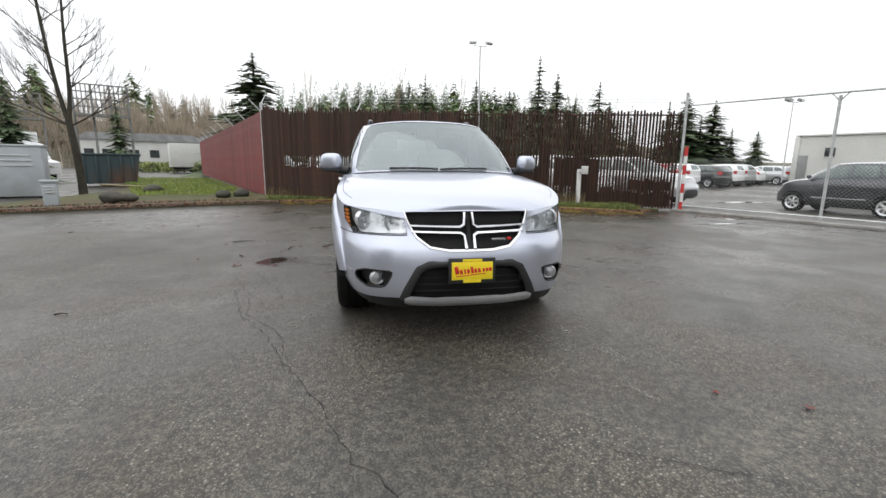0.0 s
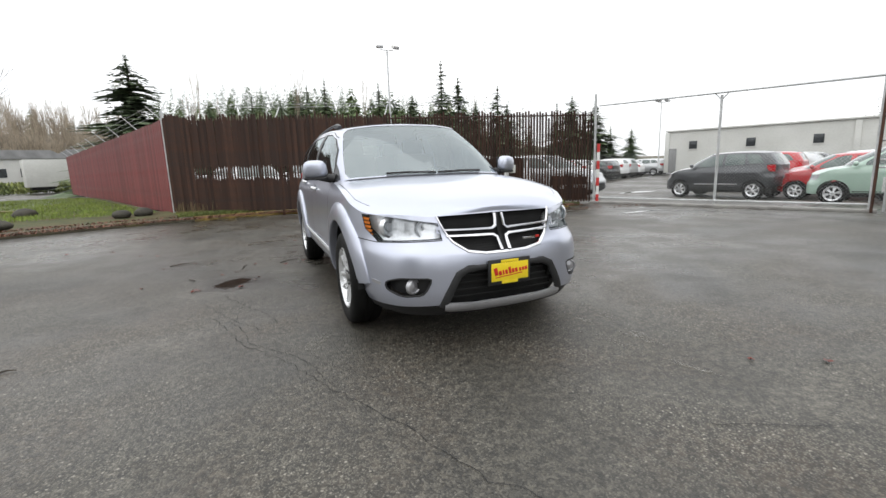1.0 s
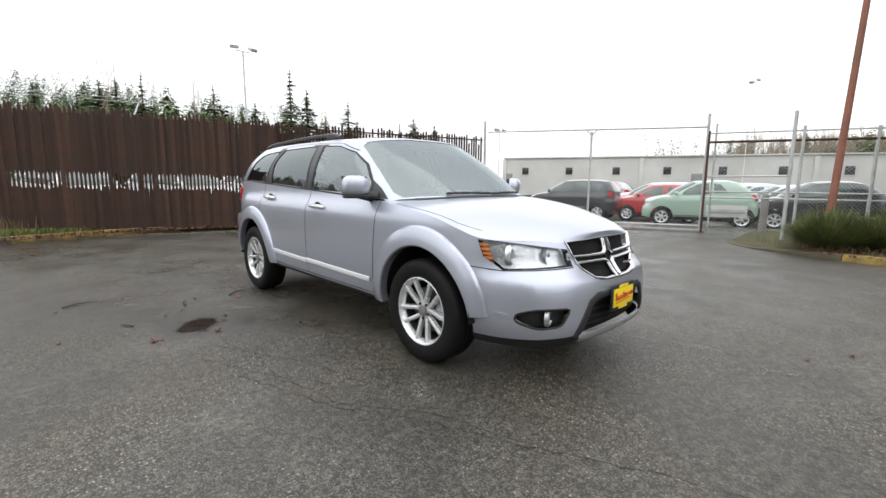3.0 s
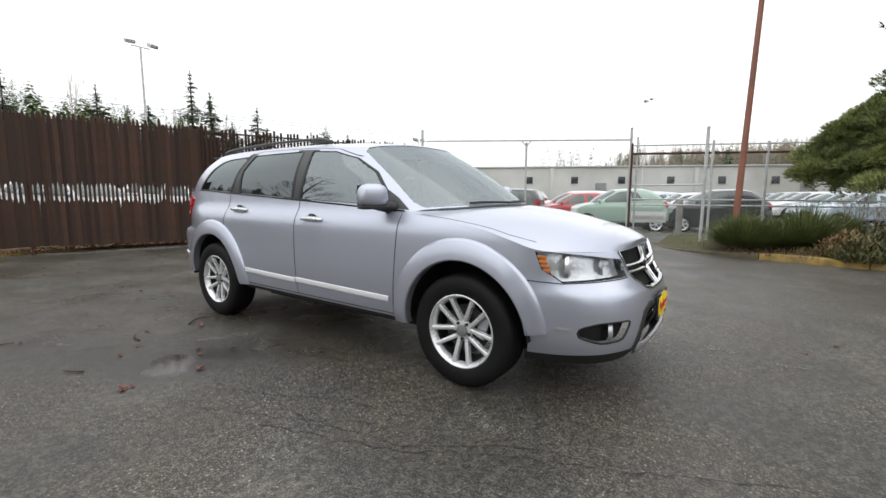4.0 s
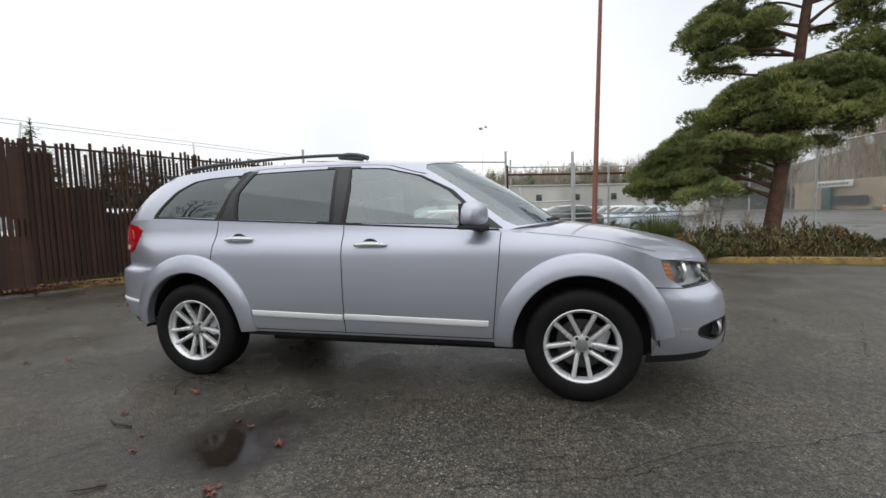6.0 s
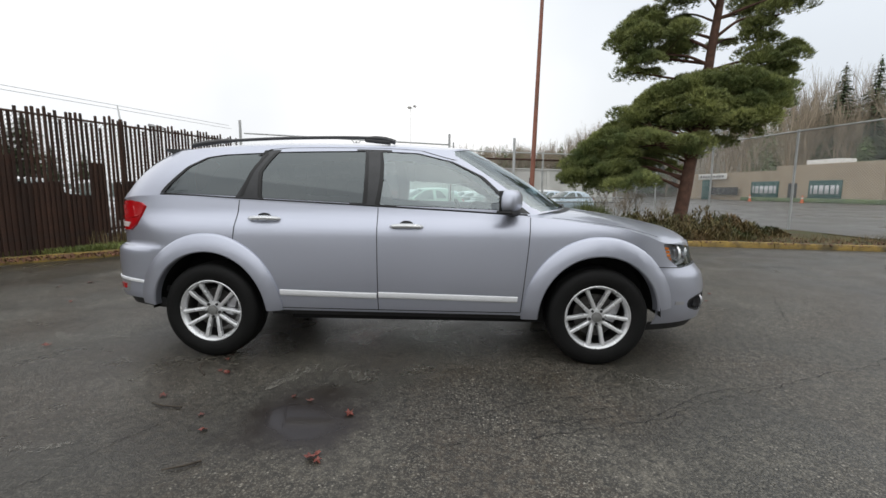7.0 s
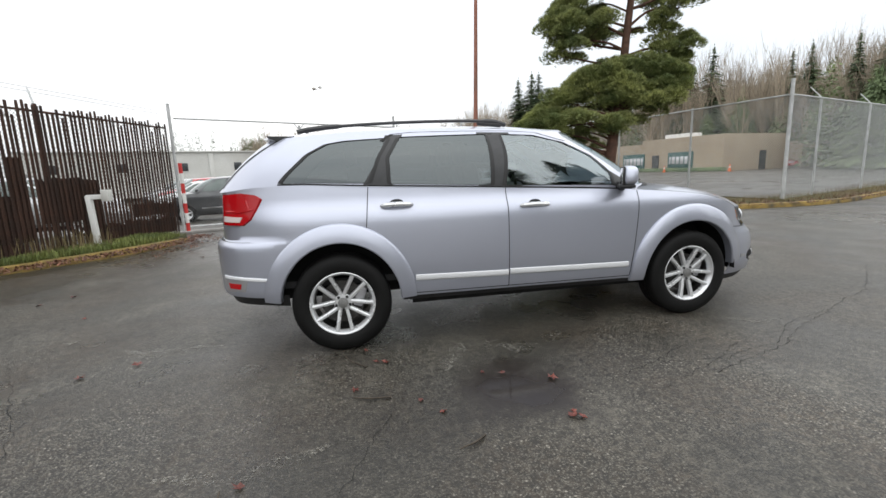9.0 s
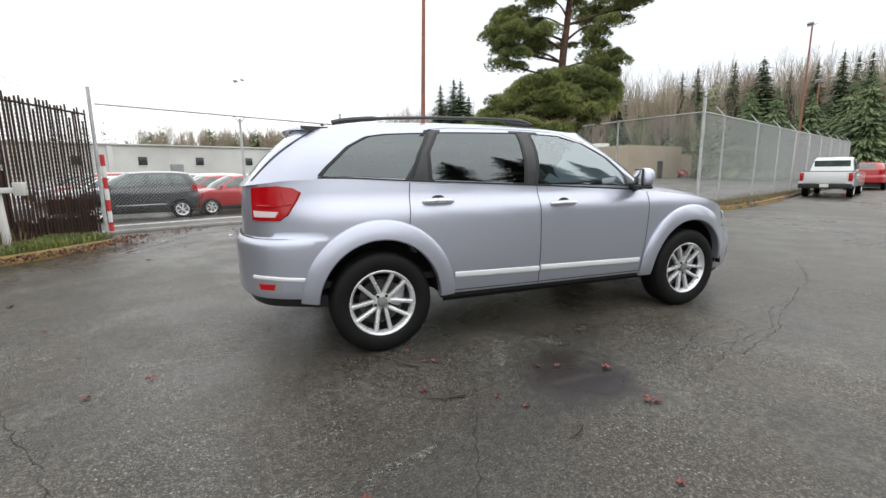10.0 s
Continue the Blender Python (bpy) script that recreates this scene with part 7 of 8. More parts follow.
def gateway(g):
    f = g.random()
    return (4.4 + 3.9 * f + g.uniform(-0.3, 0.3), 6.35 - 0.9 * f + g.gauss(0, 0.16), 0.004)


tagged(raw("leaf_litter", *scatter(None, gateway, 380, (0.01, 0.03), 15, width=0.8, lean=2.8), M["dead_leaf"]), "drift of brown leaf litter by the gateway", "leaves", kind="stuff")
for x, y, s in ((-4.75, 10.75, 0.22), (-4.3, 11.0, 0.24), (-7.0, 9.2, 0.27), (-7.6, 13.0, 0.28), (-6.7, 9.4, 0.2)):
    bm = bm_new()
    bmesh.ops.create_icosphere(bm, subdivisions=3, radius=s)
    for v in bm.verts:
        v.co *= 1 + 0.3 * noise.noise(v.co * 3 + Vector((x, y, 0)))
        v.co.z *= 0.55
    ob = part("boulder", bm, M["rock"])
    ob.matrix_world = pose(x, y, 0.17 + s * 0.25, 0, 0, x * 50)
    tagged(ob, "dark rounded boulder on the turf by the kerb", "rock", "boulders by the kerb")

# ---- parked cars ----
def parked_car(spec, paint_mat, label):
    """A smaller car on the same plan, drawn to its own lengths; its nose to -y, front axle at y 0."""
    y_from = [-0.985, 0.0, 0.45, 0.93, 2.89, 3.9]
    y_to = spec["y"]
    zs, xs, wr = spec["z"], spec["x"], spec["wheel"]

    def warp(p):
        x, y, z = p
        pinch = 1 - spec.get("taper", 0.0) * max(0.0, z - 1.15)
        y2 = float(np.interp(y, y_from, y_to))
        return (x * xs * pinch, y2 - spec.get("slope", 0.0) * max(0.0, z - 1.1) * smoothstep(1.2, y_to[-1], y2), z * zs)

    ob = thing("parked_car", label, "car")
    axle = y_to[4]

    def circle(cy, r):
        out = []
        for k in range(18):
            a = 2 * math.pi * k / 18
            out.append((u_y(float(np.interp(cy + math.cos(a) * r, y_to, y_from))), (wr + math.sin(a) * r) / zs))
        return out

    flat = sheet(list(sorted({*np.linspace(0, u_y(-0.3), 18), *np.linspace(u_y(-0.3), u_y(3.2), 34), *np.linspace(u_y(3.2), U_END, 14)})), edges_at, 11)
    for cy in (0.0, axle):
        bmesh.ops.delete(flat, geom=cut(flat, circle(cy, wr + 0.05)), context="FACES")
    shell = lift(flat, flat.faces[:], lambda u, z: warp(on_body(u, z)))
    flat.free()

    def caps(edge, middle, power):
        lines = []
        for x, y, z in edge:
            zc = max(z, middle(y))
            lines.append([shell.verts.new(warp((x * k / 6, y, z + (zc - z) * (1 - abs(k / 6) ** power)))) for k in range(-6, 7)])
        for a, b in zip(lines, lines[1:]):
            for k in range(12):
                if (a[k].co - a[k + 1].co).length < 1e-5:
                    if (b[k].co - b[k + 1].co).length > 1e-5:
                        shell.faces.new((a[k], b[k + 1], b[k]))
                else:
                    shell.faces.new((a[k], a[k + 1], b[k + 1], b[k]))

    caps(bonnet_edge[::2] + [bonnet_edge[-1]], lambda y: float(np.interp(y, [-0.9, -0.83, -0.72, -0.6, -0.4, -0.2, 0.1, 0.5], [0.895, 0.932, 0.98, 1.012, 1.056, 1.09, 1.128, 1.138])), 3.0)
    caps(roof_edge[::4] + [roof_edge[-1]], lambda y: float(np.interp(y, [0.93, 1.1, 1.4, 1.8, 2.3, 2.75, 3.08, 3.37], [1.622, 1.642, 1.664, 1.675, 1.678, 1.668, 1.642, 1.607])), 2.2)
    flat = sheet(list(np.linspace(0, 1, 60)), lambda u: (0.0, 1.0), 8)
    holes = ([] if spec.get("plain_quarter") else [("quarter_window", QUARTER)]) + [("rear_side_window", spec.get("rear_window", REAR_WIN)), ("front_side_window", FRONT_WIN), ("windscreen", SCREEN), ("rear_window", BACKLIGHT)]
    for _, p in holes:
        cut(flat, p)
    used = set()
    for n, p in holes:
        fs = [f for f in flat.faces if inside(p, *f.calc_center_median().xy)]
        used |= set(fs)
        part_pair(n, lift(flat, fs, lambda s, v: warp(on_cabin(s, v, -0.002))), M["car_glass"], ob)
    frame_bm = lift(flat, [f for f in flat.faces if f not in used], lambda s, v: warp(on_cabin(s, v)))
    flat.free()
    me = bpy.data.meshes.new("t")
    frame_bm.to_mesh(me)
    shell.from_mesh(me)
    bpy.data.meshes.remove(me)
    frame_bm.free()
    part("body", shell, paint_mat, ob, sharp=50)
    where = lambda u, z, out=0.0: warp(on_body(u, z, out))
    part_pair("headlamp", spots(None, spec.get("head", HEAD), 0.008, where, 0.06), M["car_lamp"], ob)
    part_pair("tail_lamp", spots(None, TAIL, 0.01, where, 0.06), M["red_lens"], ob)
    part("lower_grille", spots(None, INTAKE, 0.004, where, 0.08), M["black"], ob)
    part_pair("sill", ribbon([(u_y(0.5), 0.36), (u_y(2.4), 0.37)], 0.10, 0.002, where), M["black"], ob)
    if spec.get("strip"):
        part_pair("side_strip", ribbon([(u_y(0.62), 0.52), (u_y(2.3), 0.53)], 0.045, 0.004, where, rise=0.01), M["chrome"], ob)
    part("underbody", box((1.2 * xs, y_to[-1] - y_to[0] - 0.5, 0.22), (0, axle / 2, 0.34 * zs)), M["black"], ob)
    part("dashboard", box((1.2 * xs, 2.2, 0.12), (0, axle * 0.55, 0.98 * zs)), M["dash"], ob)
    for side in (-1, 1):
        m = bm_new()
        bmesh.ops.create_uvsphere(m, u_segments=10, v_segments=6, radius=1.0, matrix=Matrix.Translation(warp((side * 0.95, 0.52, 1.19))) @ Matrix.Diagonal((0.09, 0.06, 0.065, 1)))
        part("door_mirror", m, paint_mat, ob)
        for y in (0.0, axle):
            make_wheel("wheel", (side * (0.80 * xs), y, wr), side, ob, Matrix(), wr / 0.357, False)
    return ob


M["car_glass"] = surface("dark_car_glass", (0.05, 0.075, 0.07), (0.11, 0.14, 0.13), 3, (0.03, 0.06), 0, 0.0, coat=0.6)
M["car_lamp"] = surface("car_lamp", (0.5, 0.5, 0.52), (0.66, 0.66, 0.68), 8, (0.06, 0.12), 0.3, 0.0, coat=1.0)
PAINTS = {"mint": paint("mint_green_paint", (0.34, 0.47, 0.39), 0.0, 0.3), "red": paint("red_paint", (0.42, 0.012, 0.016), 0.0, 0.3), "white": paint("white_car_paint", (0.74, 0.75, 0.75), 0.0, 0.3),
          "grey": paint("dark_grey_paint", (0.035, 0.037, 0.042), 0.3, 0.3), "blue": paint("pale_blue_paint", (0.42, 0.52, 0.6), 0.2, 0.3), "silver": paint("silver_paint", (0.5, 0.51, 0.52), 0.6, 0.35),
          "black": paint("black_paint", (0.012, 0.012, 0.014), 0.0, 0.25)}
SHORT_WIN = side_poly([(2.18, 1.50), (1.80, 1.55), (1.79, 1.20), (2.42, 1.225)], 0.03)
SMALL = {"rear_window": SHORT_WIN, "y": [-0.64, 0.0, 0.32, 0.82, 2.22, 2.72], "plain_quarter": True, "slope": 0.85, "z": 0.895, "x": 0.895, "wheel": 0.30, "taper": 0.12}
TALL = {"y": [-0.74, 0.0, 0.35, 0.88, 2.45, 3.12], "z": 0.985, "x": 0.97, "wheel": 0.325, "taper": 0.05, "strip": True}
WAGON = {"y": [-0.95, 0.0, 0.44, 0.95, 2.8, 3.8], "z": 0.94, "x": 0.98, "wheel": 0.335}
kinds_of_car = {"small": (parked_car(SMALL, PAINTS["mint"], "mint green small hatchback parked behind the gate"), 1.14),
                "tall": (parked_car(TALL, PAINTS["grey"], "dark grey tall five-door car with a bright side strip"), 1.31),
                "wagon": (parked_car(WAGON, PAINTS["white"], "white crossover parked in the yard row"), 1.43)}
first_used = set()


def park(kind, colour, x, y, heading, label):
    """heading: degrees of the nose from +y, to the left; x, y: the car's middle."""
    base, mid = kinds_of_car[kind]
    turn = 180 + heading
    m = pose(x, y, ground_z(x, y), 0, 0, turn) @ Matrix.Translation((0, -mid, 0))
    if kind in first_used:
        ob = copy_thing(base, m)
    else:
        first_used.add(kind)
        ob = base
        ob.matrix_basis = m
    for c in ob.children:
        if c.name.startswith("body") or c.name.startswith("door_mirror"):
            c.material_slots[0].link = "OBJECT"
            c.material_slots[0].material = PAINTS[colour]
    tagged(ob, label, "car", "cars parked in the yard")
    return ob


park("small", "mint", 13.6, 2.55, 19, "mint green small hatchback parked behind the gate")
park("tall", "grey", 14.7, 7.75, 12, "dark grey tall five-door car with a bright side strip")
park("wagon", "white", 20.9, 6.6, 19, "white crossover parked in the yard row")
park("small", "red", 16.05, 4.8, 19, "red small hatchback parked beside a mint green one")
park("small", "red", 18.3, 5.95, 19, "red small hatchback between white cars")
park("small", "grey", 14.9, -0.3, 17, "dark grey small car parked behind mesh")
park("small", "white", 17.1, 0.9, 18, "white small hatchback in the yard row")
park("small", "blue", 19.4, 2.2, 18, "pale blue small hatchback in the yard row")
park("small", "white", 21.8, 3.3, 18, "white small hatchback in the yard row")
park("wagon", "silver", 24.3, 4.3, 18, "silver crossover in the yard row")
park("small", "white", 18.4, 9.8, 14, "white small hatchback behind a dark grey car")
rng = random.Random(12)
far_colours = ["white", "silver", "white", "black", "grey", "white", "blue", "red", "silver"]
for row, (x0, y0, dx, dy, n, hd) in enumerate(((18.5, 23.5, 2.5, 1.0, 9, 20), (21.0, 31.0, 2.5, 1.1, 8, -160), (26, 39, 2.6, 0.8, 7, 20), (21.0, 10.8, 2.5, 1.0, 5, 18), (23.7, -5.2, 2.5, 0.6, 6, 18), (24.5, 7.5, 2.5, 0.8, 5, 18))):
    for k in range(n):
        c = rng.choice(far_colours)
        kind = rng.choice(["wagon", "small", "tall", "wagon"])
        park(kind, c, x0 + dx * k + rng.uniform(-0.15, 0.15), y0 + dy * k + rng.uniform(-0.3, 0.3), hd + rng.uniform(-3, 3), {"white": "white", "silver": "silver", "black": "black", "grey": "dark grey", "blue": "pale blue", "red": "red"}[c] + " car in a long row of parked cars")
for x, y, c in ((-1.5, 14.6, "white"), (1.3, 14.2, "silver"), (4.0, 13.6, "white"), (6.6, 12.2, "white"), (9.0, 11.2, "silver"), (-4.3, 16.5, "white")):
    park("wagon", c, x, y, 200, ("white" if c == "white" else "silver") + " car parked close behind the slat fence")


# pickup and cars along the road
def pickup():
    ob = thing("pickup_truck", "white pickup truck with a closed bed and black rear bumper", "truck")
    side = [(-0.95, 0.45), (-0.95, 0.85), (-0.75, 1.02), (0.55, 1.08), (3.0, 1.1), (4.45, 1.1), (4.45, 0.5), (4.2, 0.42), (-0.7, 0.42)]
    bm = prism(side, 1.78, (0, 0, 0), "x")
    bmesh.ops.bevel(bm, geom=[e for e in bm.edges if abs(e.verts[0].co.x - e.verts[1].co.x) < 0.01], offset=0.06, segments=3, affect="EDGES")
    part("body", bm, PAINTS["white"], ob)
    cab = [(0.55, 1.06), (1.15, 1.66), (1.4, 1.72), (2.35, 1.72), (2.75, 1.62), (3.05, 1.06)]
    bm = prism(cab, 1.5, (0, 0, 0), "x")
    for v in bm.verts:
        if v.co.z > 1.5:
            v.co.x *= 0.86
    bmesh.ops.bevel(bm, geom=bm.edges[:], offset=0.04, segments=2, affect="EDGES")
    part("cab", bm, PAINTS["white"], ob)
    part("rear_window", box((1.22, 0.02, 0.42), (0, 2.93, 1.38), (-20, 0, 0), 0.03), M["car_glass"], ob)
    for s in (-1, 1):
        part("side_window", box((0.02, 1.1, 0.4), (s * 0.735, 1.75, 1.38), (0, -s * 8, 0), 0.03), M["car_glass"], ob)
        part("tail_lamp", box((0.14, 0.03, 0.34), (s * 0.80, 4.455, 0.88), (0, 0, 0), 0.015), M["red_lens"], ob)
        for y in (0.0, 3.3):
            make_wheel("wheel", (s * 0.76, y, 0.36), s, ob, Matrix(), 1.0, False)
    part("tailgate", box((1.4, 0.03, 0.46), (0, 4.46, 0.84), (0, 0, 0), 0.02), PAINTS["white"], ob)
    part("bumper", box((1.76, 0.16, 0.2), (0, 4.52, 0.5), (0, 0, 0), 0.03), M["black"], ob)
    part("bed_cover", box((1.6, 1.3, 0.03), (0, 3.75, 1.11), (0, 0, 0), 0.01), M["black"], ob)
    part("plate", box((0.3, 0.01, 0.14), (0, 4.61, 0.52), (0, 0, 0), 0.003), M["white_paint"], ob)
    return ob


truck = pickup()
truck.matrix_basis = pose(9.7, -22.5, 0, 0, 0, 22)
park("wagon", "red", 11.9, -29.5, -158, "red car parked along the kerb beyond the pickup").matrix_basis
park("wagon", "silver", 13.6, -35.2, -158, "silver car parked along the kerb in the distance")
park("wagon", "white", 15.8, -41.0, -158, "white car parked along the kerb in the distance")
for k, (x, y) in enumerate(((47, -54), (50, -55), (54, -56))):
    park("wagon", ("red", "silver", "white")[k], x, y, 80, ("red", "silver", "white")[k] + " car standing by the tan building")


# ---- lamps on poles ----
def flood_pole(x, y, h, heads, label, rust=False, r=0.09, steel="galv", size=1.0):
    ob = thing("flood_light", label, "street lamp", (x, y, 0))
    part("pole", tube((0, 0, 0), (0, 0, h), r, r * 0.7, 10), M["red_pole" if rust else steel], ob)
    part("cross_arm", tube((-0.45 * size, 0, h), (0.45 * size, 0, h), 0.03 * size, None, 6), M["galv"], ob)
    for s in heads:
        head = bm_new()
        add_box(head, (0.5 * size, 0.34 * size, 0.22 * size), (s * 0.55 * size, -0.12, h + 0.14), (28, 0, s * 14), 0.05)
        # heads below full size go white, standing in for sky glare
        lamp = part("lamp_head", head, M["roof_grey" if size == 1.0 else "white_paint"], ob)
        part("lamp_glass", box((0.4 * size, 0.02, 0.16 * size), (s * 0.55 * size, -0.12 - 0.18 * size, h + 0.14 - 0.07 * size), (28, 0, s * 14), 0.005), M["car_lamp"], ob)
    return ob


flood_pole(5.85, 20.9, 7.4, (-1, 1), "tall twin floodlight on a slim grey pole", r=0.055, size=0.8)
# white colour here stands for bright sky washing out pole and heads
flood_pole(29.4, 5.0, 7.15, (-1, 1), "twin floodlight pole in the parked rows, paled for sky glare", r=0.025, steel="white_paint", size=0.62).rotation_euler.z = 0.7
flood_pole(24.0, -43.0, 13.9, (0.4,), "floodlight on a rust-brown pole beside the woods", True, 0.1)
flood_pole(32.1, 26.3, 6.1, (-1, 1), "slim twin lamp pole among far parked cars", r=0.05)
flood_pole(28, -52, 10.3, (0.3,), "distant floodlight on a rust-brown pole", True, 0.12)


# ---- buildings ----
def wall_frame(a, b):
    """A thing standing at a, its x axis running to b."""
    return math.dist(a, b), math.degrees(math.atan2(b[1] - a[1], b[0] - a[0]))


def white_building():
    a, b = (51.5, -17.0), (33.2, 26.4)
    n, yaw = wall_frame(a, b)
    ob = thing("warehouse", "long low weathered white warehouse with small dark windows", "building", (a[0], a[1], 0), yaw)
    part("wall", box((n, 12, 3.55), (n / 2, -6, 1.775)), M["white_wall"], ob, smooth=False)
    part("roof", box((n + 0.3, 12.3, 0.12), (n / 2, -6, 3.62), (0, 0, 0), 0.02), M["white_wall"], ob, smooth=False)
    k = 3.0
    i = 0
    while k < n - 2:
        w = part("window", box((0.62, 0.06, 0.66), (k, 0.02, 2.35), (0, 0, 0), 0.01), M["dark_window"], ob)
        part("frame", box((0.76, 0.04, 0.06), (k, 0.035, 1.98), (0, 0, 0), 0.01), M["white_wall"], w)
        if i % 3 == 1:
            part("pilaster", box((0.35, 0.12, 3.5), (k + 2.1, 0.05, 1.75), (0, 0, 0), 0.01), M["white_wall"], ob)
        if i % 4 == 2:
            part("door", box((1.0, 0.05, 2.1), (k + 1.8, 0.02, 1.05), (0, 0, 0), 0.01), M["roof_grey"], ob)
        k += 4.2
        i += 1


white_building()


def tan_building():
    a, b = (43.9, -41.7), (76, -36.2)
    n, yaw = wall_frame(a, b)
    ob = thing("tan_building", "low tan stucco building with dark teal window panels", "building", (a[0], a[1], 0), yaw)
    part("wall", box((13.0, 12, 4.5), (6.5, 6 - 12, 2.25), (0, 0, 0), 0.03), M["tan_wall"], ob, smooth=False)
    part("wall", box((n - 13.0, 11, 4.0), (13.0 + (n - 13.0) / 2, -5.9, 2.0), (0, 0, 0), 0.03), M["tan_wall"], ob, smooth=False)
    part("side_wing", box((7, 7, 3.4), (1.9, -15.5, 1.7), (0, 0, 0), 0.03), M["tan_wall"], ob, smooth=False)
    part("side_door", box((0.06, 1.2, 2.4), (-1.63, -14.5, 1.2)), M["roof_grey"], ob)
    part("side_door", box((0.06, 1.2, 2.4), (-0.03, -7.0, 1.2)), M["dark_window"], ob)
    for x, w in ((6.2, 4.0), (14.6, 4.4)):
        p = part("window_panel", box((w, 0.1, 2.1), (x, 0.05, 1.55), (0, 0, 0), 0.02), M["teal"], ob)
        part("glazing", box((w * 0.86, 0.04, 1.0), (x, 0.12, 1.5), (0, 0, 0), 0.01), M["car_lamp"], p)
        for k in range(5):
            part("mullion", box((0.14, 0.05, 1.0), (x - w * 0.34 + k * w * 0.17, 0.14, 1.5)), M["teal"], p)
    part("entrance_door", box((1.2, 0.06, 2.3), (10.4, 0.04, 1.15)), M["dark_window"], ob)
    part("window_band", box((5.5, 0.08, 1.1), (22.0, 0.04, 1.3)), M["dark_window"], ob)
    part("entrance", box((1.6, 0.3, 3.0), (25.6, 0.15, 1.5), (0, 0, 0), 0.03), M["teal"], ob)
    sign = part("sign", box((6.0, 0.16, 0.85), (24.5, 0.12, 3.5), (0, 0, 0), 0.02), M["white_paint"], ob)
    for k in range(9):
        part("lettering_bar", box((0.42, 0.02, 0.3), (22.2 + k * 0.58, 0.22, 3.5)), M["roof_grey"], sign)
    part("rooftop_unit", box((4.2, 2.2, 0.8), (8.6, -3.0, 4.75), (0, 0, 0), 0.05), M["white_paint"], ob)
    part("hedge", box((18, 0.9, 0.5), (8, 1.0, 0.25), (0, 0, 0), 0.1), M["conifer"], ob)


tan_building()
cone_spots = [(49, -37.5), (56, -36), (41, -40)]
for k, (x, y) in enumerate(cone_spots):
    cone = thing("traffic_cone", "orange traffic cone on a flat base", "cone", (x, y, 0), 0, "cones before the tan building")
    part("base", box((0.42, 0.42, 0.04), (0, 0, 0.02), (0, 0, 0), 0.01), M["cone"], cone)
    part("body", tube((0, 0, 0.04), (0, 0, 0.85), 0.17, 0.04, 14), M["cone"], cone)
    part("band", tube((0, 0, 0.45), (0, 0, 0.6), 0.112, 0.088, 14), M["white_paint"], cone)


# ---- left of the street: boxes, skip, van, racks ----
def cabinet(x, y, w, d, h, rz, label, mat="cabinet"):
    ob = thing("utility_cabinet", label, "cabinet", (x, y, 0.05), rz)
    part("body", box((w, d, h), (0, 0, h / 2), (0, 0, 0), 0.02), M[mat], ob)
    part("lid", box((w + 0.06, d + 0.06, 0.06), (0, 0, h + 0.02), (0, 0, 0), 0.015), M[mat], ob)
    for k in range(3):
        part("louvre", box((w * 0.7, 0.02, 0.04), (0, -d / 2 - 0.012, h * (0.62 + 0.1 * k)), (0, 0, 0), 0.005), M["galv"], ob)
    return ob


cabinet(-11.5, 12.8, 1.7, 1.0, 1.55, 22, "pale grey louvred cabinet on the far pavement")
cabinet(-12.6, 12.6, 1.5, 1.2, 1.3, 22, "pale grey metal cabinet on the far pavement")
cabinet(-8.0, 8.55, 0.28, 0.28, 0.62, 24, "small grey service box by the kerb")
skip = thing("skip", "dark green steel skip with open top by a tree", "skip", (-12.2, 20.0, 0.05), 25)
bm = prism([(-1.0, 0.1), (1.0, 0.1), (1.2, 1.4), (-1.2, 1.4)], 1.6)
part("tub", bm, M["skip"], skip, smooth=False)
part("rim", box((2.5, 1.7, 0.08), (0, 0, 1.41), (0, 0, 0), 0.02), M["skip"], skip)
for k in range(5):
    part("rib", box((0.08, 0.08, 1.2), (-0.9 + 0.45 * k, -0.83, 0.74), (0, 0, 0), 0.01), M["skip"], skip)
plank = box((1.9, 0.5, 0.05), (-9.4, 15.6, 0.22), (0, 4, 20), 0.01)
tagged(part("plank", plank, M["straw"]), "pale wooden plank lying on the turf", "plank")
van = thing("box_van", "white box van parked beyond the pavement", "van", (-19.6, 24.5, 0), 60)
part("box_body", box((2.2, 4.2, 2.2), (0, 0.6, 1.55), (0, 0, 0), 0.06), PAINTS["white"], van)
bm = prism([(-3.3, 0.45), (-3.3, 1.05), (-2.6, 1.2), (-2.1, 2.0), (-1.5, 2.1), (-1.5, 0.45)], 1.9, (0, 0, 0), "x")
part("cab", bm, PAINTS["white"], van, smooth=False)
part("windscreen", box((1.6, 0.04, 0.8), (0, -2.36, 1.6), (-32, 0, 0), 0.02), M["car_glass"], van)
for s in (-1, 1):
    for y in (-2.4, 1.7):
        make_wheel("wheel", (s * 0.9, y, 0.36), s, van, Matrix(), 1.0, False)
for x, y, rz, w in ((-16.5, 47, 24, 6), (-31, 40, 25, 6)):
    t = thing("box_trailer", "white box trailer standing far down the street", "trailer", (x, y, 0), rz)
    part("box", box((w, 2.4, 2.3), (0, 0, 1.75), (0, 0, 0), 0.04), M["white_wall"], t)
    part("chassis", box((w * 0.9, 1.6, 0.3), (0, 0, 0.5)), M["black"], t)
    for k in (-1, 1):
        part("wheel", tube((w * 0.35, k * 0.9, 0.4), (w * 0.35, k * 1.1, 0.4), 0.4, 0.4, 16), M["tyre"], t)


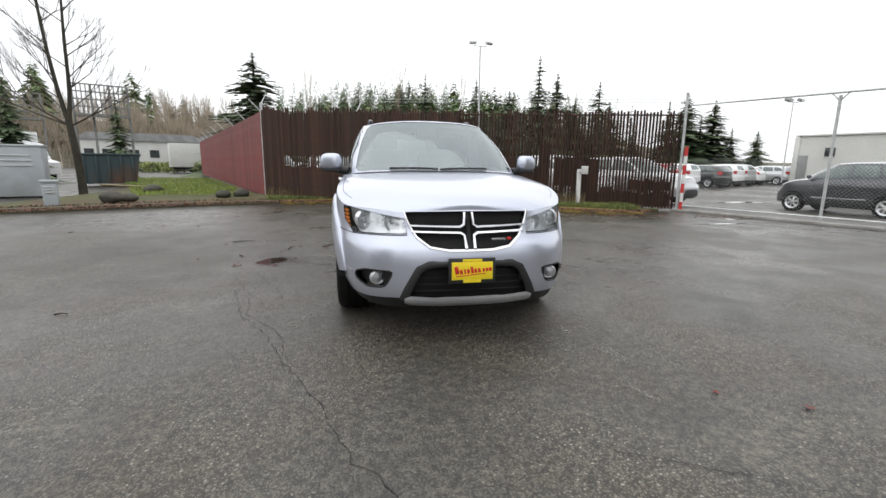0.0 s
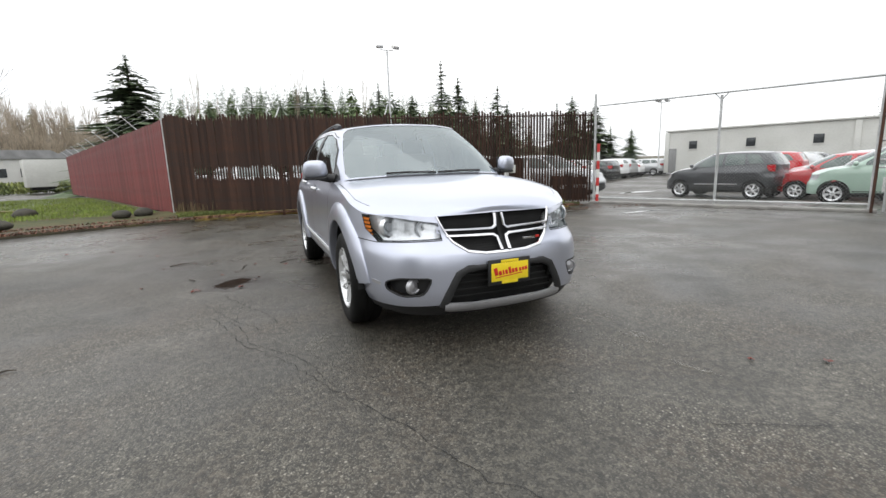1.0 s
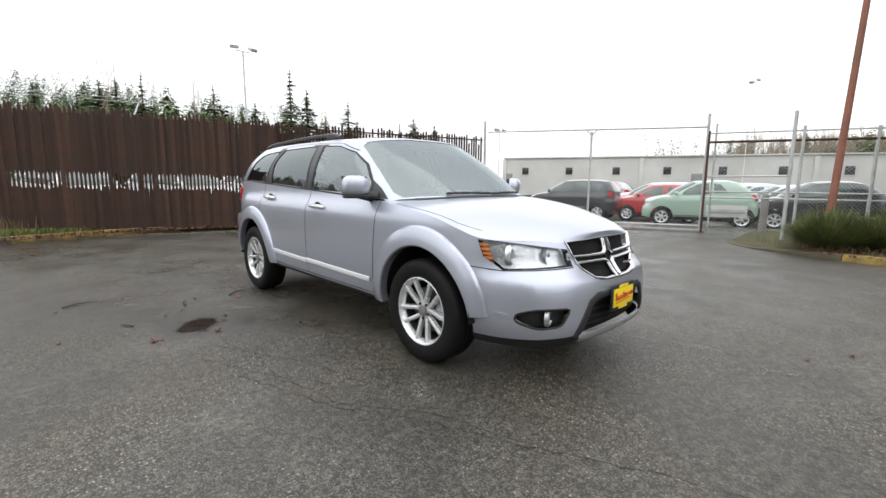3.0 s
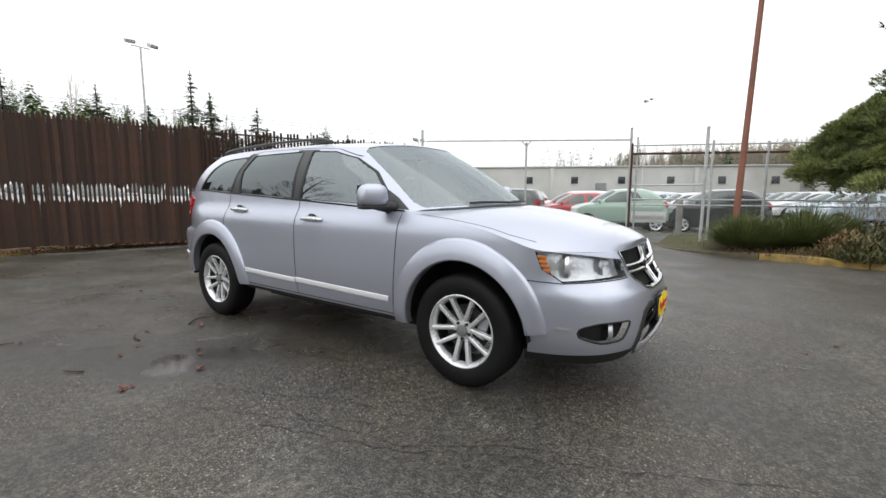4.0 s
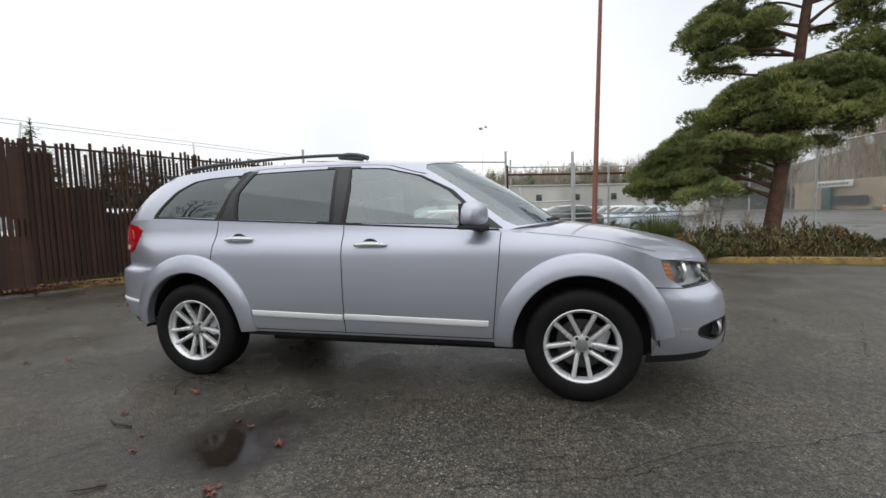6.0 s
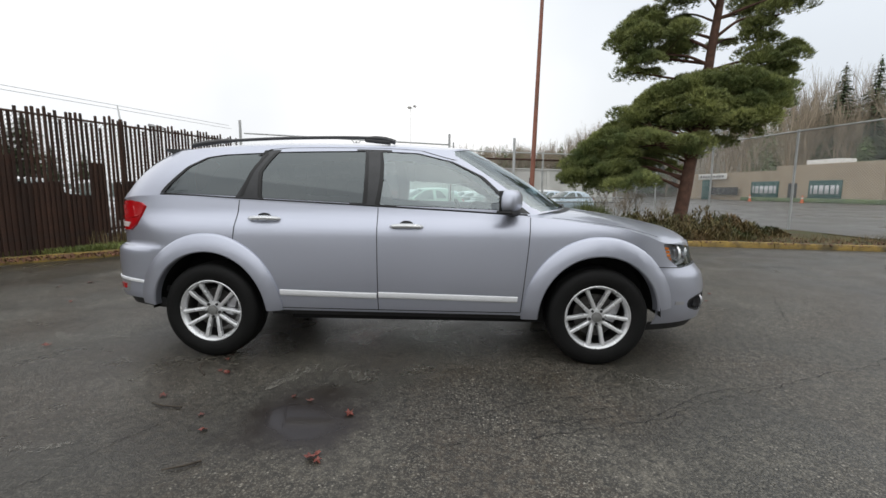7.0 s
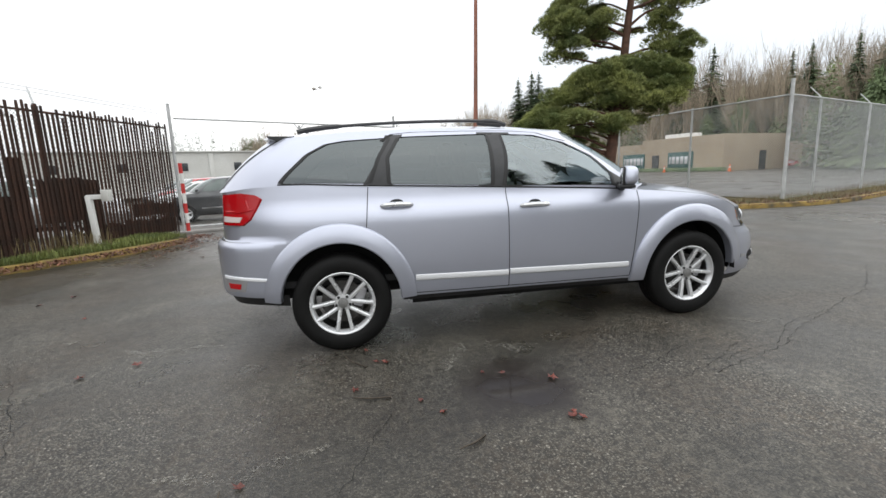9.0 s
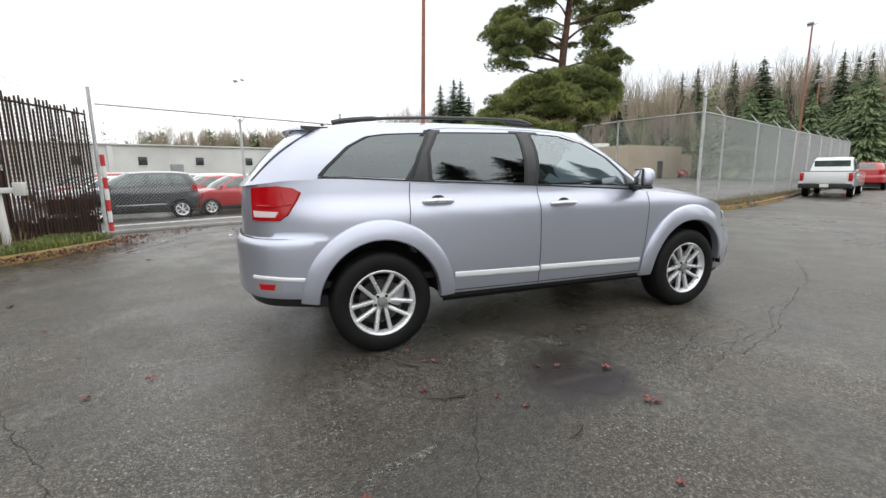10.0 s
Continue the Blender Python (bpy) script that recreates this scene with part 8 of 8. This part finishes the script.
def rack(x, y, rz, w, z0, z1):
    """An empty lattice hoarding on posts."""
    ob = thing("hoarding_frame", "empty grey steel lattice hoarding raised on posts", "hoarding", (x, y, 0), rz)
    for k in range(4):
        part("post", tube((-w / 2 + w * k / 3, 0, 0), (-w / 2 + w * k / 3, 0, z1), 0.12, 0.1, 8), M["old_steel"], ob)
    for k in range(5):
        z = z0 + (z1 - z0) * k / 4
        part("rail", box((w, 0.1, 0.12), (0, -0.1, z)), M["old_steel"], ob)
    for k in range(13):
        part("stud", box((0.1, 0.08, z1 - z0), (-w / 2 + w * k / 12, -0.2, (z0 + z1) / 2)), M["old_steel"], ob)
    part("walkway", box((w, 1.0, 0.1), (0, -0.6, z0 - 0.2)), M["old_steel"], ob)


rack(-25.5, 47.5, 26, 4.4, 5.6, 8.4)
rack(-38.0, 52.0, 30, 8.0, 5.6, 8.2)
rng = random.Random(14)
for k in range(5):
    w = rng.uniform(9, 16)
    house = thing("far_shed", "low pale shed far down the street among trees", "building", (-40 + 9 * k, 78 + rng.uniform(-6, 6), 0), rng.uniform(10, 30))
    h = rng.uniform(3, 4.5)
    part("wall", box((w, 7, h), (0, 0, h / 2)), M["white_wall"], house, smooth=False)
    part("roof", prism([(-w / 2 - 0.3, h), (w / 2 + 0.3, h), (w / 2 - 1.5, h + 1.1), (-w / 2 + 1.5, h + 1.1)], 7.6), M["roof_grey"], house, smooth=False)
    for j in range(4):
        part("window", box((1.2, 0.1, 1.1), (-w * 0.35 + j * w * 0.23, -3.52, h * 0.55)), M["dark_window"], house)

# hedges at the street's end
for x, y, w in ((-14.5, 46, 5), (-20, 48, 6)):
    vs, fs = scatter(None, lambda g: (x + g.uniform(-w / 2, w / 2), y + g.uniform(-0.8, 0.8), g.uniform(0, 0.9)), 2500, (0.12, 0.3), int(w), width=0.4, lean=1.0)
    tagged(raw("hedge", vs, fs, M["needle"]), "clipped dark hedge at the end of the street", "hedge")


# ---- wooded hills all round ----
def crest(az):
    """Height of the far slope by compass heading, degrees from +y to the right."""
    return float(np.interp(az, [-180, -60, -35, -20, -5, 10, 25, 38, 46, 60, 80, 100, 112, 122, 135, 150, 165, 180],
                           [19, 17, 12, 14, 17, 18, 14, 6, 2.5, 3, 4.5, 6, 9, 18, 24, 24, 20, 19]))


bm = bm_new()
rings = []
for k in range(121):
    az = -180 + 3 * k
    a = radians(az)
    row = []
    for j, (d, f) in enumerate(((95, 0.0), (115, 0.35), (140, 0.75), (170, 1.0), (230, 1.05), (400, 0.9))):
        h = crest(az) * f + (noise.noise(Vector((math.sin(a) * 6, math.cos(a) * 6, j * 3.0))) * 1.5 if j else -0.4)
        row.append(bm.verts.new((math.sin(a) * d, math.cos(a) * d, h)))
    rings.append(row)
for a, b in zip(rings, rings[1:]):
    for k in range(5):
        bm.faces.new((a[k], b[k], b[k + 1], a[k + 1]))
tagged(part("hillside", bm, M["hill"]), "low wooded hills in winter brown", "hill", kind="structure")


def woods(name, ranges, n, seed, make, material, label):
    rng = random.Random(seed)
    vs, fs = [], []
    for _ in range(n):
        a0, a1, d0, d1 = rng.choice(ranges)
        az, d = radians(rng.uniform(a0, a1)), rng.uniform(d0, d1)
        z = crest(math.degrees(az)) * float(np.interp(d, [95, 115, 140, 170, 230], [0, 0.35, 0.75, 1, 1.05])) - 0.5
        make(vs, fs, Vector((math.sin(az) * d, math.cos(az) * d, z)), rng)
    tagged(raw(name, vs, fs, material), label, "woods", kind="stuff")


def bare_one(vs, fs, p, rng):
    h = rng.uniform(11, 17) if p.y < -35 else rng.uniform(8.5, 12.5) if p.x > 90 else rng.uniform(6.5, 11)
    up = Vector((rng.uniform(-0.06, 0.06), rng.uniform(-0.06, 0.06), 1)).normalized()
    branches(vs, fs, p, up, h * 0.36, 0.11, 4, rng, (3, 3), 0.3)
    q = p + up * h * 0.3
    for _ in range(5):
        d = Vector((rng.uniform(-0.5, 0.5), rng.uniform(-0.5, 0.5), 1)).normalized()
        branches(vs, fs, p + up * h * rng.uniform(0.15, 0.4), d, h * 0.2, 0.045, 2, rng, (3, 4), 0.4)


def spire_one(vs, fs, p, rng):
    h = rng.uniform(5, 10) if p.y < -35 else rng.uniform(7, 15) if p.x < 90 else rng.uniform(8, 13)
    spread = h * rng.uniform(0.15, 0.27)
    z = 0.4 + h * rng.uniform(0, 0.15)
    while z < h:
        f = 1 - z / h
        for _ in range(9):
            a = rng.uniform(0, 6.28)
            d = Vector((math.cos(a), math.sin(a), 0))
            r = spread * f ** 0.75 * rng.uniform(0.5, 1.25) + 0.12
            s = Vector((-d.y, d.x, 0)) * r * rng.uniform(0.25, 0.5)
            lift_z = rng.uniform(-0.25, 0.1) * r
            k = len(vs)
            c = p + Vector((0, 0, z)) + d * r * 0.3
            vs += [c + Vector((0, 0, r * 0.3)), p + Vector((0, 0, z + lift_z)) + d * r + s, p + Vector((0, 0, z + lift_z * 1.6)) + d * r * 1.25, p + Vector((0, 0, z + lift_z)) + d * r - s]
            fs += [(k, k + 1, k + 2), (k, k + 2, k + 3)]
        z += h * 0.035 * rng.uniform(0.6, 1.4)


woods("bare_woods", [(-60, 30, 90, 150), (-45, -12, 92, 140), (-40, -14, 92, 130), (76, 112, 140, 190), (80, 114, 140, 190), (84, 114, 140, 180), (114, 165, 74, 130), (118, 165, 75, 120), (126, 160, 78, 120), (126, 160, 78, 120)], 1150, 41, bare_one, M["twig"], "leafless brown woods on the hills")
woods("evergreen_woods", [(-60, 40, 100, 150), (-12, 22, 95, 135), (0, 18, 95, 130), (76, 114, 150, 190), (82, 114, 150, 190), (125, 175, 85, 140), (130, 165, 72, 90), (134, 160, 78, 110)], 360, 43, spire_one, M["far_conifer"], "dark evergreens scattered through the woods")
def crest_conifer(vs, fs, p, rng):
    """A dark ragged cone with gaps, far off on the crest."""
    h = rng.uniform(7, 14)
    spread = h * rng.uniform(0.17, 0.28)
    for _ in range(300):
        f = rng.random()
        r = spread * (1.02 - f) ** 0.8 * rng.uniform(0.3, 1.12)
        a = rng.uniform(0, 6.28)
        c = p + Vector((math.cos(a) * r, math.sin(a) * r, h * (0.08 + 0.92 * f)))
        w = rng.uniform(0.2, 0.5) * (1.15 - 0.6 * f)
        k = len(vs)
        for _ in range(3):
            vs.append(c + Vector((rng.uniform(-w, w), rng.uniform(-w, w), rng.uniform(-w, w) * 0.6)))
        fs.append((k, k + 1, k + 2))


woods("evergreen_woods", [(-9, 12, 130, 165), (-3, 10, 125, 160), (14, 34, 130, 160), (66, 87, 150, 185)], 300, 47, crest_conifer, M["conifer"], "dark evergreens along the hill crest")
woods("evergreen_woods", [(139, 158, 64, 90), (142, 160, 62, 80), (122, 128, 80, 100)], 60, 49, crest_conifer, M["far_conifer"], "green evergreens at the foot of the wooded slope")
woods("evergreen_woods", [(-178, -75, 62, 100), (168, 180, 66, 100)], 170, 53, crest_conifer, M["conifer"], "dark evergreens across the street, mirrored in the car")
big = [(-22, -13, 19, 1.25), (-25, -18, 21, 1.25), (-19, -19, 17, 1.25), (-27, -9, 16, 1.25), (-12, -27, 17, 1.25),
       (97, -38.5, 23, 1.7), (101.5, -37.0, 22.5, 1.6), (93, -38.5, 22, 1.7), (95, -41.5, 19, 1.6), (66, -54, 20, 1.4), (63.2, -56.4, 20.2, 1.3), (55.8, -63.8, 17.7, 1.3), (52.8, -63.7, 18.1, 1.2),
       (47, -64.5, 17.8, 1.1), (42.4, -64.1, 17.2, 1.9), (43.6, -66.6, 16.3, 1.3), (40.7, -67.6, 15.0, 1.2), (37.2, -67.4, 15.8, 1.2), (34, -66.9, 16.4, 1.2), (30.5, -66, 15.5, 1.2), (36, -74, 17, 1.2)]
tall_one = conifer_tree(9, 18, 3.4, 2.2, 9)
for k, (x, y, h, fat) in enumerate(big):
    s = h / 18
    ob = copy_thing(tall_one, Matrix()) if k else tall_one
    ob.matrix_basis = pose(x, y, 0, 0, 0, 70 * k) @ Matrix.Diagonal((s * fat, s * fat, s, 1))
    tagged(ob, "tall dark evergreen at the edge of the woods", group="evergreens by the woods")
broad_one = conifer_tree(12, 9, 3.0, 2.2, 15)
# broad mid-green trees share the haze-paled needle colour
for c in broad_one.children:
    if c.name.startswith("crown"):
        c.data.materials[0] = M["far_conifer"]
for k, (x, y, h, fat) in enumerate(((30.5, -45.6, 9.6, 1.1), (27.6, -45.1, 9.4, 1.0), (26.0, -48, 8.6, 1.3), (18.6, -42.4, 8.8, 1.15), (21.4, -45.2, 8.7, 1.2), (56, -55.5, 12.2, 1.0), (38, -55.5, 11, 1.1), (34.5, -50, 8.2, 1.2), (24.5, -52, 9.5, 1.2))):
    s = h / 9
    ob = copy_thing(broad_one, Matrix()) if k else broad_one
    ob.matrix_basis = pose(x, y, 0, 0, 0, 55 * k) @ Matrix.Diagonal((s * fat, s * fat, s, 1))
    tagged(ob, "broad mid-green evergreen beyond the street fence", group="green evergreens beyond the fence")
